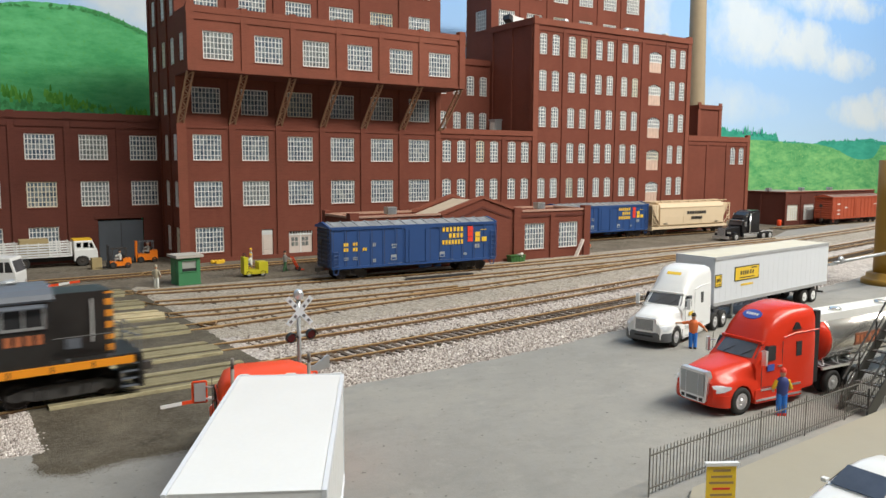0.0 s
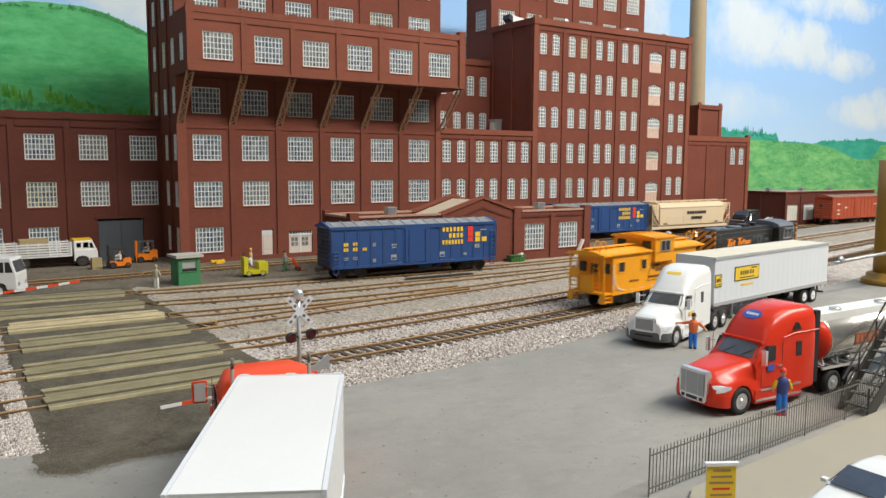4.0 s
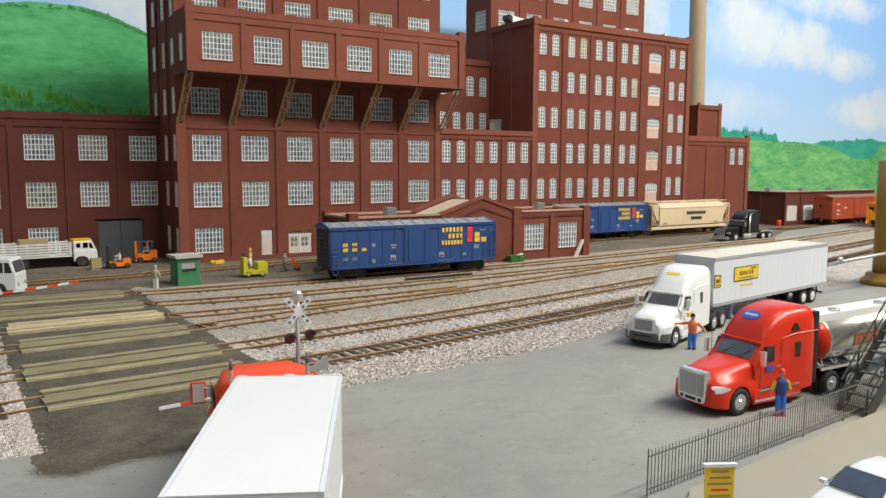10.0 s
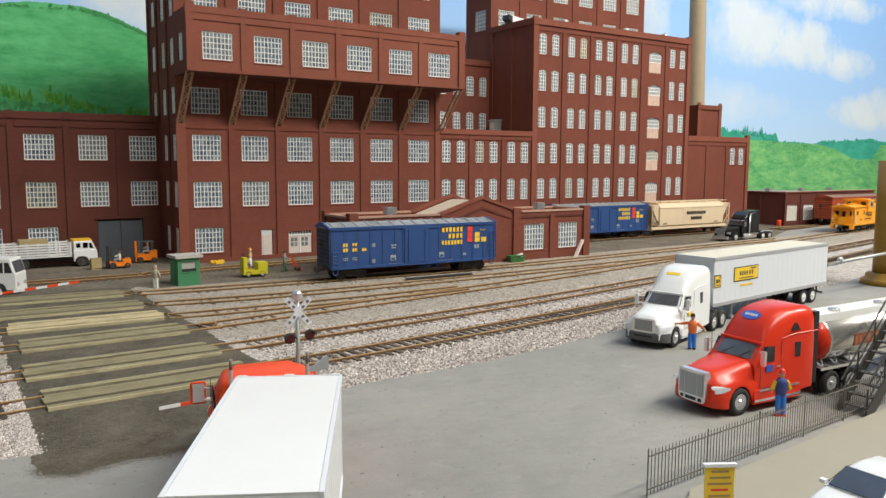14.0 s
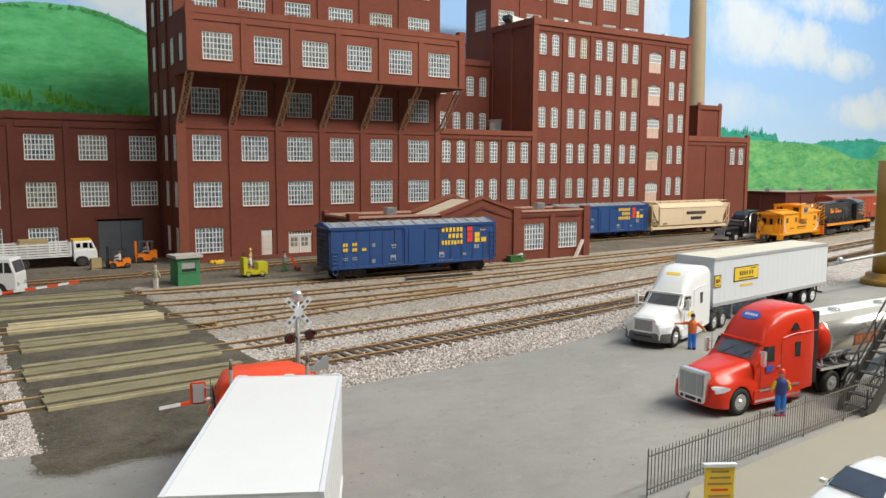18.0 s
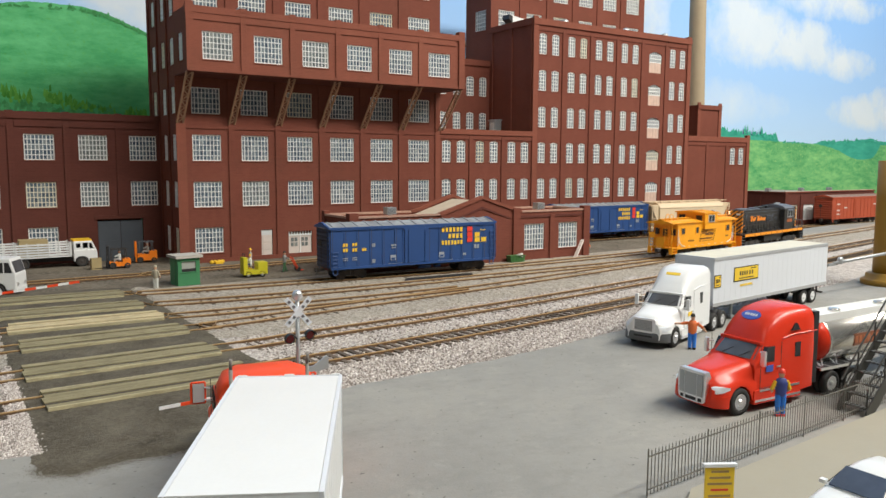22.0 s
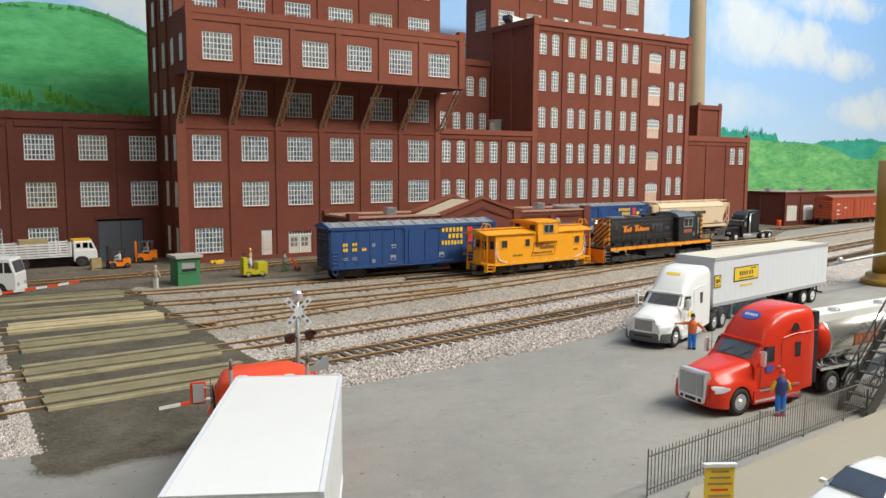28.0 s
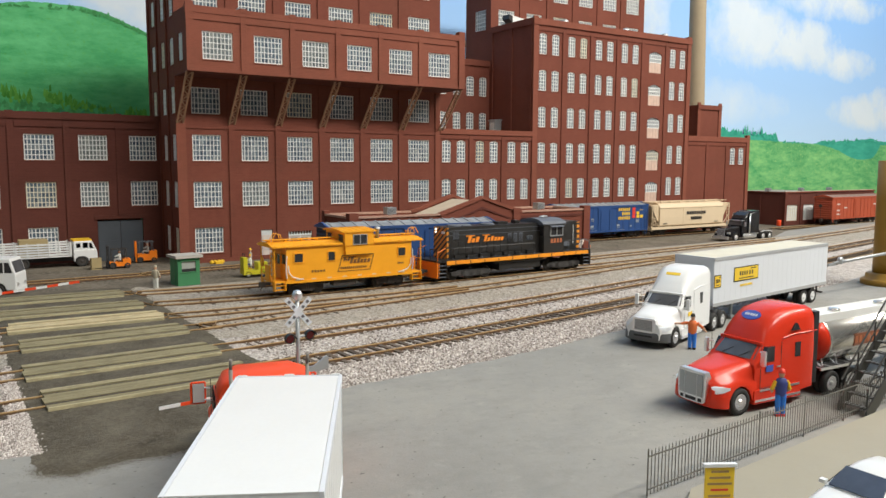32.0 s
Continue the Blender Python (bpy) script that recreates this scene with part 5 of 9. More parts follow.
def coupler(parent, x, sgn, mat=DARKUNDER):
    bm = B()
    box(bm, min(x, x + sgn * 0.5), max(x, x + sgn * 0.5), -0.09, 0.09, 0.72, 0.92)
    bevelled(bm, 0.03)
    prism(bm, [(x + sgn * 0.45, 0.66), (x + sgn * 0.8, 0.66), (x + sgn * 0.8, 0.98), (x + sgn * 0.45, 0.98)], -0.2, 0.16)
    tube(bm, (x + sgn * 0.3, 0.25, 0.75), (x + sgn * 0.65, 0.3, 0.35), 0.03, n=5)
    part("coupler", bm, mat, parent)


def word(parent, name, x0, x1, z0, z1, y, n, mat, gap=0.22, label="", slant=0.0):
    """Plain letter-wide bars on a face at y, which looks along -y for y < 0."""
    bm = B()
    w = (x1 - x0) / n
    t = 0.02 if y > 0 else -0.02
    for k in range(n):
        a, b = x0 + w * (k + gap / 2), x0 + w * (k + 1 - gap / 2)
        s = slant * (z1 - z0)
        ya, yb = sorted((y, y + t))
        hexa(bm, [(a, ya, z0), (b, ya, z0), (b, yb, z0), (a, yb, z0), (a + s, ya, z1), (b + s, ya, z1), (b + s, yb, z1), (a + s, yb, z1)])
        if n < 12 and (z1 - z0) > 0.3:
            m = (z0 + z1) / 2
            if k % 2:
                box(bm, a + 0.3 * (b - a), b, ya - 0.002, yb + 0.002, m - 0.04, m + 0.04)
    return part(name, bm, mat, parent, label)


def ladder(bm, x, y, z0, z1, w=0.42, n=5, along="x"):
    for k in range(n):
        z = z0 + (z1 - z0) * k / (n - 1)
        if along == "x":
            tube(bm, (x - w / 2, y, z), (x + w / 2, y, z), 0.03, n=5)
        else:
            tube(bm, (x, y - w / 2, z), (x, y + w / 2, z), 0.03, n=5)
    for s in (-1, 1):
        p = (x + s * w / 2, y) if along == "x" else (x, y + s * w / 2)
        tube(bm, (*p, z0 - 0.1), (*p, z1 + 0.1), 0.03, n=5)


STENCIL = paint("stencil_faded", (0.30, 0.33, 0.36), 0.6, var=0.3)


def boxcar(name, label, side, endm, roofm, L=15.5, H=4.15, letters=True, rust=False):
    c = thing(name, 0, 0, 0, 0, label, "boxcar", "freight cars")
    hl = L / 2
    bm = B(); box(bm, -hl, hl, -1.46, 1.46, 1.02, H); bevelled(bm, 0.04, 1); part("body", bm, side, c)
    for sx in (-1, 1):
        bm = B()
        x0, x1 = sorted((sx * hl, sx * (hl + 0.05)))
        box(bm, x0, x1, -1.46, 1.46, 0.98, H + 0.05)
        e = part("end", bm, endm, c, "grimy corrugated end")
        er = None
        for k in range(9):
            z = 1.25 + k * (H - 1.5) / 8
            xx = sx * (hl + 0.05)
            if er is None:
                bm = B(); prism(bm, [(xx, -0.11), (xx + sx * 0.09, 0), (xx, 0.11)], -1.36, 1.36)
                er = part("end_rib", bm, endm, e); er.matrix_basis = pose(0, 0, z * S)
            else:
                again(er, "end_rib", e, 0, 0, z)
        bm = B(); ladder(bm, sx * (hl + 0.12), -1.25, 1.2, H - 0.2, 0.4, 7, "y"); part("end_ladder", bm, side, e)
        if sx < 0:
            bm = B(); lathe(bm, [(0.28, -0.03), (0.28, 0.03)], 14, "x", at=(sx * (hl + 0.2), 0.35, 3.0)); tube(bm, (sx * (hl + 0.1), 0.35, 1.2), (sx * (hl + 0.1), 0.35, 3.0), 0.04, n=5); part("brake_wheel", bm, DARKUNDER, e)
        coupler(c, sx * hl, sx)
    bm = B()
    prism_pts = [(-1.52, H - 0.02), (1.52, H - 0.02), (1.52, H + 0.07), (0.0, H + 0.42), (-1.52, H + 0.07)]
    a = [bm.verts.new((-hl - 0.08, y, z)) for y, z in prism_pts]
    b = [bm.verts.new((hl + 0.08, y, z)) for y, z in prism_pts]
    bm.faces.new(a); bm.faces.new(b[::-1])
    for i in range(5):
        bm.faces.new([a[i], b[i], b[(i + 1) % 5], a[(i + 1) % 5]])
    bmesh.ops.recalc_face_normals(bm, faces=bm.faces)
    roof = part("roof", bm, roofm, c, "worn pale panelled roof")
    for sy in (-1, 1):
        bm = B(); box(bm, -hl - 0.09, hl + 0.09, *sorted((sy * 1.4, sy * 1.56)), H + 0.0, H + 0.12); part("eave", bm, side, roof)
    for sx in (-1, 1):
        bm = B()
        for sg in (-1, 1):
            hexa(bm, [(sx * (hl + 0.1) - 0.14, 0, H + 0.1), (sx * (hl + 0.1) + 0.02, 0, H + 0.1), (sx * (hl + 0.1) + 0.02, sg * 1.54, H), (sx * (hl + 0.1) - 0.14, sg * 1.54, H), (sx * (hl + 0.1) - 0.14, 0, H + 0.5), (sx * (hl + 0.1) + 0.02, 0, H + 0.5), (sx * (hl + 0.1) + 0.02, sg * 1.54, H + 0.14), (sx * (hl + 0.1) - 0.14, sg * 1.54, H + 0.14)])
        bmesh.ops.recalc_face_normals(bm, faces=bm.faces)
        part("end_cap", bm, side, roof)
    rib = None
    for k in range(15):
        x = -hl + 0.3 + k * (L - 0.6) / 14
        if rib is None:
            bm = B()
            for s in (-1, 1):
                hexa(bm, [(-0.05, 0.0, H + 0.40), (0.05, 0.0, H + 0.40), (0.05, s * 1.5, H + 0.05), (-0.05, s * 1.5, H + 0.05), (-0.05, 0.0, H + 0.49), (0.05, 0.0, H + 0.49), (0.05, s * 1.5, H + 0.13), (-0.05, s * 1.5, H + 0.13)])
            bmesh.ops.recalc_face_normals(bm, faces=bm.faces)
            rib = part("roof_rib", bm, roofm, roof)
            rib.matrix_basis = pose(x * S, 0, 0)
        else:
            again(rib, "roof_rib", roof, x)
    posts = [-hl + 0.06 + k * (hl - 1.6) / 5.5 for k in range(6)]
    posts += [-p for p in posts]
    post = seam = None
    for sy in (-1, 1):
        for x in posts + [-1.35, 1.05]:
            if post is None:
                bm = B(); box(bm, -0.06, 0.06, -0.025, 0.025, 1.0, H - 0.05); bevelled(bm, 0.01, 1)
                post = part("side_post", bm, side, c)
                post.matrix_basis = pose(x * S, sy * 1.475 * S, 0)
            else:
                again(post, "side_post", c, x, sy * 1.475)
        # thin dark strips beside the posts, painting in the shade they would cast
        if letters:
            for x in posts + [-1.35, 1.05]:
                if seam is None:
                    bm = B(); box(bm, 0.062, 0.12, -0.006, 0.006, 1.12, H - 0.14); seam = part("post_shade_strip", bm, BLUEEND, c); seam.matrix_basis = pose(x * S, sy * 1.462 * S, 0)
                else:
                    again(seam, "post_shade_strip", c, x, sy * 1.462)
        bm = B(); y0, y1 = sorted((sy * 1.44, sy * 1.55)); box(bm, -hl, hl, y0, y1, 0.92, 1.1); box(bm, -hl, hl, y0, y1, H - 0.12, H + 0.02); part("side_sill", bm, side, c)
        bm = B(); y0, y1 = sorted((sy * 1.47, sy * 1.56)); box(bm, -1.25, 1.0, y0, y1, 1.15, H - 0.15); box(bm, -1.35, 2.4, y0, y1 + 0.01, H - 0.2, H - 0.12); bevelled(bm, 0.02, 1)
        d = part("door", bm, side, c, "plain sliding plug door")
        bm = B()
        for x in (-0.9, 0.65):
            tube(bm, (x, sy * 1.59, 1.2), (x, sy * 1.59, H - 0.3), 0.03, n=5)
        part("door_rod", bm, side, d)
        for x, z1 in ((-hl + 0.35, 2.3), (hl - 0.35, H - 0.7)):
            bm = B(); ladder(bm, x, sy * 1.58, 1.15, z1, 0.44, 5 if z1 < 3 else 7); part("ladder", bm, side, c)
        for x in (-hl + 0.35, hl - 0.35):
            bm = B(); path_tube(bm, [(x - 0.22, sy * 1.5, 1.0), (x - 0.16, sy * 1.5, 0.5), (x + 0.16, sy * 1.5, 0.5), (x + 0.22, sy * 1.5, 1.0)], 0.035, 5); part("stirrup", bm, side, c)
    bm = B(); box(bm, -hl + 0.5, hl - 0.5, -0.3, 0.3, 0.62, 1.03); box(bm, -hl + 2.9, hl - 2.9, -1.2, 1.2, 0.78, 1.02)
    for k in range(5):
        box(bm, -3.6 + k * 1.8, -3.45 + k * 1.8, -1.35, 1.35, 0.7, 1.02)
    part("underframe", bm, DARKUNDER, c)
    bm = B(); tube(bm, (0.4, -0.9, 0.72), (1.5, -0.9, 0.72), 0.22, n=10); box(bm, 1.9, 2.4, -1.15, -0.7, 0.55, 0.95); part("brake_gear", bm, BLUECAR if letters else DARKUNDER, c)
    for sx in (-1, 1):
        bogie(c, sx * (hl - 2.0), (-0.87, 0.87))
    if letters:
        y = -1.492
        for z, n, x0 in ((3.72, 6, 2.26), (3.17, 4, 2.9), (2.62, 7, 2.26)):
            word(c, "lettering", x0, 4.42, z - 0.19, z + 0.19, y, n, LETTERYEL, 0.38, "yellow painted lettering, as plain bars")
        for k in range(3):
            word(c, "emblem_square", 4.85, 5.38, 3.5 - k * 0.46, 3.92 - k * 0.46, y, 1, LETTERRED, 0.0, "red painted square")
        for x0, z0 in ((5.62, 3.0), (5.62, 2.55), (6.3, 2.55)):
            word(c, "emblem_square", x0, x0 + 0.5, z0, z0 + 0.4, y, 1, LETTERYEL, 0.0, "yellow painted square")
        for x0, x1, z0, z1, n, mm in ((-6.75, -6.3, 2.72, 2.98, 2, LETTERYEL), (-5.95, -5.5, 2.75, 3.0, 2, LETTERYEL), (-6.75, -6.3, 2.3, 2.58, 2, LETTERYEL), (-5.95, -5.5, 2.3, 2.58, 2, LETTERYEL), (-5.1, -4.7, 2.3, 2.55, 2, LETTERYEL),
                                     (-6.75, -6.3, 1.75, 1.83, 3, STENCIL), (-6.75, -6.3, 1.6, 1.68, 3, STENCIL), (-5.95, -5.5, 1.75, 1.83, 3, STENCIL), (-5.95, -5.5, 1.6, 1.68, 3, STENCIL), (-4.2, -3.9, 2.6, 2.9, 2, STENCIL), (-4.2, -3.9, 1.3, 1.6, 2, STENCIL), (-2.5, -2.0, 2.6, 2.72, 3, STENCIL), (-2.45, -2.05, 2.4, 2.5, 3, STENCIL), (6.15, 6.75, 3.55, 3.62, 4, LETTERYEL), (5.55, 6.1, 2.0, 2.35, 2, STENCIL)):
            word(c, "stencil", x0, x1, z0, z1, y, n, mm, 0.25)
        for x0, x1, z0, z1, mm in ((-2.55, -2.05, 1.4, 1.85, STENCIL), (2.05, 2.55, 1.4, 1.85, STENCIL), (4.45, 4.75, 1.45, 1.65, STENCIL), (-2.75, -1.5, 1.13, 1.18, STENCIL), (-0.9, 0.1, 1.13, 1.18, STENCIL), (2.0, 3.4, 1.13, 1.18, STENCIL)):
            bm = B(); box(bm, x0, x1, y - 0.012, y, z0, z1); box(bm, x0 + 0.08, x1 - 0.08, y - 0.02, y - 0.008, z0 + 0.05, (z0 + z1) / 2, 1); part("decal", bm, [mm, BLUECAR], c)
    return c


def put_on(ob, line, u, half=4.8, z=0.0):
    a, b = line.at(u - half), line.at(u + half)
    m = (a + b) / 2
    return pose(m.x * S, m.y * S, z * S, 0, 0, math.degrees(math.atan2(b.y - a.y, b.x - a.x)))


car = boxcar("boxcar", "weathered dark blue boxcar with yellow lettering bars", BLUECAR, BLUEEND, CARROOF)
near_x = 33.3
u = float(np.interp(near_x, [q.x for q in LINES["siding"].p], LINES["siding"].s))
car.matrix_basis = put_on(car, LINES["siding"], u)
u = float(np.interp(70.2, [q.x for q in LINES["mill"].p], LINES["mill"].s))
copy_thing(car, put_on(car, LINES["mill"], u, z=SINK["mill"]))
red = boxcar("boxcar", "faded oxide-red boxcar with a pale roof", RUSTCAR, RUSTCAR, paint("boxcar_roof_pale", (0.30, 0.20, 0.16), 0.7, var=0.35), L=15.5, H=4.3, letters=False)
u = float(np.interp(126.2, [q.x for q in LINES["far"].p], LINES["far"].s))
red.matrix_basis = put_on(red, LINES["far"], u, z=SINK["far"])
for x0, z0 in ((-6.4, 3.2), (-6.4, 2.2), (-6.3, 1.6), (-4.2, 2.6), (5.0, 3.0)):
    word(red, "stencil", x0, x0 + 1.0, z0, z0 + 0.2, -1.475, 4, LETTERWHT, 0.3)


def hopper():
    c = thing("covered_hopper", 0, 0, 0, 0, "cream covered hopper car with dark lettering bars", "hopper car", "freight cars")
    L = 16.4
    hl = L / 2
    sec = [(-1.2, 1.15), (-1.42, 1.35), (-1.45, 2.4), (-1.42, 3.7), (-1.2, 4.15), (-0.6, 4.38), (0.6, 4.38), (1.2, 4.15), (1.42, 3.7), (1.45, 2.4), (1.42, 1.35), (1.2, 1.15)]
    bm = B()
    loft(bm, [[(x, y, z) for y, z in sec] for x in (-hl + 1.6, -hl + 1.7, hl - 1.7, hl - 1.6)], smooth=False)
    part("body", bm, CREAM, c)
    for sx in (-1, 1):
        bm = B()
        prism(bm, [(sx * (hl - 1.65), 4.1), (sx * (hl - 0.15), 4.1), (sx * (hl - 0.15), 3.95), (sx * (hl - 1.65), 1.6)], -1.2, 1.2)
        part("slope_sheet", bm, CREAM, c)
    bm = B()
    for sy in (-1, 1):
        y0, y1 = sorted((sy * 1.38, sy * 1.52)); box(bm, -hl, hl, y0, y1, 0.82, 1.16)
    for sx in (-1, 1):
        x0, x1 = sorted((sx * (hl - 0.15), sx * hl)); box(bm, x0, x1, -1.5, 1.5, 0.7, 1.2)
    part("side_sill", bm, CREAM, c)
    for sx in (-1, 1):
        for sy in (-1, 1):
            bm = B(); tube(bm, (sx * (hl - 0.2), sy * 1.35, 1.1), (sx * (hl - 0.2), sy * 1.35, 4.1), 0.06, n=6); tube(bm, (sx * (hl - 1.6), sy * 1.35, 1.1), (sx * (hl - 0.2), sy * 1.35, 2.6), 0.05, n=6); ladder(bm, sx * (hl - 0.6), sy * 1.42, 1.1, 4.0, 0.45, 8); part("end_frame", bm, CREAM, c)
        coupler(c, sx * hl, sx)
        bogie(c, sx * (hl - 2.0), (-0.87, 0.87))
    for sy in (-1, 1):
        bm = B(); box(bm, -hl + 1.62, hl - 1.62, *sorted((sy * 1.40, sy * 1.475)), 3.62, 3.74); part("top_chord", bm, CREAM, c)
        for x in (-1.9, 1.9):
            bm = B(); box(bm, x - 0.03, x + 0.03, *sorted((sy * 1.44, sy * 1.462)), 1.3, 3.6); part("weld_seam", bm, CREAM, c)
    bm = B()
    for k in range(4):
        x = -4.6 + k * 3.05
        hexa(bm, [(x - 0.3, -0.5, 0.4), (x + 0.3, -0.5, 0.4), (x + 0.3, 0.5, 0.4), (x - 0.3, 0.5, 0.4), (x - 1.4, -1.2, 1.2), (x + 1.4, -1.2, 1.2), (x + 1.4, 1.2, 1.2), (x - 1.4, 1.2, 1.2)])
    part("discharge_bay", bm, DARKUNDER, c)
    bm = B(); box(bm, -hl + 0.2, hl - 0.2, -0.85, -0.55, 4.46, 4.52); box(bm, -hl + 0.2, hl - 0.2, 0.55, 0.85, 4.46, 4.52)
    for k in range(9):
        box(bm, -hl + 0.6 + k * 1.85, -hl + 0.66 + k * 1.85, -0.85, 0.85, 4.3, 4.47)
    part("roof_walk", bm, CREAM, c)
    for k in range(7):
        bm = B(); lathe(bm, [(0.32, 4.36), (0.32, 4.5), (0.2, 4.55)], 12, at=(-6 + k * 2, 0, 0)); part("hatch", bm, CREAM, c)
    word(c, "lettering", -1.3, 2.7, 2.72, 3.12, -1.5, 8, LETTERBLK, 0.28, "black painted lettering, as plain bars")
    word(c, "lettering", -0.4, 1.9, 2.0, 2.38, -1.5, 7, LETTERBLK, 0.28, "black painted lettering, as plain bars")
    for x0 in (-6.0, 4.6):
        word(c, "stencil", x0, x0 + 0.8, 1.5, 1.62, -1.5, 4, LETTERBLK, 0.3)
    return c


hop = hopper()
u = float(np.interp(87.0, [q.x for q in LINES["mill"].p], LINES["mill"].s))
hop.matrix_basis = put_on(hop, LINES["mill"], u, z=SINK["mill"])


# ---- the moving train
LETTERBROWN = paint("lettering_worn_brown", (0.16, 0.075, 0.02), 0.6, var=0.3, fine=6)


def script(parent, x0, x1, z0, cap, low, n, y, mat, label=""):
    """Slanted bars for brush lettering: a tall first bar, then low ones, with a stroke over the first."""
    bm = B()
    w = (x1 - x0) / n
    ya, yb = sorted((y, y + (0.02 if y > 0 else -0.02)))
    for k in range(n):
        a, b = x0 + w * (k + 0.1), x0 + w * (k + 0.86)
        h = cap if k == 0 else low * (1.35 if k % 4 == 2 else 1.0)
        e = 0.3 * h
        hexa(bm, [(a, ya, z0), (b, ya, z0), (b, yb, z0), (a, yb, z0), (a + e, ya, z0 + h), (b + e, ya, z0 + h), (b + e, yb, z0 + h), (a + e, yb, z0 + h)])
    box(bm, x0 - 0.25 * w, x0 + 1.9 * w, ya, yb, z0 + cap * 1.0, z0 + cap * 1.16)
    return part("lettering", bm, mat, parent, label)


def caboose():
    c = thing("caboose", 0, 0, 0, 0, "bright yellow caboose with a wide cupola and end platforms", "caboose")
    bm = B(); box(bm, -5.0, 5.0, -1.42, 1.42, 1.08, 3.5); bevelled(bm, 0.03, 1); body = part("body", bm, YELLOWCAB, c)

    def roof(x0, x1, w, z0, z1, nm, seams):
        bm = B()
        pts = [(-w, z0), (w, z0), (w, z0 + 0.09), (w * 0.5, z0 + (z1 - z0) * 0.8), (0, z1), (-w * 0.5, z0 + (z1 - z0) * 0.8), (-w, z0 + 0.09)]
        loft(bm, [[(x, y, z) for y, z in pts] for x in (x0, x1)], smooth=False)
        r = part(nm, bm, YELLOWCAB, c)
        s0 = None
        for k in range(seams):
            x = x0 + 0.25 + k * (x1 - x0 - 0.5) / (seams - 1)
            bm = B()
            for sg in (-1, 1):
                hexa(bm, [(x - 0.03, 0, z1 - 0.02), (x + 0.03, 0, z1 - 0.02), (x + 0.03, sg * w, z0 + 0.06), (x - 0.03, sg * w, z0 + 0.06), (x - 0.03, 0, z1 + 0.035), (x + 0.03, 0, z1 + 0.035), (x + 0.03, sg * w, z0 + 0.13), (x - 0.03, sg * w, z0 + 0.13)])
            bmesh.ops.recalc_face_normals(bm, faces=bm.faces)
            part("roof_seam", bm, YELLOWCAB, r)
        return r
    roof(-6.1, -0.75, 1.56, 3.48, 3.80, "roof", 8)
    roof(1.7, 5.95, 1.56, 3.48, 3.80, "roof", 7)
    for x0, x1, feet in ((-6.15, -0.8, (-5.8, -4.6, -3.4, -2.2)), (1.8, 6.0, (2.6, 3.8, 5.0))):
        bm = B(); box(bm, x0, x1, -0.25, 0.25, 3.88, 3.93)
        for x in feet:
            box(bm, x - 0.04, x + 0.04, -0.28, 0.28, 3.76, 3.89)
        part("running_board", bm, YELLOWCAB, c)
    bm = B(); box(bm, -0.66, 1.66, -1.68, 1.68, 3.3, 4.36); box(bm, -0.6, 1.6, -1.68, -1.4, 2.74, 3.4); box(bm, -0.6, 1.6, 1.4, 1.68, 2.74, 3.4); bevelled(bm, 0.03, 1)
    cup = part("cupola", bm, YELLOWCAB, c, "wide-vision cupola")
    roof(-0.9, 1.86, 1.76, 4.34, 4.58, "cupola_roof", 5)
    for sy in (-1, 1):
        for x0, x1 in ((0.03, 0.52), (0.58, 1.07)):
            bm = B(); y0, y1 = sorted((sy * 1.675, sy * 1.705)); box(bm, x0, x1, y0, y1, 3.5, 4.14); part("pane", bm, DARKGLASS, cup)
        bm = B()
        y0, y1 = sorted((sy * 1.68, sy * 1.72))
        for b in ((-0.03, 1.13, 4.14, 4.2), (-0.03, 1.13, 3.44, 3.5), (-0.03, 0.03, 3.5, 4.14), (1.07, 1.13, 3.5, 4.14), (0.52, 0.58, 3.5, 4.14)):
            box(bm, b[0], b[1], y0, y1, b[2], b[3])
        part("cupola_window_frame", bm, CHROME, cup)
        for x0, x1 in ((-4.42, -3.8), (-1.87, -1.35), (3.83, 4.43)):
            bm = B(); y0, y1 = sorted((sy * 1.40, sy * 1.445)); box(bm, x0, x1, y0, y1, 2.4, 3.0)
            w = part("window", bm, DARKGLASS, c)
            bm = B(); y0, y1 = sorted((sy * 1.41, sy * 1.48))
            for b in ((x0 - 0.07, x1 + 0.07, 3.0, 3.07), (x0 - 0.07, x1 + 0.07, 2.33, 2.4), (x0 - 0.07, x0, 2.4, 3.0), (x1, x1 + 0.07, 2.4, 3.0)):
                box(bm, b[0], b[1], y0, y1, b[2], b[3])
            part("window_frame", bm, YELLOWCAB, w)
        for sx, x in ((-1, -0.67), (1, 1.67)):
            bm = B(); box(bm, min(x, x + sx * 0.03), max(x, x + sx * 0.03), sy * 1.0 - 0.35, sy * 1.0 + 0.35, 3.62, 4.15); part("pane", bm, DARKGLASS, cup)
        # white curved grab irons at the body corners
        for sx, xe in ((-1, -4.9), (1, 4.92)):
            bm = B()
            pts = [(xe, sy * 1.5, 2.2), (xe - sx * 0.02, sy * 1.52, 1.75), (xe - sx * 0.3, sy * 1.52, 1.4), (xe - sx * 0.8, sy * 1.52, 1.22), (xe - sx * 1.1, sy * 1.5, 1.2)]
            path_tube(bm, pts, 0.04, 6); part("grab_iron", bm, WHITE, c, "white grab iron")
            bm = B(); path_tube(bm, [(xe + sx * 0.1, sy * 1.5, 1.3), (xe + sx * 0.18, sy * 1.52, 1.9), (xe + sx * 0.1, sy * 1.5, 2.9)], 0.035, 6); part("grab_iron", bm, WHITE, c, "white grab iron")
        bm = B()
        for k in range(8):
            x = -4.2 + k * 1.2
            box(bm, x - 0.16, x + 0.16, sy * 1.46 - 0.02, sy * 1.46 + 0.02, 1.12, 1.2)
        part("scuffed_rivet_strip", bm, CREAM, c, "scuffed pale patches on the sill")
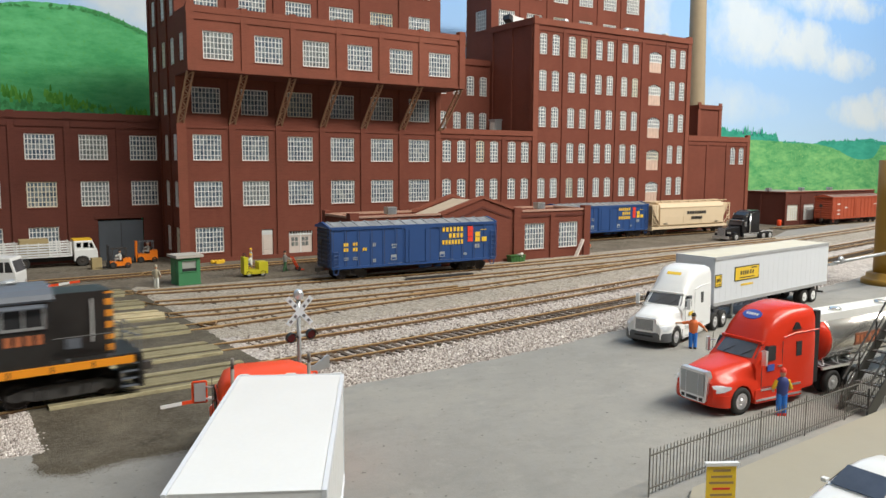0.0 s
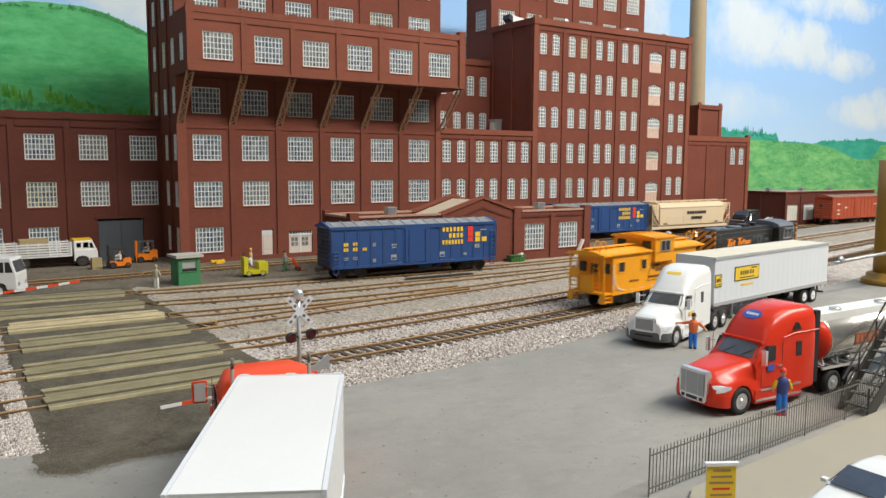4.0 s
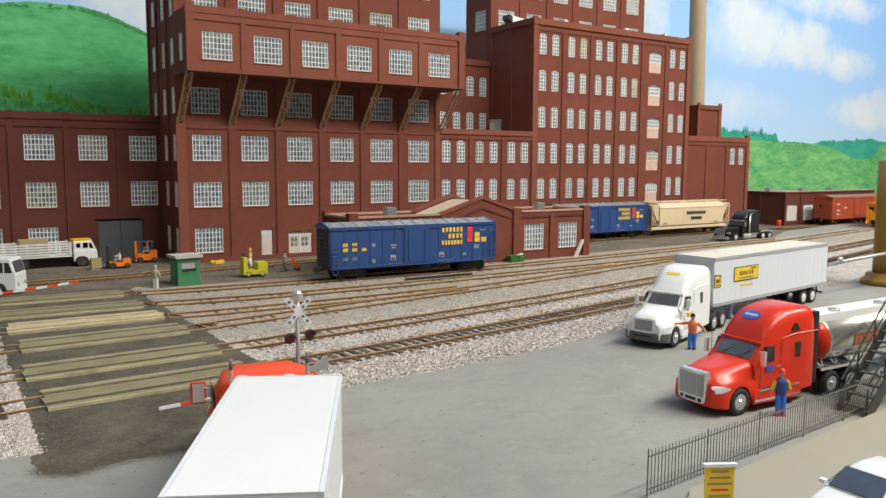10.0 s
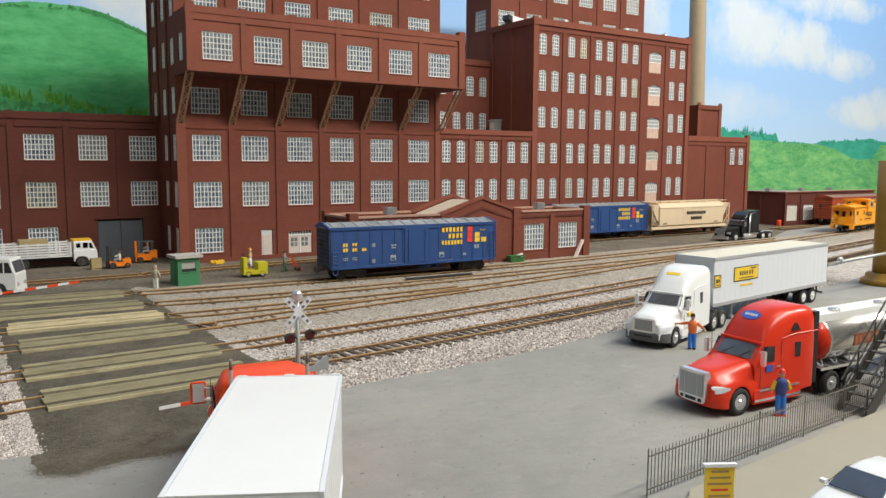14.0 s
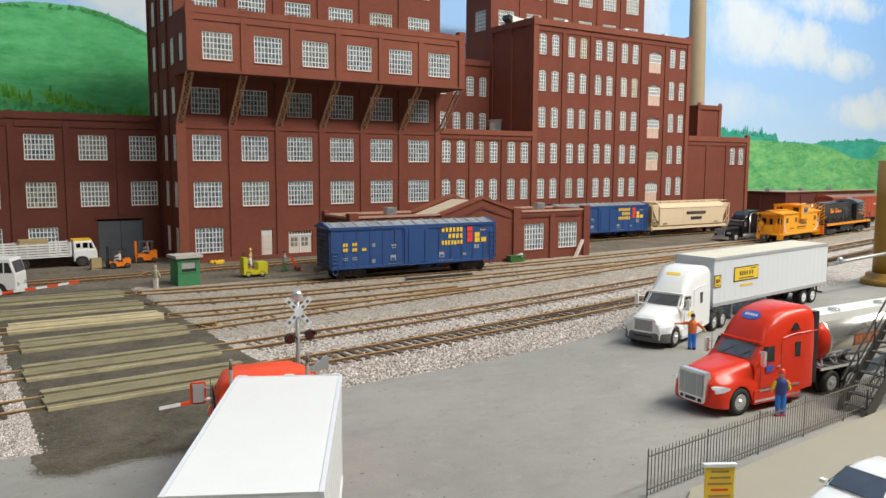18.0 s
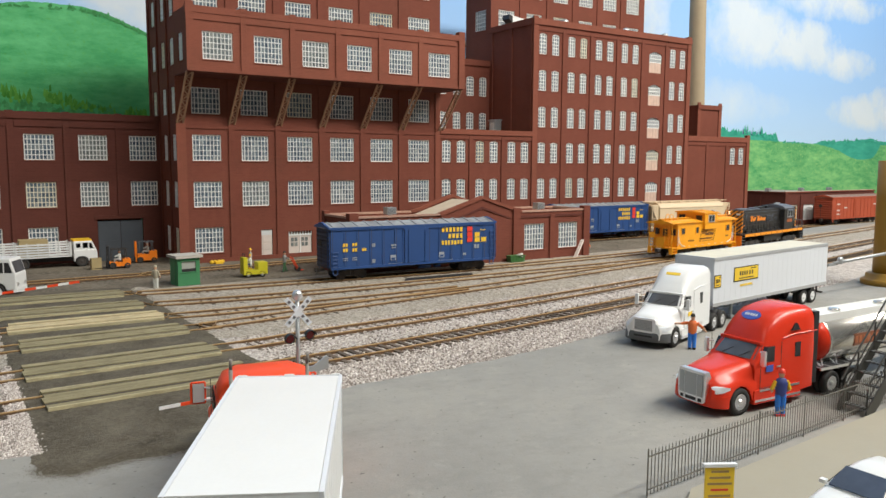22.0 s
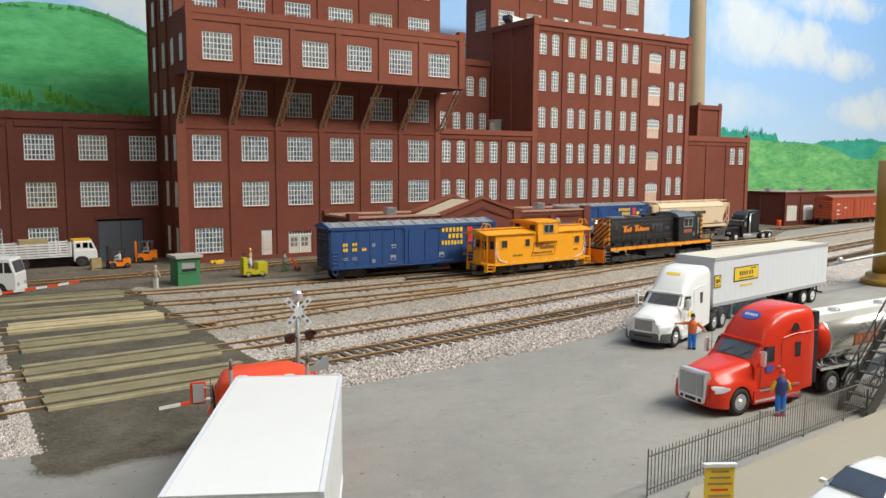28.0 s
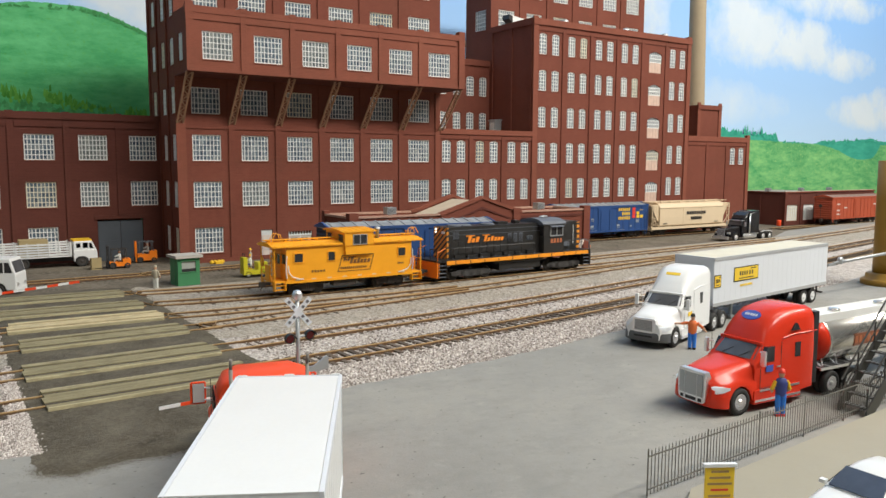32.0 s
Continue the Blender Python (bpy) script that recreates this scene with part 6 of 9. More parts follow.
        bm = B(); y0, y1 = sorted((sy * 1.36, sy * 1.47)); box(bm, -5.05, 5.05, y0, y1, 0.93, 1.12); part("side_sill", bm, YELLOWCAB, c)
    y = -1.435
    # a slanted outline with worn brown lettering bars in it
    bm = B()
    for x0, z0, x1, z1 in ((-1.15, 1.52, 1.4, 1.52), (-0.8, 2.66, 1.75, 2.66), (-1.15, 1.52, -0.8, 2.66), (1.4, 1.52, 1.75, 2.66)):
        dx, dz = (0.0, 0.04) if z0 == z1 else (0.05, 0.0)
        hexa(bm, [(x0, y - 0.015, z0), (x0 + dx, y - 0.015, z0), (x0 + dx, y, z0), (x0, y, z0 + dz * 0), (x1 if dx else x0, y - 0.015, z1 if dx else z0 + dz), (x1 + dx if dx else x0 + 0.01, y - 0.015, z1 if dx else z0 + dz), (x1 + dx if dx else x0 + 0.01, y, z1 if dx else z0 + dz), (x1 if dx else x0, y, z1 if dx else z0 + dz)])
        if not dx:
            box(bm, x0, x1, y - 0.015, y, z0, z0 + dz)
    part("lettering_panel", bm, LETTERBROWN, c)
    script(c, -0.22, 1.45, 2.08, 0.42, 0.27, 6, y, LETTERBROWN, "worn brown lettering, as plain bars")
    script(c, -0.72, -0.2, 2.26, 0.24, 0.16, 3, y, LETTERBROWN)
    word(c, "lettering", -0.95, 1.2, 1.7, 1.86, y, 13, LETTERBROWN, 0.4)
    word(c, "stencil", -3.2, -2.1, 1.62, 1.76, y, 5, LETTERBROWN, 0.4)
    word(c, "stencil", 3.75, 4.3, 1.78, 1.92, y, 4, LETTERBROWN, 0.4)
    # end platforms
    for sx, xb in ((-1, -5.0), (1, 5.0)):
        xo = sx * 5.85
        bm = B(); box(bm, min(xb, xo), max(xb, xo), -1.4, 1.4, 1.0, 1.12); part("platform", bm, YELLOWCAB, c)
        bm = B()
        for py in (-1.3, -0.45, 0.45, 1.3):
            tube(bm, (xo, py, 1.1), (xo, py, 2.2 if abs(py) > 1 else 2.05), 0.045, n=6)
        for z in (1.45, 1.75, 2.05):
            tube(bm, (xo, -1.3, z), (xo, -0.45, z), 0.035, n=5); tube(bm, (xo, 0.45, z), (xo, 1.3, z), 0.035, n=5)
        for py in (-1.35, 1.35):
            tube(bm, (xo, py, 1.1), (xo, py, 3.5), 0.05, n=6)
        part("end_railing", bm, YELLOWCAB, c)
        bm = B(); ladder(bm, xo, -0.75 if sx < 0 else 0.75, 1.1, 4.0, 0.45, 10, "y"); path_tube(bm, [(xo, -0.95, 4.0), (xo - sx * 0.25, -0.95, 4.45), (xo - sx * 0.6, -0.95, 4.35), (xo - sx * 0.75, -0.95, 3.8)], 0.03, 5); path_tube(bm, [(xo, -0.5, 4.0), (xo - sx * 0.25, -0.5, 4.45), (xo - sx * 0.6, -0.5, 4.35), (xo - sx * 0.75, -0.5, 3.8)], 0.03, 5)
        part("end_ladder", bm, YELLOWCAB, c)
        bm = B(); box(bm, xo - 0.03 + sx * 0.03, xo + 0.03 + sx * 0.03, -0.45, 0.45, 1.15, 2.15); lathe(bm, [(0.33, -0.03), (0.33, 0.03)], 16, "x", at=(xo + sx * 0.1, 0.9, 2.3)); part("end_gate", bm, YELLOWCAB, c)
        for sy in (-1, 1):
            for k in range(3):
                z = 0.5 + k * 0.28
                bm = B(); box(bm, min(xo, xo - sx * 0.75), max(xo, xo - sx * 0.75), *sorted((sy * (1.05 + 0.04 * (2 - k)), sy * (1.35 + 0.04 * (2 - k)))), z, z + 0.05); part("step", bm, YELLOWCAB, c)
            for xx in (xo, xo - sx * 0.78):
                bm = B(); x0, x1 = sorted((xx - 0.03, xx + 0.03)); box(bm, x0, x1, *sorted((sy * 1.05, sy * 1.47)), 0.45, 1.1); part("step_side", bm, YELLOWCAB, c)
        bm = B(); box(bm, min(xb, xb + sx * 0.05), max(xb, xb + sx * 0.05), -0.4, 0.4, 1.15, 3.1); d = part("end_door", bm, YELLOWCAB, c)
        bm = B(); box(bm, min(xb, xb + sx * 0.07), max(xb, xb + sx * 0.07), -0.25, 0.25, 2.2, 2.9); part("pane", bm, DARKGLASS, d)
        for sy in (-1, 1):
            bm = B(); box(bm, min(xb, xb + sx * 0.06), max(xb, xb + sx * 0.06), sy * 0.95 - 0.25, sy * 0.95 + 0.25, 2.3, 2.95); part("window", bm, DARKGLASS, c)
        coupler(c, sx * 5.7, sx)
        bogie(c, sx * 3.3, (-0.85, 0.85))
    bm = B(); lathe(bm, [(0.13, 3.7), (0.13, 4.35), (0.22, 4.4), (0.22, 4.52), (0.1, 4.62)], 12, at=(2.45, -0.7, 0)); part("smoke_jack", bm, GALV, c, "pale stove pipe")
    bm = B(); box(bm, -4.4, 4.4, -0.35, 0.35, 0.65, 1.05); box(bm, -1.4, 0.4, -1.25, -0.6, 0.5, 1.0); box(bm, 0.7, 1.3, -1.2, -0.7, 0.6, 1.0); tube(bm, (-1.9, 0.7, 0.7), (1.0, 0.7, 0.7), 0.25, n=10); part("underframe", bm, DARKUNDER, c)
    return c


def stripes_material():
    """Slanted black and orange warning stripes on the hood end."""
    m = Mat("hood_stripes", 0.5)
    sep = m.node("ShaderNodeSeparateXYZ", Vector=m.co)
    v = m.math("ADD", m.math("MULTIPLY", sep.outputs[1], 1.0), m.math("MULTIPLY", sep.outputs[2], 1.25))
    fr = m.math("FRACT", m.math("MULTIPLY", v, 1.75))
    a = m.mix(m.math("GREATER_THAN", fr, 0.42), (0.025, 0.024, 0.024), (0.80, 0.30, 0.02))
    return m.color(m.mix(m.math("MULTIPLY", m.noise(4, 3), 0.3), a, (0.12, 0.08, 0.05))).done()


STRIPES = stripes_material()


TRUCKGREY = paint("loco_truck_grime", (0.055, 0.053, 0.052), 0.65, var=0.4, fine=4)


def loco():
    c = thing("diesel_locomotive", 0, 0, 0, 0, "black diesel road switcher with orange sill and striped hood end", "locomotive")
    bm = B(); box(bm, -6.8, 2.85, -0.92, 0.92, 1.72, 4.28); bevelled(bm, 0.16, 2); hood = part("long_hood", bm, LOCOBLACK, c)
    bm = B(); box(bm, 5.1, 7.46, -0.92, 0.92, 1.72, 4.28); bevelled(bm, 0.16, 2); nose = part("short_hood", bm, LOCOBLACK, c)
    bm = B(); box(bm, -6.92, -6.74, -0.935, 0.935, 1.73, 4.24); bevelled(bm, 0.08, 2); part("striped_end", bm, STRIPES, hood, "orange and black slanted warning stripes")
    bm = B(); box(bm, 7.22, 7.52, -0.94, 0.94, 1.75, 4.22); bevelled(bm, 0.12, 2); part("striped_end", bm, STRIPES, nose, "orange and black slanted warning stripes")
    for x, s, par in ((-6.92, -1, hood), (7.52, 1, nose)):
        for z in (3.85, 4.08):
            bm = B(); lathe(bm, [(0.075, 0), (0.075, s * 0.05), (0.06, s * 0.06)], 12, "x", at=(x, 0.0 if s > 0 else 0.6, z)); part("headlight", bm, GLOW if s < 0 else CHROME, par, "lit headlight" if s < 0 else "")
        bm = B(); box(bm, min(x, x + s * 0.04), max(x, x + s * 0.04), -0.65, -0.2, 3.75, 3.95); part("number_board", bm, LETTERWHT, par)
    # cab
    bm = B(); box(bm, 2.82, 5.12, -1.5, 1.5, 1.72, 4.2); bevelled(bm, 0.04, 1); cab = part("cab", bm, LOCOBLACK, c)
    bm = B()
    arc = [(1.6 * math.sin(a), 4.17 + 0.5 * math.cos(a) ** 1.0 if abs(a) < 1.56 else 4.17) for a in [(-1.5 + 3.0 * k / 8) for k in range(9)]]
    pts = arc + [(1.55, 4.12), (-1.55, 4.12)]
    loft(bm, [[(x, y, z) for y, z in pts] for x in (2.6, 5.32)], smooth=False); part("cab_roof", bm, LOCOGREY, cab, "grey arched cab roof")
    for sy in (-1, 1):
        bm = B(); y0, y1 = sorted((sy * 1.48, sy * 1.53)); box(bm, 3.6, 4.22, y0, y1, 3.22, 3.95); box(bm, 4.3, 4.9, y0, y1, 3.22, 3.95); part("side_window", bm, DARKGLASS, cab)
        bm = B(); y0, y1 = sorted((sy * 1.5, sy * 1.57))
        for b in ((3.5, 5.0, 3.95, 4.03), (3.5, 5.0, 3.12, 3.22), (3.5, 3.6, 3.2, 3.97), (4.9, 5.0, 3.2, 3.97), (4.22, 4.3, 3.2, 3.97)):
            box(bm, b[0], b[1], y0, y1, b[2], b[3])
        part("window_frame", bm, GALV, cab)
        bm = B(); hexa(bm, [(3.48, sy * 1.5, 4.0), (5.02, sy * 1.5, 4.0), (5.02, sy * 1.75, 3.92), (3.48, sy * 1.75, 3.92), (3.48, sy * 1.5, 4.06), (5.02, sy * 1.5, 4.06), (5.02, sy * 1.75, 3.97), (3.48, sy * 1.75, 3.97)]); bmesh.ops.recalc_face_normals(bm, faces=bm.faces); part("awning", bm, LOCOGREY, cab)
        word(cab, "road_number", 3.55, 4.95, 2.55, 2.92, sy * 1.505, 4, LETTERRUST, 0.34, "orange painted number, as plain bars")
        for x in (2.79, 5.15):
            for yy in (sy * 1.2,):
                bm = B(); box(bm, x - 0.03, x + 0.03, yy - 0.2, yy + 0.2, 3.2, 3.95); part("end_window", bm, DARKGLASS, cab)
    # frame, walkway, orange sill
    bm = B(); box(bm, -7.6, 7.9, -1.5, 1.5, 1.55, 1.72); part("walkway", bm, LOCOBLACK, c)
    for sy in (-1, 1):
        bm = B(); y0, y1 = sorted((sy * 1.50, sy * 1.56)); box(bm, -7.3, 8.1, y0, y1, 1.38, 1.68); s = part("sill_stripe", bm, LOCOORANGE, c, "orange side sill")
        for k in range(10):
            bm = B(); box(bm, -6.5 + k * 1.45, -6.44 + k * 1.45, *sorted((sy * 1.5, sy * 1.575)), 1.4, 1.66); part("jacking_pad", bm, BLACK, s)
        bm = B()
        posts = [-6.6, -5.2, -3.8, -2.4, -1.0, 0.4, 1.8]
        for x in posts + [5.7, 7.2]:
            tube(bm, (x, sy * 1.42, 1.7), (x, sy * 1.42, 2.65), 0.025, n=5)
            box(bm, x - 0.05, x + 0.05, sy * 1.42 - 0.05, sy * 1.42 + 0.05, 1.7, 1.84, 1)
        tube(bm, (posts[0], sy * 1.42, 2.65), (posts[-1], sy * 1.42, 2.65), 0.032, n=5)
        path_tube(bm, [(5.3, sy * 1.42, 2.65), (7.4, sy * 1.42, 2.65)], 0.032, 5)
        part("handrail", bm, [LOCOBLACK, LOCOGREY], c)
        # hood doors, grilles
        hd = None
        for k in range(9):
            x = -6.2 + k * 0.72
            if hd is None:
                bm = B(); box(bm, -0.32, 0.32, -0.02, 0.02, 1.85, 3.1); bevelled(bm, 0.012, 1); hd = part("hood_door", bm, LOCOBLACK, hood); hd.matrix_basis = pose(x * S, sy * 0.935 * S, 0)
            else:
                again(hd, "hood_door", hood, x, sy * 0.935)
        for x0, x1, z0, z1 in ((-0.7, -0.3, 2.75, 3.55), (-0.1, 0.3, 2.75, 3.55), (0.5, 0.9, 2.75, 3.55), (1.35, 1.65, 2.9, 3.25), (1.75, 2.05, 2.9, 3.25), (-6.3, -5.75, 3.3, 3.9)):
            bm = B(); y0, y1 = sorted((sy * 0.92, sy * 0.955)); box(bm, x0, x1, y0, y1, z0, z1)
            n = int((z1 - z0) / 0.1)
            for k in range(n):
                box(bm, x0 + 0.03, x1 - 0.03, *sorted((sy * 0.955, sy * 0.975)), z0 + 0.02 + k * 0.1, z0 + 0.07 + k * 0.1, 1)
            part("grille", bm, [LOCOGREY, BLACK], hood)
        script(hood, -4.95, -3.75, 2.98, 0.5, 0.32, 3, sy * 0.955, LETTERORG, "orange painted lettering, as plain bars")
        script(hood, -3.3, -1.2, 3.0, 0.48, 0.3, 6, sy * 0.955, LETTERORG, "orange painted lettering, as plain bars")
        # battery boxes along the walkway, roof-line seams and stack of louvred doors
        for k in range(7):
            bm = B(); box(bm, -6.3 + k * 1.25, -5.25 + k * 1.25, *sorted((sy * 0.93, sy * 1.2)), 1.73, 2.05 - 0.06 * (k % 2)); bevelled(bm, 0.02, 1); part("side_box", bm, LOCOBLACK, hood)
        bm = B(); box(bm, -6.7, 2.8, *sorted((sy * 0.915, sy * 0.945)), 3.98, 4.02); box(bm, -6.7, 2.8, *sorted((sy * 0.915, sy * 0.94)), 3.62, 3.65); part("hood_seam", bm, LOCOGREY, hood)
        bm = B(); box(bm, 5.7, 6.3, *sorted((sy * 0.92, sy * 0.95)), 2.1, 2.5); part("grille", bm, LOCOGREY, nose)
        bm = B(); path_tube(bm, [(6.7, sy * 0.97, 2.3), (6.72, sy * 1.0, 2.4), (6.72, sy * 1.0, 3.9), (6.7, sy * 0.97, 4.0)], 0.03, 5); part("grab_iron", bm, WHITE, nose, "white grab iron")
        # end steps
        for sx in (-1, 1):
            ox = 0.25 if sx > 0 else 0.0
            for k in range(4):
                z = 0.4 + k * 0.3
                bm = B(); x0, x1 = sorted((sx * (7.3 + ox), sx * (8.05 + ox))); box(bm, x0, x1, *sorted((sy * 1.1, sy * 1.5)), z, z + 0.05); part("step", bm, LOCOGREY, c)
            for xx in (7.28, 8.06):
                bm = B(); x0, x1 = sorted((sx * (xx + ox), sx * (xx + ox + 0.05))); box(bm, x0, x1, *sorted((sy * 1.05, sy * 1.52)), 0.35, 1.68); part("step_side", bm, LOCOBLACK, c)
            bm = B(); path_tube(bm, [(sx * (8.1 + ox), sy * 1.42, 0.9), (sx * (8.12 + ox), sy * 1.42, 2.4), (sx * (7.4 + ox), sy * 1.42, 2.7)], 0.035, 5); part("grab_rail", bm, ORANGE if sx < 0 else LOCOGREY, c)
    for sx in (-1, 1):
        ox = 0.25 if sx > 0 else 0.0
        bm = B(); x0, x1 = sorted((sx * (8.0 + ox), sx * (8.2 + ox))); box(bm, x0, x1, -1.5, 1.5, 0.35, 1.58); bevelled(bm, 0.04, 1)
        part("pilot", bm, ORANGE if sx < 0 else LOCOBLACK, c, "orange pilot plate" if sx < 0 else "")
        bm = B(); x0, x1 = sorted((sx * 6.9, sx * (8.2 + ox))); box(bm, x0, x1, -1.45, 1.45, 1.6, 1.74); part("end_platform", bm, LOCOBLACK, c)
        bm = B()
        for py in (-1.3, -0.4, 0.4, 1.3):
            tube(bm, (sx * (8.15 + ox), py, 1.7), (sx * (8.15 + ox), py, 2.6), 0.035, n=5)
        tube(bm, (sx * (8.15 + ox), -1.3, 2.6), (sx * (8.15 + ox), -0.4, 2.6), 0.035, n=5); tube(bm, (sx * (8.15 + ox), 0.4, 2.6), (sx * (8.15 + ox), 1.3, 2.6), 0.035, n=5)
        part("end_railing", bm, LOCOBLACK if sx < 0 else LOCOGREY, c)
        coupler(c, sx * (8.1 + ox), sx)
    bogie(c, -4.6, (-1.6, 0.0, 1.6), r=0.5, mat=TRUCKGREY)
    bogie(c, 5.6, (-1.6, 0.0, 1.6), r=0.5, mat=TRUCKGREY)
    bm = B(); box(bm, -1.8, 2.7, -1.2, 1.2, 0.55, 1.5); bevelled(bm, 0.15, 2); part("fuel_tank", bm, LOCOBLACK, c)
    bm = B()
    for sy in (-1, 1):
        tube(bm, (-2.4, sy * 1.25, 1.25), (3.0, sy * 1.25, 1.25), 0.12, n=8)
    part("air_tank", bm, LOCOBLACK, c)
    # roof gear
    for x in (-5.6, -4.6, -2.2):
        bm = B(); lathe(bm, [(0.62, 4.26), (0.62, 4.36), (0.5, 4.42)], 18, at=(x, 0, 0)); part("roof_fan", bm, LOCOGREY, hood)
    bm = B(); box(bm, -1.3, -0.3, -0.4, 0.4, 4.26, 4.5); box(bm, 0.6, 1.1, -0.3, 0.3, 4.26, 4.55); bevelled(bm, 0.05, 1); part("exhaust_stack", bm, LOCOBLACK, hood)
    bm = B()
    for y in (-0.15, 0.15):
        tube(bm, (3.6, y, 4.72), (4.3, y, 4.76), 0.04, 0.09, 8)
    box(bm, 3.8, 3.9, -0.2, 0.2, 4.6, 4.72); part("air_horn", bm, GALV, cab)
    return c


CABOOSE = caboose()
LOCO = loco()


# ---- road vehicles: x forward from the steering axle, y to their left, z from the road
def wheel(parent, x, y, r, w, rim=CHROME, dual=False, name="wheel"):
    s = 1 if y > 0 else -1
    bm = B()
    ws = ((0, w),) if not dual else ((0, w), (-w - 0.06, w))
    for o, ww in ws:
        a = y + s * o
        lathe(bm, [(r * 0.6, a - s * ww * 0.5), (r * 0.93, a - s * ww * 0.5), (r, a - s * ww * 0.3), (r, a + s * ww * 0.3), (r * 0.93, a + s * ww * 0.5), (r * 0.62, a + s * ww * 0.5), (r * 0.58, a + s * ww * 0.3)], 22, "y", at=(x, 0, r))
    t = part(name, bm, TYRE, parent)
    bm = B()
    a = y + s * w * 0.28
    lathe(bm, [(r * 0.6, a), (r * 0.6, a + s * w * 0.2), (r * 0.5, a + s * w * 0.16), (r * 0.32, a + s * w * 0.02), (r * 0.2, a + s * w * 0.06), (r * 0.18, a + s * w * 0.3), (r * 0.1, a + s * w * 0.34)], 18, "y", at=(x, 0, r))
    for k in range(8):
        q = 2 * math.pi * k / 8
        tube(bm, (x + r * 0.33 * math.cos(q), a, r + r * 0.33 * math.sin(q)), (x + r * 0.33 * math.cos(q), a + s * w * 0.14, r + r * 0.33 * math.sin(q)), r * 0.05, n=5)
    part("rim", bm, rim, t)
    return t


def section(x, w, z0, z1, r=0.25, tw=None, belly=0.0):
    """A rounded upright ring across a vehicle at x."""
    tw = w if tw is None else tw
    return [(x, -w, z0), (x, -w - belly, (z0 + z1) / 2), (x, -tw, z1 - r), (x, -tw + r * 0.3, z1 - r * 0.3), (x, -tw + r, z1), (x, tw - r, z1), (x, tw - r * 0.3, z1 - r * 0.3), (x, tw, z1 - r), (x, w + belly, (z0 + z1) / 2), (x, w, z0)]


LAMPGLASS = paint("headlamp_clear", (0.72, 0.76, 0.80), 0.12, var=0.08, scale=4.0)


def tractor(name, label, m, paintm, x_rear=-5.3, bumper=BLACK, big=True, tandem=True):
    """A bonneted sleeper-cab road tractor."""
    t = thing(name, 0, 0, 0, 0, label, "semi tractor", "semi tractors")
    t.matrix_basis = m
    # bonnet with its wheel arches in one shell
    bm = B()
    rings = []
    for x in (1.2, 1.14, 0.98, 0.8, 0.64, 0.58, 0.45, 0.25, 0.0, -0.25, -0.45, -0.58, -0.66, -0.84):
        u = (1.2 - x) / 2.04
        zb = 0.52 + math.sqrt(max(0.0, 0.6 ** 2 - x * x)) if abs(x) < 0.6 else 0.5
        w = 1.2 - 0.34 * max(0.0, (x - 0.5) / 0.7) ** 2.2
        zf = 1.18 + 0.06 * math.sin(math.pi * min(1.0, max(0.0, (x + 0.9) / 1.9))) - 0.1 * max(0.0, (x - 0.6) / 0.6) ** 2
        zt = 1.60 + 0.36 * u ** 0.8 - 0.22 * max(0.0, (x - 0.9) / 0.3) ** 2
        wt = 0.68 + 0.32 * u
        half = [(w, zb), (w + 0.02, zf - 0.06), (w - 0.07, zf + 0.07), (wt + 0.6 * (w - wt), zf + 0.15), (wt + 0.06, zf + 0.6 * (zt - zf)), (wt - 0.08, zt - 0.07), (wt * 0.6, zt - 0.01), (0.0, zt + 0.015)]
        rings.append([(x, -y, z) for y, z in half] + [(x, y, z) for y, z in half[-2::-1]])
    loft(bm, rings)
    part("bonnet", bm, paintm, t)
    for sy in (-1, 1):
        bm = B(); loft(bm, [[(x, sy * a, z0), (x, sy * b, z0), (x, sy * b, z1), (x, sy * (a + b) / 2, z1 + 0.03), (x, sy * a, z1)] for x, a, b, z0, z1 in ((0.6, 1.0, 1.225, 1.06, 1.15), (0.9, 0.85, 1.14, 0.96, 1.18), (1.08, 0.75, 1.01, 0.92, 1.18), (1.18, 0.72, 0.87, 0.92, 1.14))]); bmesh.ops.recalc_face_normals(bm, faces=bm.faces); part("headlight", bm, LAMPGLASS, t, "clear swept-back headlamp")
        bm = B(); box(bm, -3.4, -0.7, *sorted((sy * 1.02, sy * 1.24)), 0.32, 0.85); bevelled(bm, 0.06, 2); st = part("side_tank", bm, paintm, t)
        bm = B(); box(bm, -3.4, -0.75, *sorted((sy * 1.235, sy * 1.26)), 0.4, 0.48); box(bm, -3.3, -1.0, *sorted((sy * 1.235, sy * 1.26)), 0.78, 0.86); part("step_trim", bm, CHROME, st)
    # grille and bumper
    tall = paintm is RED
    gw, gx = (0.66, 0.1) if tall else (0.6 if paintm is WHITE else 0.62, 0.0)
    levels = ((0.84, 0.46), (0.98, 0.56), (1.06, 1.2), (1.04, 1.5), (0.92, 1.66)) if tall else ((0.86, 0.82), (1.0, 0.9), (1.06, 1.3), (1.0, 1.5), (0.9, 1.56))
    bm = B(); loft(bm, [[(gx + 1.2, -gw * k, z), (gx + 1.25, -gw * k * (0.5 if tall else 0.86), z), (gx + 1.25, gw * k * (0.5 if tall else 0.86), z), (gx + 1.2, gw * k, z), (1.05, gw * k, z), (1.05, -gw * k, z)] for k, z in levels], smooth=False); gr = part("grille", bm, CHROME, t, "chrome grille")
    if tall:
        bm = B(); box(bm, gx + 1.245, gx + 1.256, -gw * 0.86, gw * 0.86, 0.72, 1.56); part("grille_mesh", bm, GALV, gr)
        for y in (-0.3, 0.3):
            bm = B()
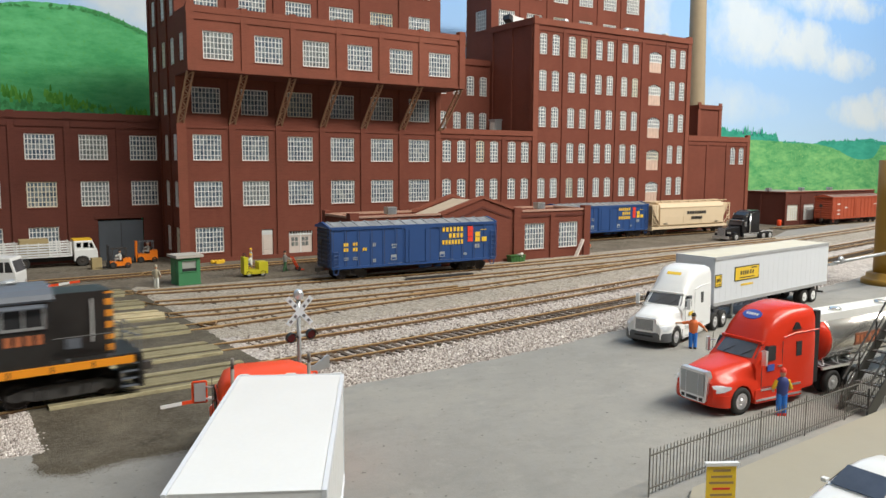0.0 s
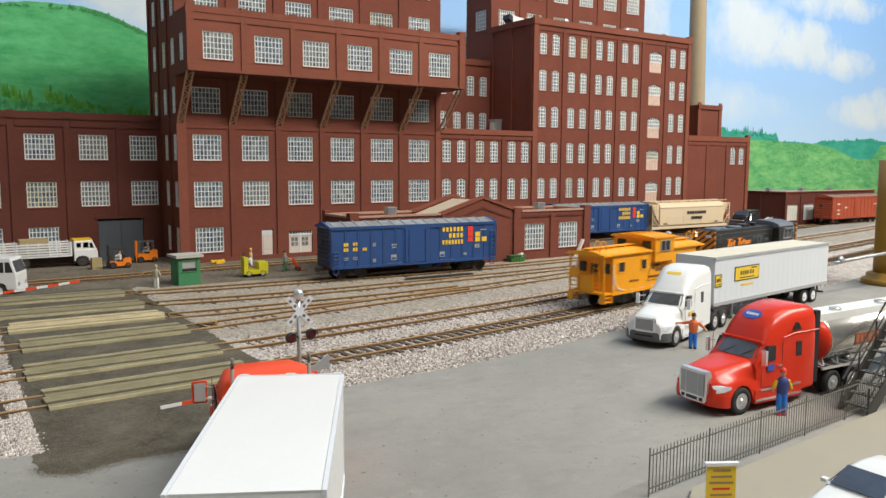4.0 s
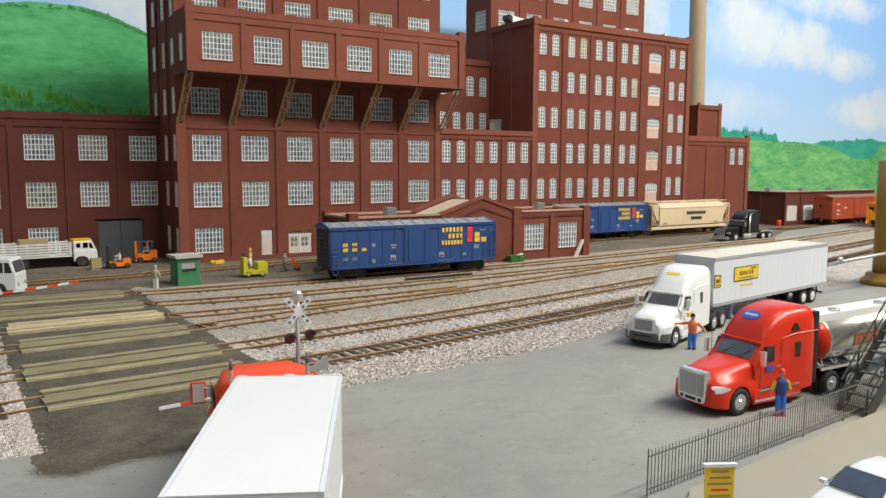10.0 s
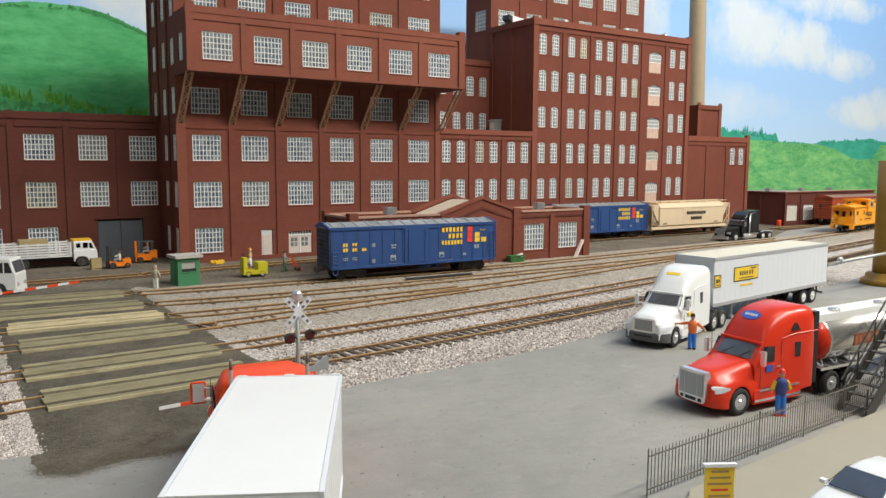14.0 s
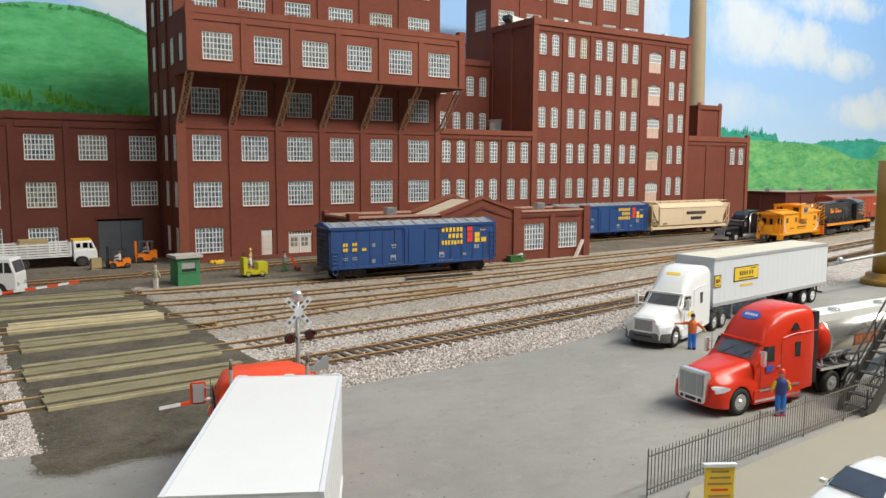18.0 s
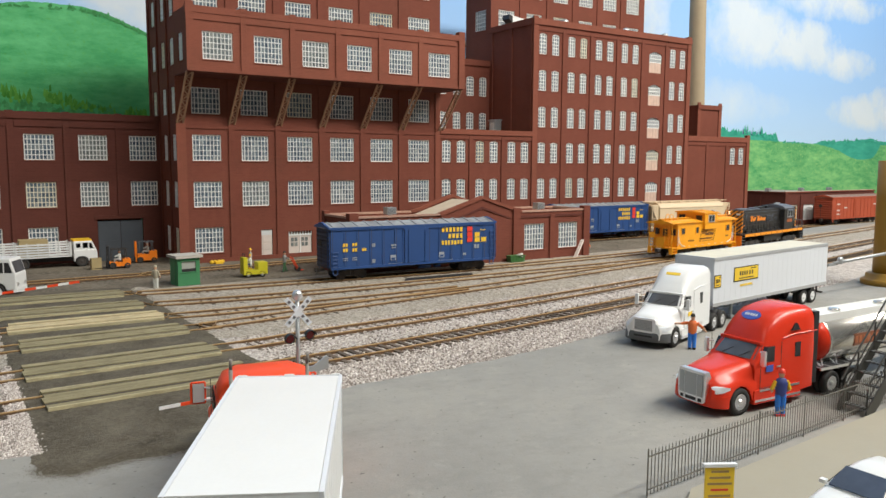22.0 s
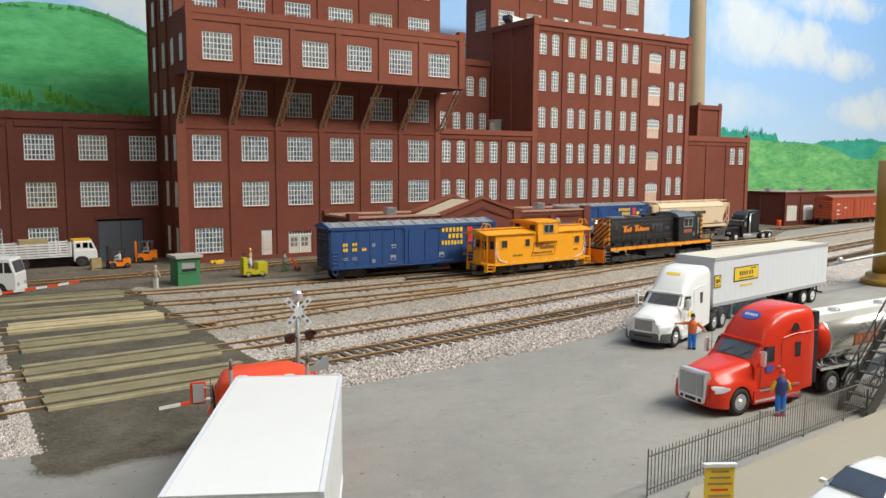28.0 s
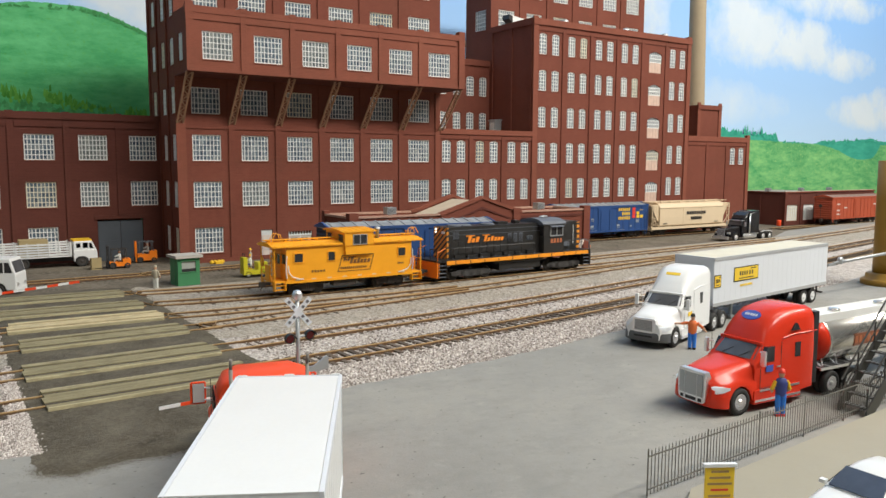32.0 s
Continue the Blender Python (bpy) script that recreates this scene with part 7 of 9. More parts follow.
            for k in range(10):
                lathe(bm, [(0.022, gx + 1.255), (0.022, gx + 1.27), (0.01, gx + 1.275)], 6, "x", at=(0, y, 0.78 + k * 0.08))
            part("grille_studs", bm, CHROME, gr)
    bm = B()
    for k in range(0 if tall else 7):
        box(bm, gx + 1.245, gx + 1.268, -gw * 0.8, gw * 0.8, 0.93 + k * 0.075, 0.985 + k * 0.075)
    if not tall:
        part("grille_slats", bm, GALV, gr)
        bm = B(); box(bm, gx + 1.245, gx + 1.252, -gw * 0.8, gw * 0.8, 0.92, 1.46); part("grille_back", bm, DARKUNDER, gr)
    for y0, y1 in ((-0.5, -0.36), (-0.26, 0.26), (0.36, 0.5)) if tall else ((-0.5, 0.5),):
        bm = B(); box(bm, gx + 1.22, gx + (1.262 if tall else 1.3), y0, y1, 0.52 if tall else 0.6, 0.64 if tall else 0.7); part("air_slot", bm, BLACK, gr)
    bm = B(); loft(bm, [[(k * 1.27, -0.45, z), (k * 1.24, -0.72, z), (k * 1.15, -0.96, z), (k * 0.98, -1.13, z), (0.8, -1.2, z), (0.62, -1.22, z), (0.62, 1.22, z), (0.8, 1.2, z), (k * 0.98, 1.13, z), (k * 1.15, 0.96, z), (k * 1.24, 0.72, z), (k * 1.27, 0.45, z)] for k, z in ((0.94, 0.36), (1.0, 0.46), (1.0, 0.72), (0.97, 0.83))], smooth=True); part("bumper", bm, bumper, t)
    # cab and sleeper
    zt, up = 3.85 if big else 3.5, 1 if tall else 0
    bm = B()
    loft(bm, [section(-0.76, 1.16, 0.55, 1.86, 0.2), section(-0.8, 1.17, 0.55, 1.93, 0.2, 1.12), section(-1.36, 1.17, 0.55, 2.52, 0.22, 1.04), section(-1.42, 1.18, 0.55, 2.62, 0.25, 1.05), section(-1.62, 1.18, 0.55, 2.84 + 0.22 * up, 0.4, 1.04), section(-1.85, 1.19, 0.55, 3.1 + 0.24 * up, 0.5, 1.05), section(-2.15, 1.2, 0.55, zt - 0.46 + 0.2 * up, 0.55, 1.08), section(-2.55, 1.21, 0.55, zt - 0.18 + 0.1 * up, 0.55, 1.12), section(-3.0, 1.22, 0.55, zt - 0.03, 0.5, 1.15), section(-3.5, 1.22, 0.55, zt, 0.45, 1.17), section(-4.35 + 0.28 * up, 1.22, 0.6, zt - 0.04, 0.4, 1.18), section(-4.42 + 0.28 * up, 1.2, 0.62, zt - 0.1, 0.4, 1.15)])
    cab = part("cab", bm, paintm, t)
    # one wide windscreen lying on the rake, slightly wrapped
    bm = B()
    rows = []
    for v, x, z, hw in ((0, -0.83, 1.965, 1.0), (1, -1.32, 2.48, 0.9)):
        rows.append([(x - 0.09 * abs(k / 4) ** 3, hw * k / 4, z) for k in range(-4, 5)])
    loft(bm, [[Vector(p) + Vector((0.03, 0, 0.03)) for p in r] + [Vector(p) - Vector((0.09, 0, 0.06)) for p in r[::-1]] for r in rows]); bmesh.ops.recalc_face_normals(bm, faces=bm.faces); ws = part("windscreen", bm, SCREEN, cab)
    bm = B()
    for y in (-0.45, 0.35):
        tube(bm, (-0.82, y, 2.02), (-1.05, y + 0.35, 2.27), 0.014, n=4)
    part("wiper", bm, BLACK, ws)
    for sy in (-1, 1):
        bm = B(); y0, y1 = sorted((sy * 1.02, sy * 1.195)); prism(bm, [(-1.1, 1.88), (-1.82, 1.88), (-1.82, 2.46), (-1.42, 2.46)], y0, y1); part("side_window", bm, DARKGLASS, cab)
        bm = B(); y0, y1 = sorted((sy * 1.1, sy * 1.235)); box(bm, -3.3, -2.98, y0, y1, 1.92, 2.5); bevelled(bm, 0.05, 1); part("sleeper_window", bm, DARKGLASS, cab)
        if big and paintm is not WHITE:
            bm = B(); y0, y1 = sorted((sy * 1.1, sy * 1.222)); prism(bm, [(-2.75, 2.98), (-3.25, 2.98), (-3.05, 3.26), (-2.95, 3.26)], y0, y1); part("upper_window", bm, DARKGLASS, cab)
        bm = B(); y0, y1 = sorted((sy * 1.19, sy * 1.208))
        for xx in (-1.05, -2.2):
            box(bm, xx - 0.008, xx + 0.008, y0, y1, 0.9, 2.6)
        box(bm, -2.2, -1.05, y0, y1, 0.88, 0.9); part("door_seam", bm, DARKUNDER if paintm is not WHITE else GALV, cab)
        bm = B(); box(bm, -2.15, -1.95, *sorted((sy * 1.2, sy * 1.24)), 1.62, 1.68); part("door_handle", bm, CHROME, cab)
        bm = B(); path_tube(bm, [(-2.3, sy * 1.16, 2.72), (-2.9, sy * 1.2, 2.84), (-4.3, sy * 1.205, 2.86)], 0.022, 5); part("side_crease", bm, paintm, cab)
        bm = B(); box(bm, -0.92, -0.8, *sorted((sy * (1.22 if tall and sy < 0 else 1.36), sy * (1.66 if not big else 1.36 if tall and sy < 0 else 1.54))), 1.85, 2.42); bevelled(bm, 0.04, 1); mr = part("mirror", bm, WHITE if paintm is WHITE else CHROME if big else STAYRED, t)
        bm = B(); ym = sy * (1.27 if tall and sy < 0 else 1.4); tube(bm, (-1.1, sy * 1.1, 2.3), (-0.86, ym, 2.3), 0.025, n=5); tube(bm, (-1.1, sy * 1.12, 1.92), (-0.86, ym, 1.92), 0.025, n=5); part("mirror_bracket", bm, paintm if paintm is WHITE else CHROME, mr)
        if not big:
            bm = B(); path_tube(bm, [(-0.87, sy * 1.34, 1.82), (-0.87, sy * 1.7, 1.82), (-0.87, sy * 1.7, 2.46), (-0.87, sy * 1.34, 2.46), (-0.87, sy * 1.34, 1.82)], 0.035, 5); part("mirror_frame", bm, paintm, mr, "red mirror frame")
    bm = B(); box(bm, -1.62, -1.27, -0.96, 0.96, 2.5, 2.6); bevelled(bm, 0.045, 2); part("visor", bm, paintm, cab)
    # frame, wheels
    bm = B()
    for sy in (-0.42, 0.42):
        box(bm, x_rear - 1.6, 0.9, sy - 0.06, sy + 0.06, 0.6, 0.88)
    box(bm, x_rear - 1.6, x_rear - 1.5, -0.5, 0.5, 0.55, 0.9); part("chassis", bm, BLACK, t)
    bm = B(); lathe(bm, [(0.5, 1.0), (0.55, 1.06), (0.5, 1.12)], 16, at=(x_rear - 0.3, 0, 0)); box(bm, x_rear - 0.7, x_rear + 0.2, -0.45, 0.45, 0.86, 1.0); part("fifth_wheel", bm, DARKUNDER, t)
    for sy in (-1, 1):
        wheel(t, 0, sy * 1.08, 0.52, 0.28)
        wheel(t, x_rear, sy * 1.08, 0.51, 0.26, dual=True)
        if tandem:
            wheel(t, x_rear - 1.25, sy * 1.08, 0.51, 0.26, dual=True)
    return t


STAYRED = paint("mirror_grey", (0.42, 0.41, 0.41), 0.4)
RAILALU = paint("trailer_rail_alloy", (0.40, 0.405, 0.41), 0.45, 0.1, var=0.12)
ROOFPALE = paint("trailer_roof_pale", (0.60, 0.57, 0.46), 0.6, var=0.16)


def van_trailer(name, label, m, L, mat, z0=1.2, z1=4.0, w=1.3, axle=-12.4, logo=True):
    """A box trailer; x = 0 at its front wall, running back to -L."""
    t = thing(name, 0, 0, 0, 0, label, "semi trailer", "semi trailers")
    t.matrix_basis = m
    bm = B(); box(bm, -L, 0, -w, w, z0, z1); bevelled(bm, 0.05, 2); body = part("body", bm, mat, t)
    for sy in (-1, 1):
        bm = B(); box(bm, -L - 0.02, 0.02, *sorted((sy * (w - 0.05), sy * (w + 0.035))), z1 - 0.15, z1 + 0.03); part("top_rail", bm, RAILALU if logo else WHITEFLAT, t)
        bm = B(); box(bm, -L - 0.02, 0.02, *sorted((sy * (w - 0.05), sy * (w + 0.03))), z0 - 0.06, z0 + 0.14); part("bottom_rail", bm, RAILALU if logo else WHITEFLAT, t)
        rv = None
        n = int(L / 0.6)
        for k in range(1, n):
            if rv is None:
                bm = B(); box(bm, -0.04, 0.04, -0.003, 0.003, z0 + 0.14, z1 - 0.2); rv = part("side_rib", bm, mat, t); rv.matrix_basis = pose(-k * L / n * S, sy * (w + 0.001) * S, 0)
            else:
                again(rv, "side_rib", t, -k * L / n, sy * (w + 0.001))
    bm = B(); box(bm, -L, 0, -w + 0.06, w - 0.06, z1 - 0.02, z1 + 0.025); part("roof", bm, ROOFPALE if logo else mat, t)
    bm = B(); box(bm, -0.03, 0.03, -w - 0.02, w + 0.02, z1 - 0.28, z1 + 0.04); box(bm, 0.0, 0.03, -w - 0.02, -w + 0.12, z0, z1); box(bm, 0.0, 0.03, w - 0.12, w + 0.02, z0, z1); part("front_frame", bm, WHITEFLAT, t)
    bm = B(); box(bm, -L - 0.04, -L, -w, -0.02, z0 + 0.05, z1 - 0.15); box(bm, -L - 0.04, -L, 0.02, w, z0 + 0.05, z1 - 0.15)
    for y in (-0.9, -0.3, 0.3, 0.9):
        tube(bm, (-L - 0.07, y, z0), (-L - 0.07, y, z1 - 0.1), 0.03, n=5)
    part("rear_doors", bm, mat, t)
    bm = B(); box(bm, -L, -0.3, -0.5, 0.5, z0 - 0.25, z0 - 0.02); box(bm, axle - 1.5, axle + 1.5, -0.9, 0.9, z0 - 0.35, z0 - 0.1); part("underframe", bm, DARKUNDER, t)
    bm = B()
    for y in (-0.7, 0.7):
        box(bm, -3.1, -2.95, y - 0.06, y + 0.06, 0.25, z0); box(bm, -3.2, -2.85, y - 0.15, y + 0.15, 0.1 if logo else 0.0, 0.25 if logo else 0.15)
    tube(bm, (-3.0, -0.7, 0.7), (-3.0, 0.7, 0.7), 0.04, n=5); part("landing_gear", bm, GALV, t)
    bm = B(); box(bm, -L - 0.05, -L + 0.1, -1.1, 1.1, 0.5, 0.62); box(bm, -L, -L + 0.08, -0.75, -0.65, 0.5, z0); box(bm, -L, -L + 0.08, 0.65, 0.75, 0.5, z0); part("rear_bumper", bm, DARKUNDER, t)
    for sy in (-1, 1):
        for dx in (-0.63, 0.63):
            wheel(t, axle + dx, sy * 1.1, 0.5, 0.26, rim=WHITE, dual=True)
    return t


def ang(deg):
    return math.cos(math.radians(deg)), math.sin(math.radians(deg))


# white tractor with its long white trailer
wt = tractor("white_semi_tractor", "white sleeper-cab tractor with a dark bumper", pose(31.06 * S, 27.05 * S, ZA * S, 0, 0, 196), WHITE, -5.2, paint("bumper_grey", (0.10, 0.105, 0.11), 0.5))
bm = B(); q = [Vector(v) for v in ((-2.2, -0.45, 3.425), (-2.2, 0.35, 3.425), (-2.36, 0.35, 3.54), (-2.36, -0.45, 3.54))]; hexa(bm, [v - Vector((0, 0, 0.03)) for v in q] + [v + Vector((0.005, 0, 0.016)) for v in q]); bmesh.ops.recalc_face_normals(bm, faces=bm.faces); part("roof_decal", bm, YELLOW, wt, "yellow decal on the roof fairing")
bm = B(); box(bm, -1.95, -1.45, 1.215, 1.232, 1.42, 1.62); part("door_decal", bm, YELLOW, wt, "yellow decal on the door")
vt = van_trailer("white_van_trailer", "long white ribbed van trailer with a yellow decal", pose(37.2 * S, 29.5 * S, ZA * S, 0, 0, 185.9), 14.25, WHITEFLAT, axle=-11.95)


def decal(parent, x0, x1, z0, z1, y):
    """A yellow panel with a black border and black bars in place of its words."""
    s = 1 if y > 0 else -1
    bm = B(); box(bm, x0, x1, *sorted((y, y + s * 0.02)), z0, z1); box(bm, x0 + 0.06, x1 - 0.06, *sorted((y, y + s * 0.03)), z0 + 0.06, z1 - 0.06, 1)
    d = part("decal", bm, [LETTERBLK, YELLOW], parent, "yellow decal with black bars for words")
    bm = B()
    w, h = x1 - x0, z1 - z0
    yy = sorted((y, y + s * 0.04))
    for a, b, c, e in ((0.12, 0.34, 0.78, 0.86), (0.24, 0.29, 0.4, 0.68), (0.34, 0.39, 0.4, 0.68), (0.46, 0.51, 0.4, 0.68), (0.55, 0.60, 0.4, 0.68), (0.64, 0.69, 0.4, 0.68), (0.73, 0.78, 0.4, 0.68), (0.2, 0.8, 0.18, 0.24)):
        box(bm, x0 + a * w, x0 + b * w, *yy, z0 + c * h, z0 + e * h)
    part("word_bars", bm, LETTERBLK, d)


decal(vt, -4.95, -2.15, 2.42, 3.3, 1.31)
decal(vt, -0.75, -0.02, 2.25, 3.0, 1.31)
bm = B(); box(bm, -4.3, -2.9, 1.31, 1.325, 2.1, 2.22); part("word_bar", bm, YELLOW, vt)

# red tractor with the polished tanker
rt = tractor("red_semi_tractor", "glossy red sleeper-cab tractor with a chrome grille", pose(24.85 * S, 18.48 * S, ZA * S, 0, 0, 175.7), RED, -5.45, RED)
bm = B(); lathe(bm, [(0.44, -0.03), (0.44, 0.008)], 24, "z"); bmesh.ops.scale(bm, verts=bm.verts, vec=(0.55, 1.0, 1.0)); bmesh.ops.rotate(bm, verts=bm.verts, matrix=Matrix.Rotation(radians(39), 3, "Y")); bmesh.ops.translate(bm, verts=bm.verts, vec=(-1.98, -0.1, 3.46)); em = part("emblem", bm, BLUELOGO, rt, "blue oval emblem with pale bars for words")
bm = B()
for k in range(5):
    box(bm, -0.07, 0.05, -0.28 + k * 0.12, -0.2 + k * 0.12, 0.006, 0.014)
bmesh.ops.rotate(bm, verts=bm.verts, matrix=Matrix.Rotation(radians(39), 3, "Y")); bmesh.ops.translate(bm, verts=bm.verts, vec=(-1.98, -0.1, 3.46)); part("word_bars", bm, LETTERWHT, em)
bm = B(); box(bm, -1.75, -1.35, 1.19, 1.215, 1.5, 1.75); part("door_emblem", bm, BLUELOGO, rt, "blue door emblem")
for sy in (-1, 1):
    bm = B(); box(bm, -4.42, -4.12, *sorted((sy * 0.9, sy * 1.18)), 0.7, 3.6); part("sleeper_extender", bm, BLACK, rt)
bm = B(); box(bm, -7.4, -4.8, -1.12, 1.12, 1.13, 1.17); cw = part("catwalk", bm, BLACK, rt, "dark deck plate framed in chrome")
bm = B()
for sy in (-1.14, 1.14):
    box(bm, -7.44, -4.76, sy - 0.035, sy + 0.035, 1.1, 1.2)
for k in range(5):
    box(bm, -7.44 + k * 0.64, -7.38 + k * 0.64, -1.14, 1.14, 1.12, 1.195)
part("catwalk_frame", bm, CHROME, cw)


def tanker():
    t = thing("tank_trailer", 0, 0, 0, 0, "polished silver tank trailer with a red front head", "tank trailer", "semi trailers")
    bm = B(); lathe(bm, [(0.3, 0.22), (0.72, 0.12), (0.92, -0.12), (0.95, -0.3)], 28, "x", at=(-0.1, 0, 2.1)); part("front_head", bm, RED, t, "red domed front head")
    bm = B(); lathe(bm, [(0.95, -0.3), (0.95, -11.8), (0.9, -12.0), (0.5, -12.3)], 32, "x", at=(-0.1, 0, 2.1)); part("barrel", bm, SILVER, t)
    for k in range(5):
        bm = B(); lathe(bm, [(0.96, -0.25 - k * 2.8), (0.985, -0.3 - k * 2.8), (0.96, -0.36 - k * 2.8)], 28, "x", at=(-0.1, 0, 2.1)); part("band", bm, SILVER, t)
    bm = B(); box(bm, -11.5, 0.15, -0.5, 0.5, 2.9, 3.14); box(bm, -11.5, 0.15, -0.52, -0.46, 2.9, 3.22); box(bm, -11.5, 0.15, 0.46, 0.52, 2.9, 3.22); part("roof_walk", bm, WHITEFRAME, t, "pale walkway along the top")
    for x in (-2.0, -5.5, -9.0):
        bm = B(); lathe(bm, [(0.26, 3.1), (0.26, 3.25), (0.2, 3.28)], 14, at=(x, 0, 0)); part("manhole", bm, SILVER, t)
    bm = B(); box(bm, -12.0, 0.2, -0.45, 0.45, 0.95, 1.2)
    for y in (-0.95, 0.95):
        tube(bm, (0.2, y, 1.1), (-4.0, y, 1.1), 0.05, n=6)
    for k in range(5):
        tube(bm, (0.1 - k, -0.95, 1.1), (0.1 - k, -0.45, 1.4), 0.04, n=5); tube(bm, (0.1 - k, 0.95, 1.1), (0.1 - k, 0.45, 1.4), 0.04, n=5)
        tube(bm, (0.1 - k, -0.95, 1.1), (-0.4 - k, -0.5, 1.45), 0.03, n=5); tube(bm, (0.1 - k, 0.95, 1.1), (-0.4 - k, 0.5, 1.45), 0.03, n=5)
    part("subframe", bm, CHROME, t)
    bm = B(); box(bm, -3.9, -2.0, 0.75, 0.975, 1.8, 2.3); w = part("side_panel", bm, paint("panel_brown", (0.22, 0.07, 0.03), 0.5), t)
    bm = B()
    for k in range(6):
        box(bm, -3.75 + k * 0.3, -3.55 + k * 0.3, 0.97, 0.99, 1.9, 2.2)
    part("word_bars", bm, LETTERRUST, w)
    bm = B(); box(bm, -3.0, -2.85, -0.75, -0.6, 0.0, 1.0); box(bm, -3.0, -2.85, 0.6, 0.75, 0.0, 1.0); part("landing_gear", bm, GALV, t)
    for sy in (-1, 1):
        for x in (-9.6, -10.9):
            wheel(t, x, sy * 1.05, 0.5, 0.26, dual=True)
    return t


tk = tanker()
ca, sa = ang(175.7)
tk.matrix_basis = pose((24.95 - 5.15 * ca) * S, (18.48 - 5.15 * sa) * S, ZA * S, 0, 0, 175.7 + 2.5)

# black long-nosed tractor by the mill
def long_nose(m, body):
    t = thing("black_semi_tractor", 0, 0, 0, 0, "black long-nosed sleeper tractor with chrome grille, tanks and stacks", "semi tractor", "semi tractors")
    t.matrix_basis = m
    bm = B()
    loft(bm, [[(x, -w, 0.75), (x, -w, z - 0.18), (x, -w + 0.16, z), (x, w - 0.16, z), (x, w, z - 0.18), (x, w, 0.75)] for x, w, z in ((1.45, 0.62, 1.62), (1.3, 0.66, 1.72), (0.0, 0.74, 1.82), (-1.2, 0.86, 1.92))], smooth=False); bevelled(bm, 0.04, 2); part("bonnet", bm, body, t)
    bm = B(); box(bm, 1.43, 1.52, -0.56, 0.56, 0.72, 1.62); bevelled(bm, 0.03, 1); g = part("grille", bm, CHROME, t, "tall chrome grille")
    for k in range(7):
        bm = B(); box(bm, 1.515, 1.535, -0.48 + k * 0.15, -0.42 + k * 0.15, 0.8, 1.54); part("grille_bar", bm, STEELGREY, g)
    bm = B(); box(bm, 1.5, 1.72, -1.2, 1.2, 0.32, 0.68); bevelled(bm, 0.07, 3); part("bumper", bm, CHROME, t, "deep chrome bumper")
    for sy in (-1, 1):
        bm = B()
        arc = [(0.72 * math.cos(a), 0.55 + 0.66 * math.sin(a)) for a in [math.pi * k / 10 for k in range(11)]]
        prism(bm, [(1.25, 0.62), (1.2, 0.95)] + arc[1:] + [(-1.25, 0.6), (-1.3, 0.5), (-0.68, 0.5)] + [(0.6 * math.cos(a), 0.52 + 0.58 * math.sin(a)) for a in [math.pi * k / 10 for k in range(10, -1, -1)]], *sorted((sy * 0.6, sy * 1.22))); part("fender", bm, body, t)
        bm = B(); box(bm, 1.0, 1.3, *sorted((sy * 0.72, sy * 1.08)), 0.98, 1.22); bevelled(bm, 0.05, 2); part("headlight", bm, CHROME, t)
        bm = B(); tube(bm, (-1.35, sy * 1.0, 0.62), (-3.9, sy * 1.0, 0.62), 0.3, n=16); part("fuel_tank", bm, CHROME, t, "chrome fuel tank")
        bm = B(); box(bm, -2.2, -1.3, *sorted((sy * 0.98, sy * 1.27)), 0.72, 0.8); box(bm, -4.2, -1.3, *sorted((sy * 1.24, sy * 1.28)), 0.88, 0.98); part("step", bm, CHROME, t)
        bm = B(); tube(bm, (-2.38, sy * 1.3, 0.9), (-2.38, sy * 1.3, 3.15), 0.09, n=10); tube(bm, (-2.38, sy * 1.3, 3.15), (-2.5, sy * 1.3, 3.45), 0.08, n=10); part("exhaust_stack", bm, CHROME, t)
        bm = B(); box(bm, -1.42, -1.32, *sorted((sy * 1.3, sy * 1.48)), 1.9, 2.45); part("mirror", bm, CHROME, t)
        wheel(t, 0, sy * 1.05, 0.52, 0.28)
        for x in (-5.4, -6.75):
            wheel(t, x, sy * 1.05, 0.51, 0.26, dual=True)
    bm = B(); prism(bm, [(-1.15, 0.6), (-1.15, 1.95), (-1.42, 2.62), (-2.3, 2.7), (-2.3, 0.6)], -1.12, 1.12); bevelled(bm, 0.06, 2, 0.4); cab = part("cab", bm, body, t)
    bm = B(); hexa(bm, [(-1.19, -0.98, 2.0), (-1.1, -0.98, 2.0), (-1.1, 0.98, 2.0), (-1.19, 0.98, 2.0), (-1.42, -0.92, 2.54), (-1.33, -0.92, 2.54), (-1.33, 0.92, 2.54), (-1.42, 0.92, 2.54)]); bmesh.ops.recalc_face_normals(bm, faces=bm.faces); part("windscreen", bm, SCREEN, cab)
    bm = B(); box(bm, -1.45, -1.15, -1.05, 1.05, 2.55, 2.66); part("visor", bm, CHROME, cab)
    for sy in (-1, 1):
        bm = B(); prism(bm, [(-1.35, 1.95), (-2.1, 1.95), (-2.1, 2.5), (-1.5, 2.5)], *sorted((sy * 1.05, sy * 1.135))); part("side_window", bm, DARKGLASS, cab)
    bm = B(); box(bm, -4.4, -2.34, -1.2, 1.2, 0.72, 3.45); bevelled(bm, 0.08, 2); sl = part("sleeper", bm, body, t)
    bm = B(); loft(bm, [[(x, -w, 2.62), (x, -w, z - 0.2), (x, -w + 0.22, z), (x, w - 0.22, z), (x, w, z - 0.2), (x, w, 2.62)] for x, w, z in ((-1.5, 0.95, 2.85), (-1.9, 1.05, 3.25), (-2.5, 1.12, 3.62), (-3.3, 1.17, 3.82), (-4.4, 1.18, 3.86))], smooth=False); bevelled(bm, 0.05, 2, 0.7); part("roof_fairing", bm, body, sl)
    bm = B()
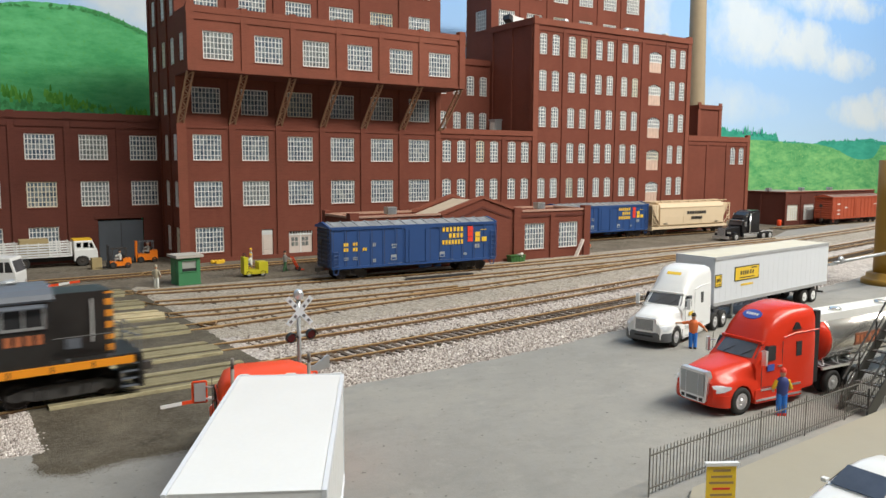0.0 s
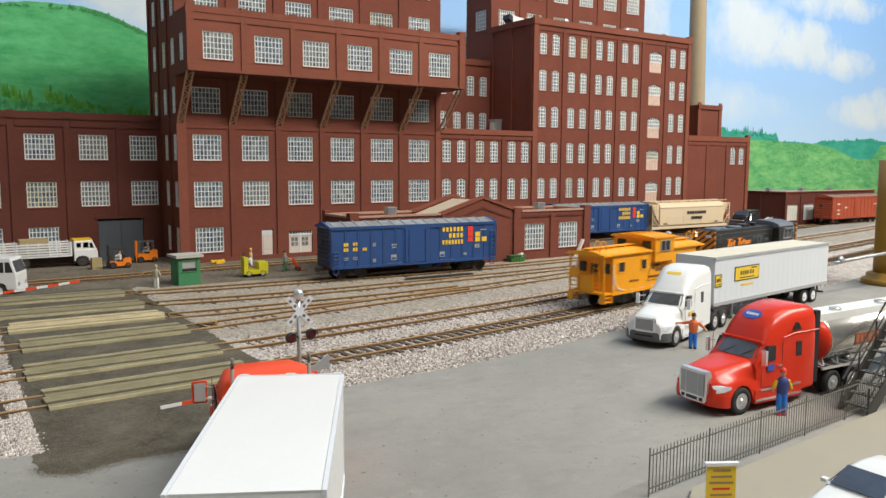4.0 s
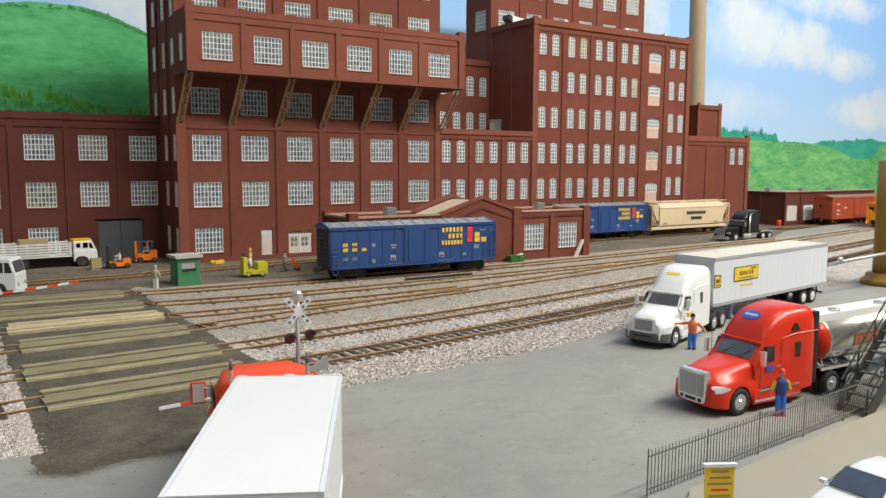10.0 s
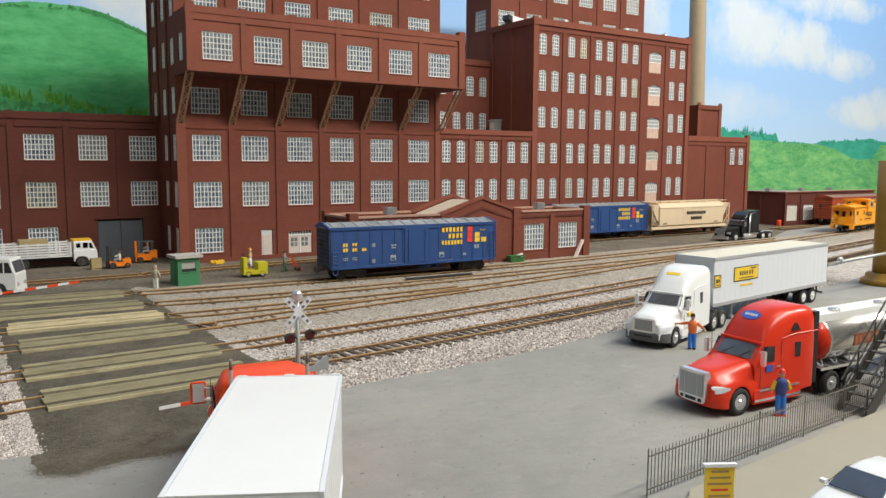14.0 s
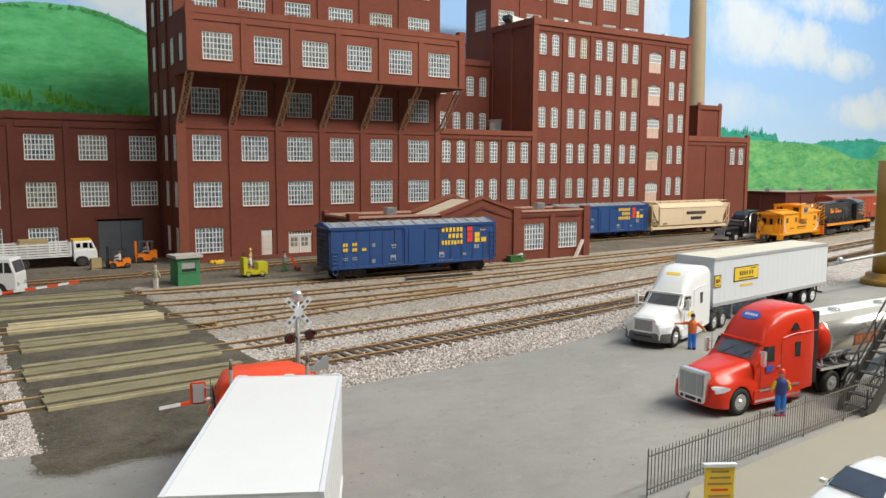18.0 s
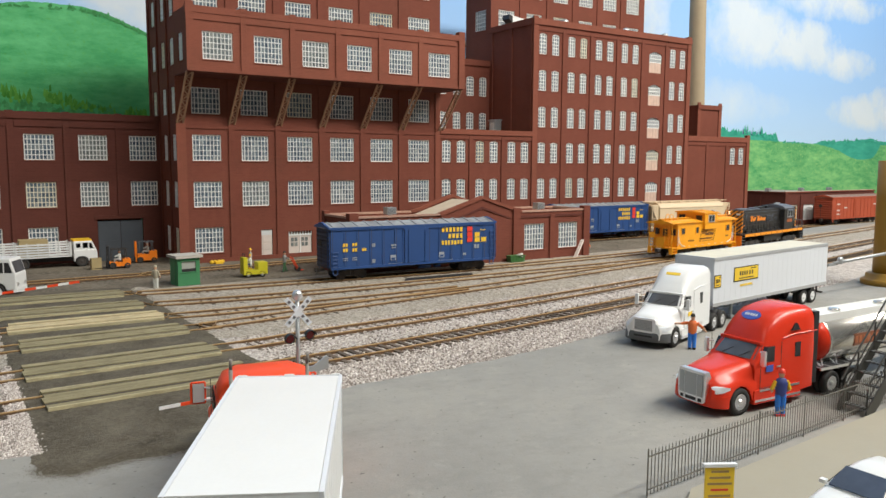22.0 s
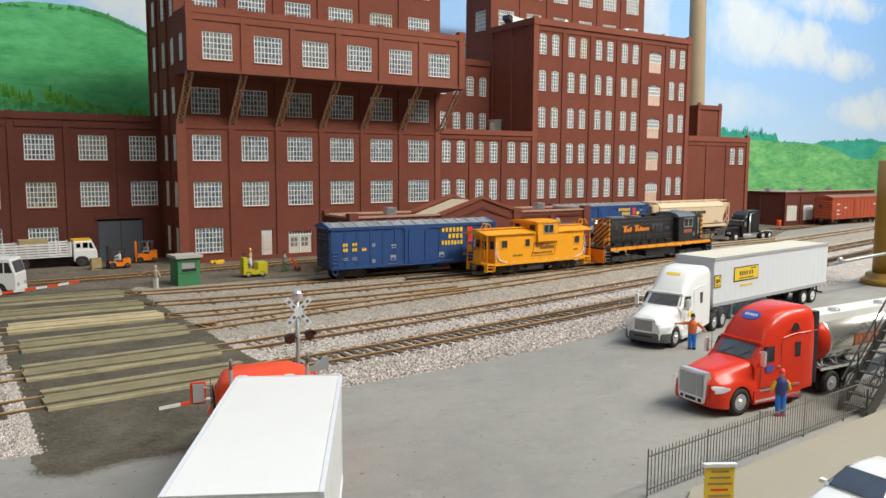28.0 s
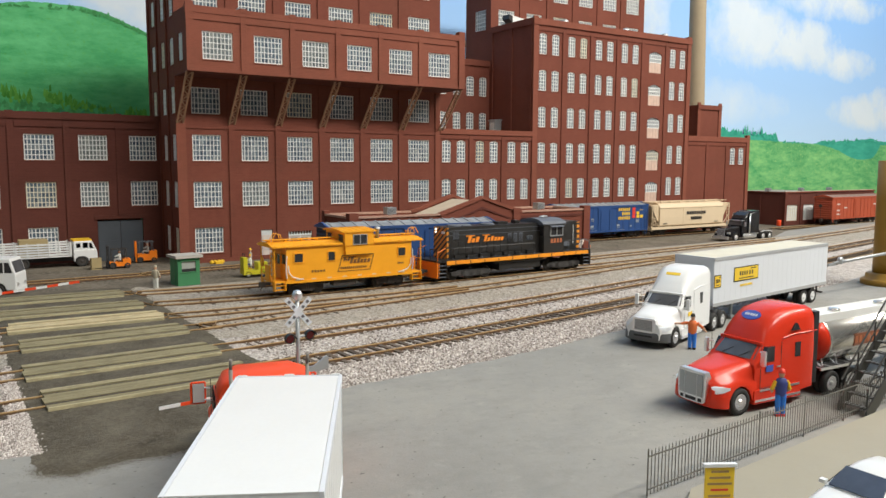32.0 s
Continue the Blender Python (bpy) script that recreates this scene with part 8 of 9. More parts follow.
    for sy in (-0.42, 0.42):
        box(bm, -7.6, 1.2, sy - 0.07, sy + 0.07, 0.6, 0.9)
    box(bm, -7.65, -7.5, -0.5, 0.5, 0.55, 0.92); part("chassis", bm, BLACK, t)
    bm = B(); lathe(bm, [(0.5, 1.0), (0.55, 1.06), (0.5, 1.12)], 16, at=(-6.0, 0, 0)); box(bm, -6.5, -5.6, -0.45, 0.45, 0.88, 1.0); part("fifth_wheel", bm, DARKUNDER, t)
    for sy in (-1, 1):
        bm = B(); path_tube(bm, [(-4.9, sy * 1.08, 1.02), (-5.4, sy * 1.08, 1.14), (-6.75, sy * 1.08, 1.14), (-7.3, sy * 1.08, 1.0)], 0.05, 5); part("mud_rail", bm, CHROME, t)
    return t


long_nose(pose(84.5 * S, 61.9 * S, ZG * S, 0, 0, 178), paint("black_gloss", (0.012, 0.012, 0.014), 0.18, spec=0.35))

# red-orange tractor and short white trailer waiting at the crossing
HD = 61.8
ch, sh_ = ang(HD)
ft = van_trailer("short_white_trailer", "short white box trailer with a plain roof", pose(7.16 * S, 18.0 * S, ZA * S, 0, 0, HD), 7.0, WHITE, axle=-5.6, z1=3.98, logo=False)
bm = B(); box(bm, 0.0, 0.06, -1.28, -1.05, 3.75, 4.04); box(bm, 0.0, 0.06, -0.12, 0.12, 3.9, 4.05); box(bm, 0.0, 0.06, 1.05, 1.28, 3.75, 4.04); part("corner_bracket", bm, WHITE, ft)
st = tractor("red_day_tractor", "orange-red tractor with twin exhaust stacks", pose(8.35 * S, 24.3 * S, ZA * S, 0, 0, 77), ORANGERED, -4.9, CHROME, big=False)
st.scale = (1.0, 1.15, 1.02)
for sy in (-1, 1):
    bm = B(); tube(bm, (-4.6, sy * 0.9, 0.8), (-4.6, sy * 0.9, 3.75), 0.045, n=10); tube(bm, (-4.6, sy * 0.9, 3.75), (-4.7, sy * 0.9, 4.05), 0.04, n=10); part("exhaust_stack", bm, paint("stack_dull", (0.20, 0.18, 0.16), 0.6), st)


def car_white():
    t = thing("white_car", 20.0, 9.98, ZA, 180, "white hatchback car with dark glass", "car")
    bm = B()
    loft(bm, [section(2.1, 0.7, 0.3, 0.62, 0.15), section(1.95, 0.82, 0.25, 0.75, 0.2), section(1.0, 0.88, 0.22, 0.92, 0.2), section(0.75, 0.88, 0.22, 0.97, 0.2), section(-1.7, 0.88, 0.22, 1.0, 0.2), section(-2.05, 0.8, 0.3, 0.85, 0.2)])
    part("body", bm, WHITE, t)
    bm = B()
    loft(bm, [section(0.8, 0.8, 0.9, 0.97, 0.05), section(0.1, 0.78, 0.9, 1.42, 0.15, 0.62), section(-0.4, 0.78, 0.9, 1.5, 0.2, 0.62), section(-1.2, 0.78, 0.9, 1.46, 0.2, 0.6), section(-1.8, 0.76, 0.9, 1.0, 0.05)]); gh = part("roof", bm, WHITE, t)
    bm = B(); o = Vector((0.03, 0, 0.04)); q = [Vector(v) for v in ((0.76, -0.68, 1.0), (0.76, 0.68, 1.0), (0.16, 0.56, 1.40), (0.16, -0.56, 1.40))]; hexa(bm, [v - o for v in q] + [v + o for v in q]); bmesh.ops.recalc_face_normals(bm, faces=bm.faces); part("windscreen", bm, CARGLASS, gh)
    for sy in (-1, 1):
        for a in ([(0.62, 1.0), (-0.35, 1.0), (-0.35, 1.38), (0.15, 1.36)], [(-0.45, 1.0), (-1.5, 1.0), (-1.2, 1.36), (-0.45, 1.38)]):
            bm = B()
            q = [Vector((x, sy * (0.8 - 0.22 * (z - 0.98) / 0.4), z)) for x, z in a]
            o = Vector((0, sy * 0.02, 0.005)); hexa(bm, [v - o for v in q] + [v + o for v in q]); bmesh.ops.recalc_face_normals(bm, faces=bm.faces); part("side_window", bm, DARKGLASS, gh)
        bm = B(); box(bm, 0.5, 0.66, *sorted((sy * 0.86, sy * 1.02)), 0.93, 1.03); bevelled(bm, 0.04, 2); part("mirror", bm, WHITE, t)
        bm = B(); box(bm, 1.75, 2.05, *sorted((sy * 0.5, sy * 0.8)), 0.55, 0.7); bevelled(bm, 0.04, 2); part("headlight", bm, CHROME, t)
        for x in (1.35, -1.3):
            wheel(t, x, sy * 0.78, 0.31, 0.2)
    return t


car_white()


def stake_truck():
    t = thing("stake_truck", 10.75, 78.6, ZG, 0, "white stake-bed truck with an orange cab roof", "truck")
    bm = B(); prism(bm, [(1.5, 0.62), (1.5, 1.55), (1.42, 1.95), (-0.75, 1.95), (-0.75, 0.62), (-0.62, 0.62), (-0.6, 0.9), (-0.35, 1.15), (0.35, 1.15), (0.6, 0.9), (0.62, 0.62)], -1.1, 1.1); bevelled(bm, 0.06, 2, 0.6); cab = part("cab", bm, WHITE, t)
    bm = B(); prism(bm, [(1.4, 1.93), (1.02, 2.98), (-0.75, 2.98), (-0.75, 1.93)], -1.06, 1.06); bevelled(bm, 0.07, 2, 0.6); part("cab_top", bm, WHITE, cab)
    bm = B(); box(bm, -0.78, 1.0, -1.02, 1.02, 2.97, 3.14); bevelled(bm, 0.07, 2); part("cab_roof", bm, FYELLOW, cab, "orange-yellow roof")
    for sy in (-1, 1):
        bm = B(); y0, y1 = sorted((sy * 0.98, sy * 1.06)); box(bm, -0.5, -0.1, y0, y1 + 0.01, 2.2, 2.72); box(bm, 0.12, 0.62, y0, y1 + 0.01, 2.15, 2.75); prism(bm, [(0.75, 2.1), (1.15, 2.1), (0.93, 2.72), (0.75, 2.72)], y0, y1 + 0.01); part("side_window", bm, DARKGLASS, cab)
        for x in (0.0, -5.4):
            wheel(t, x, sy * 1.0, 0.62, 0.3, rim=DARKUNDER, dual=x < 0)
    bm = B(); hexa(bm, [(1.3, -0.92, 2.08), (1.38, -0.92, 2.08), (1.38, 0.92, 2.08), (1.3, 0.92, 2.08), (1.05, -0.88, 2.78), (1.12, -0.88, 2.78), (1.12, 0.88, 2.78), (1.05, 0.88, 2.78)]); bmesh.ops.recalc_face_normals(bm, faces=bm.faces); part("windscreen", bm, DARKGLASS, cab)
    bm = B(); box(bm, -9.0, -0.95, -1.25, 1.25, 1.25, 1.4); part("bed", bm, WHITE, t)
    bm = B(); box(bm, -9.0, 0.8, -0.45, 0.45, 0.7, 1.25); part("chassis", bm, BLACK, t)
    for sy in (-1, 1):
        y0, y1 = sorted((sy * 1.2, sy * 1.26))
        for k in range(5):
            bm = B(); box(bm, -9.0, -0.95, y0, y1, 1.5 + k * 0.29, 1.68 + k * 0.29); part("slat", bm, WHITE, t)
        for k in range(9):
            bm = B(); box(bm, -8.95 + k * 0.98, -8.85 + k * 0.98, *sorted((sy * 1.26, sy * 1.31)), 1.3, 2.95); part("stake", bm, WHITE, t)
    for k in range(5):
        bm = B(); box(bm, -1.0, -0.95, -1.2, 1.2, 1.5 + k * 0.29, 1.68 + k * 0.29); part("slat", bm, WHITE, t)
    return t


stake_truck().scale = (0.9, 0.9, 0.8)
bm = B()
for k in range(4):
    box(bm, -1.6, 0.7, -0.9, 0.9, 0.0 + k * 0.38, 0.35 + k * 0.38)
load = part("timber_load", bm, PALLETWOOD)
load.matrix_basis = pose(7.3 * S, 78.6 * S, (ZG + 1.13) * S)
tagged(load, "pale stacked timber lying in the stake bed", "timber")


def cab_over():
    t = thing("cab_over_truck", 3.5, 63.6, ZG, -24, "white cab-over truck waiting at the crossing", "truck")
    bm = B(); prism(bm, [(1.35, 0.55), (1.35, 1.8), (0.95, 3.1), (-1.0, 3.1), (-1.0, 0.6), (-0.6, 0.6), (-0.5, 0.9), (-0.3, 1.08), (0.3, 1.08), (0.5, 0.9), (0.6, 0.55)], -1.12, 1.12); bevelled(bm, 0.07, 2, 0.6); cab = part("cab", bm, WHITE, t)
    bm = B(); hexa(bm, [(1.22, -0.98, 1.95), (1.32, -0.98, 1.95), (1.32, 0.98, 1.95), (1.22, 0.98, 1.95), (0.97, -0.94, 2.85), (1.05, -0.94, 2.85), (1.05, 0.94, 2.85), (0.97, 0.94, 2.85)]); bmesh.ops.recalc_face_normals(bm, faces=bm.faces); part("windscreen", bm, SCREEN, cab)
    for sy in (-1, 1):
        bm = B(); y0, y1 = sorted((sy * 0.95, sy * 1.13)); prism(bm, [(1.12, 1.95), (0.55, 1.95), (0.55, 2.78), (0.88, 2.78)], y0, y1); prism(bm, [(0.45, 1.95), (-0.55, 1.95), (-0.55, 2.78), (0.45, 2.78)], y0, y1); part("side_window", bm, DARKGLASS, cab)
        bm = B(); box(bm, 1.3, 1.38, *sorted((sy * 0.55, sy * 0.9)), 0.9, 1.15); part("headlight", bm, CHROME, cab)
        for x in (0.0, -4.4):
            wheel(t, x, sy * 0.98, 0.5, 0.28, rim=WHITE)
    bm = B(); box(bm, -6.5, 0.8, -0.45, 0.45, 0.6, 0.95); part("chassis", bm, BLACK, t)
    bm = B(); box(bm, -6.8, -1.15, -1.2, 1.2, 1.0, 3.2); bevelled(bm, 0.05, 2); part("box_body", bm, WHITE, t)
    bm = B(); box(bm, 1.15, 1.38, -1.1, 1.1, 0.42, 0.68); bevelled(bm, 0.04, 1); part("bumper", bm, WHITE, t)
    return t


cab_over().scale = (0.92, 0.92, 0.9)


# ---- small things
def figure(x, y, z, rz, shirt, legs, hat, label, pose_kind="stand", h=1.0, sleeve=None):
    """A painted miniature figure as one plain mesh."""
    bm = B()
    sleeve = sleeve if sleeve is not None else 0
    for s in (-1, 1):
        dx = 0.25 * s if pose_kind == "walk" else 0.0
        tube(bm, (dx, s * 0.11, 0.0), (0.0, s * 0.1, 0.85), 0.085, 0.12, 8, 1)
        box(bm, dx - 0.1, dx + 0.18, s * 0.11 - 0.07, s * 0.11 + 0.07, 0.0, 0.1, 3)
        if pose_kind == "out":
            e, w = (Vector((0.06, 0.55, 1.3)), Vector((0.1, 0.88, 1.27))) if s > 0 else (Vector((0.05, -0.5, 1.12)), Vector((0.18, -0.68, 0.9)))
            tube(bm, (0.0, s * 0.22, 1.36), e, 0.085, 0.07, 7, 4)
            tube(bm, e, w, 0.06, 0.05, 7, 2)
        elif pose_kind == "walk":
            tube(bm, (0.0, s * 0.22, 1.35), (0.35, s * 0.2, 1.1), 0.07, 0.06, 7, 4)
            tube(bm, (0.35, s * 0.2, 1.1), (0.65, s * 0.18, 1.1), 0.055, 0.05, 7, 2)
        else:
            tube(bm, (0.0, s * 0.22, 1.38), (0.02, s * 0.36, 1.05), 0.08, 0.075, 7, 4)
            tube(bm, (0.02, s * 0.36, 1.05), (0.2, s * 0.25, 0.9), 0.06, 0.05, 7, 2)
    loft(bm, [[(0.15 * math.cos(a) * k, 0.23 * math.sin(a) * k, zz) for a in [2 * math.pi * i / 10 for i in range(10)]] for k, zz in ((0.85, 0.8), (0.95, 1.0), (1.1, 1.3), (0.8, 1.46), (0.35, 1.52))], 0)
    lathe(bm, [(0.05, 1.48), (0.09, 1.56), (0.115, 1.66), (0.1, 1.76), (0.05, 1.8)], 10, mi=2)
    lathe(bm, [(0.125, 1.7), (0.125, 1.76), (0.09, 1.84), (0.03, 1.87)], 10, mi=3)
    mats = [shirt, legs, SKIN, hat, sleeve or shirt]
    ob = part("miniature_figure", bm, mats)
    ob.matrix_basis = pose(x * S, y * S, z * S, 0, 0, rz) @ Matrix.Scale(h, 4)
    return tagged(ob, label, "figurine", "painted figures")


figure(31.8, 25.18, ZA, 42, FORANGE, FBLUE, HAIR, "painted figure in orange shirt and blue trousers beside the white tractor", "out")
figure(26.0, 16.45, ZA, 60, FNAVY, FBLUE, LETTERRED, "painted figure in blue vest and yellow sleeves by the red tractor", "stand", 0.98, FYELLOW)
figure(13.5, 60.75, ZG, 40, FKHAKI, FWHITE, FKHAKI, "painted figure in white trousers beside the green booth")
figure(25.45, 64.6, ZG, 10, FGREY, FGREEN, HAIR, "painted figure in green trousers pushing a hand truck", "walk")
figure(57.35, 59.4, ZG, 90, FORANGE, FNAVY, FWHITE, "painted figure in an orange vest by the workshop corner", "out", 0.9)


def hand_truck():
    t = thing("hand_truck", 26.4, 64.55, ZG, 0, "orange-red two-wheeled hand truck leaning back", "hand truck")
    bm = B()
    for y in (-0.25, 0.25):
        tube(bm, (0.3, y, 0.12), (-0.35, y, 1.3), 0.05, n=6)
    for k in range(4):
        a = k / 3
        tube(bm, (0.3 - 0.55 * a, -0.25, 0.15 + a), (0.3 - 0.55 * a, 0.25, 0.15 + a), 0.045, n=6)
    part("frame", bm, ORANGERED, t)
    bm = B(); box(bm, 0.3, 0.75, -0.28, 0.28, 0.05, 0.1); part("toe_plate", bm, ORANGERED, t)
    for y in (-0.3, 0.3):
        bm = B(); lathe(bm, [(0.16, y - 0.05), (0.18, y), (0.16, y + 0.05)], 12, "y", at=(0.25, 0, 0.18)); part("wheel", bm, TYRE, t)


hand_truck()


def forklift(x, y, rz, label, driver=True, low=False):
    t = thing("forklift", x, y, ZG, rz, label, "forklift", "orange forklifts")
    bm = B(); box(bm, -1.0, 0.75, -0.5, 0.5, 0.22, 0.6 if low else 0.85); box(bm, -1.05, -0.35, -0.52, 0.52, 0.3, 0.88 if low else 1.15); bevelled(bm, 0.08, 2); part("body", bm, ORANGE, t)
    bm = B()
    hh = 1.75 if low else 2.0
    for px, py in ((0.6, -0.45), (0.6, 0.45), (-0.75, -0.45), (-0.75, 0.45)):
        tube(bm, (px, py, 0.8), (px * 0.85, py, hh), 0.035, n=5)
    for k in range(4):
        box(bm, -0.75 + k * 0.38, -0.68 + k * 0.38, -0.5, 0.5, hh, hh + 0.05)
    box(bm, -0.8, 0.6, -0.5, -0.44, hh, hh + 0.06); box(bm, -0.8, 0.6, 0.44, 0.5, hh, hh + 0.06); part("overhead_guard", bm, DARKUNDER if low else STEELGREY, t)
    bm = B()
    for py in (-0.32, 0.32):
        box(bm, 0.78, 0.92, py - 0.06, py + 0.06, 0.1, 2.1)
    box(bm, 0.8, 0.9, -0.35, 0.35, 2.0, 2.1); box(bm, 0.8, 0.9, -0.35, 0.35, 1.0, 1.1); part("mast", bm, BLACK if low else ORANGE, t)
    bm = B()
    for py in (-0.25, 0.25):
        box(bm, 0.92, 2.0, py - 0.06, py + 0.06, 0.1, 0.15)
    box(bm, 0.92, 0.98, -0.4, 0.4, 0.1, 0.6); part("fork", bm, BLACK, t)
    bm = B(); zs = 0.58 if low else 0.85; box(bm, -0.5, 0.0, -0.3, 0.3, zs, zs + 0.15); box(bm, -0.55, -0.42, -0.3, 0.3, zs + 0.05, zs + 0.6); bevelled(bm, 0.04, 1); part("seat", bm, BLACK, t)
    for sy in (-1, 1):
        wheel(t, 0.5, sy * 0.45, 0.3, 0.2, rim=DARKUNDER)
        wheel(t, -0.75, sy * 0.45, 0.26, 0.18, rim=DARKUNDER)
    return t


def seated(x, y, z, rz, shirt, legs, hat, label):
    bm = B()
    loft(bm, [[(0.14 * math.cos(a) * k, 0.2 * math.sin(a) * k, zz) for a in [2 * math.pi * i / 10 for i in range(10)]] for k, zz in ((1.0, 0.0), (1.1, 0.4), (0.7, 0.6), (0.3, 0.66))], 0)
    for s in (-1, 1):
        tube(bm, (0.0, s * 0.1, 0.08), (0.42, s * 0.12, 0.1), 0.1, 0.09, 7, 1)
        tube(bm, (0.42, s * 0.12, 0.1), (0.5, s * 0.12, -0.35), 0.08, 0.07, 7, 1)
        tube(bm, (0.0, s * 0.2, 0.52), (0.4, s * 0.2, 0.35), 0.065, 0.05, 7, 0)
    lathe(bm, [(0.05, 0.62), (0.1, 0.7), (0.115, 0.8), (0.06, 0.92)], 10, mi=2)
    lathe(bm, [(0.125, 0.83), (0.125, 0.88), (0.08, 0.98)], 10, mi=3)
    ob = part("miniature_figure", bm, [shirt, legs, SKIN, hat])
    ob.matrix_basis = pose(x * S, y * S, z * S, 0, 0, rz)
    return tagged(ob, label, "figurine", "painted figures")


forklift(13.35, 74.8, 178, "low orange forklift with a black mast", low=True)
seated(13.5, 74.8, ZG + 0.72, 178, FWHITE, FGREY, HAIR, "seated painted figure driving the low forklift")
forklift(16.4, 77.9, 176, "tall orange forklift with a flat guard")
seated(16.65, 77.9, ZG + 1.0, 176, FGREY, FGREY, FGREY, "seated grey painted figure on the tall forklift")


def pallet_box(x, y):
    t = thing("crate", x, y, ZG, 4, "olive-brown wooden crate on a pallet", "crate")
    bm = B(); box(bm, -0.75, 0.75, -0.55, 0.55, 0.18, 1.35); part("box", bm, PALLETWOOD, t)
    for k in range(5):
        bm = B(); box(bm, -0.78, -0.5, -0.58, 0.58, 0.2, 1.37) if k == 0 else box(bm, -0.78 + k * 0.32, -0.52 + k * 0.32, -0.58, 0.58, 0.2, 1.37); part("board", bm, PALLETWOOD, t)
    bm = B(); box(bm, -0.8, 0.8, -0.6, 0.6, 0.0, 0.15); part("pallet", bm, PALLETWOOD, t)
    return t


pallet_box(11.5, 74.9).scale = (0.55, 0.55, 0.75)


def booth():
    t = thing("guard_booth", 16.05, 62.0, ZG, 6, "green crossing watchman's booth with a pale flat roof", "booth")
    bm = B()
    plate(bm, -1.0, -1.05, 1.05, 0.0, 2.3, [(-0.68, 0.68, 1.15, 2.05)]); 
    bmesh.ops.recalc_face_normals(bm, faces=bm.faces)
    part("front_wall", bm, GREENBOOTH, t)
    bm = B(); box(bm, -1.05, -0.98, -0.999, 1.0, 0, 2.3); box(bm, 0.98, 1.05, -0.999, 1.0, 0, 2.3); box(bm, -0.98, 0.98, 0.93, 1.0, 0, 2.3); part("walls", bm, GREENBOOTH, t)
    bm = B(); box(bm, -1.3, 1.3, -1.25, 1.25, 2.3, 2.52); bevelled(bm, 0.04, 1); part("roof", bm, CONCRETE, t, "pale flat roof")
    bm = B(); box(bm, -0.68, 0.68, -0.9, -0.88, 1.15, 2.05); w = part("pane", bm, paint("blind_grey", (0.34, 0.36, 0.33), 0.5), t)
    # black strip standing in for shade low in the window opening
    bm = B(); box(bm, -0.68, 0.68, -0.92, -0.885, 1.15, 1.4); part("sill_shade_strip", bm, BLACK, t)
    bm = B(); box(bm, -0.78, 0.78, -1.06, -0.99, 1.08, 1.15); box(bm, -0.78, 0.78, -1.06, -0.99, 2.05, 2.12); part("window_frame", bm, GREENBOOTH, t)
    bm = B(); box(bm, -1.09, -1.05, -0.4, 0.4, 0.05, 2.1); part("door", bm, GREENBOOTH, t)
    bm = B(); box(bm, -1.08, 1.08, -1.04, -0.99, 0.0, 0.12); part("skirt", bm, GREENBOOTH, t)
    return t


booth().scale = (0.84, 0.84, 0.95)


def cart():
    t = thing("yard_cart", 22.0, 63.2, ZG, 178, "yellow electric yard cart", "yard cart")
    bm = B(); box(bm, -1.15, 0.9, -0.55, 0.55, 0.25, 0.6); box(bm, -1.15, -0.35, -0.55, 0.55, 0.6, 1.25); box(bm, 0.55, 0.9, -0.5, 0.5, 0.6, 1.7); bevelled(bm, 0.06, 2); part("body", bm, CARTYEL, t)
    for sy in (-1, 1):
        for x in (0.5, -0.7):
            wheel(t, x, sy * 0.46, 0.28, 0.18, rim=GALV)
    bm = B(); path_tube(bm, [(0.75, -0.3, 1.6), (0.72, -0.3, 2.0), (0.72, 0.3, 2.0), (0.75, 0.3, 1.6)], 0.035, 5); part("handle", bm, BLACK, t)


cart()
seated(21.8, 63.2, ZG + 1.0, 178, FWHITE, FNAVY, FYELLOW, "seated painted figure with a yellow helmet on the cart")
figure(22.1, 63.95, ZG + 0.6, 170, FGREY, FGREY, FYELLOW, "painted figure with a yellow helmet behind the cart", "stand", 0.95)


def dumpster():
    t = thing("dumpster", 46.6, 58.1, ZG, 0, "dented green dumpster with white rags over its rim", "dumpster")
    bm = B(); prism(bm, [(-1.0, 0.15), (1.0, 0.15), (1.1, 0.95), (-1.1, 0.95)], -0.45, 0.45); part("bin", bm, GREENBIN, t)
    bm = B(); box(bm, -1.15, 1.15, -0.52, 0.52, 0.9, 1.0); part("rim", bm, GREENBIN, t)
    for k in range(4):
        bm = B(); box(bm, -0.75 + k * 0.45, -0.68 + k * 0.45, -0.49, -0.44, 0.2, 0.9); part("rib", bm, GREENBIN, t)
    bm = B()
    for k in range(7):
        a = k * 0.9
        lathe(bm, [(0.02, 0), (0.22, 0.08), (0.16, 0.2), (0.03, 0.26)], 7, at=(0.35 + 0.22 * math.cos(a), -0.35 + 0.2 * math.sin(a), 0.75 + 0.05 * k))
    part("rags", bm, FWHITE, t)
    return t


dumpster().scale = (0.8, 0.8, 0.85)
bm = B(); lathe(bm, [(0.4, 0.0), (0.42, 0.3), (0.4, 0.6), (0.42, 0.9), (0.38, 1.15)], 14)
b = part("drum", bm, ORANGERED); b.matrix_basis = pose(112.3 * S, 73.0 * S, ZG * S) @ Matrix.Scale(0.85, 4)
tagged(b, "small orange-red drum by the warehouse wall", "drum")


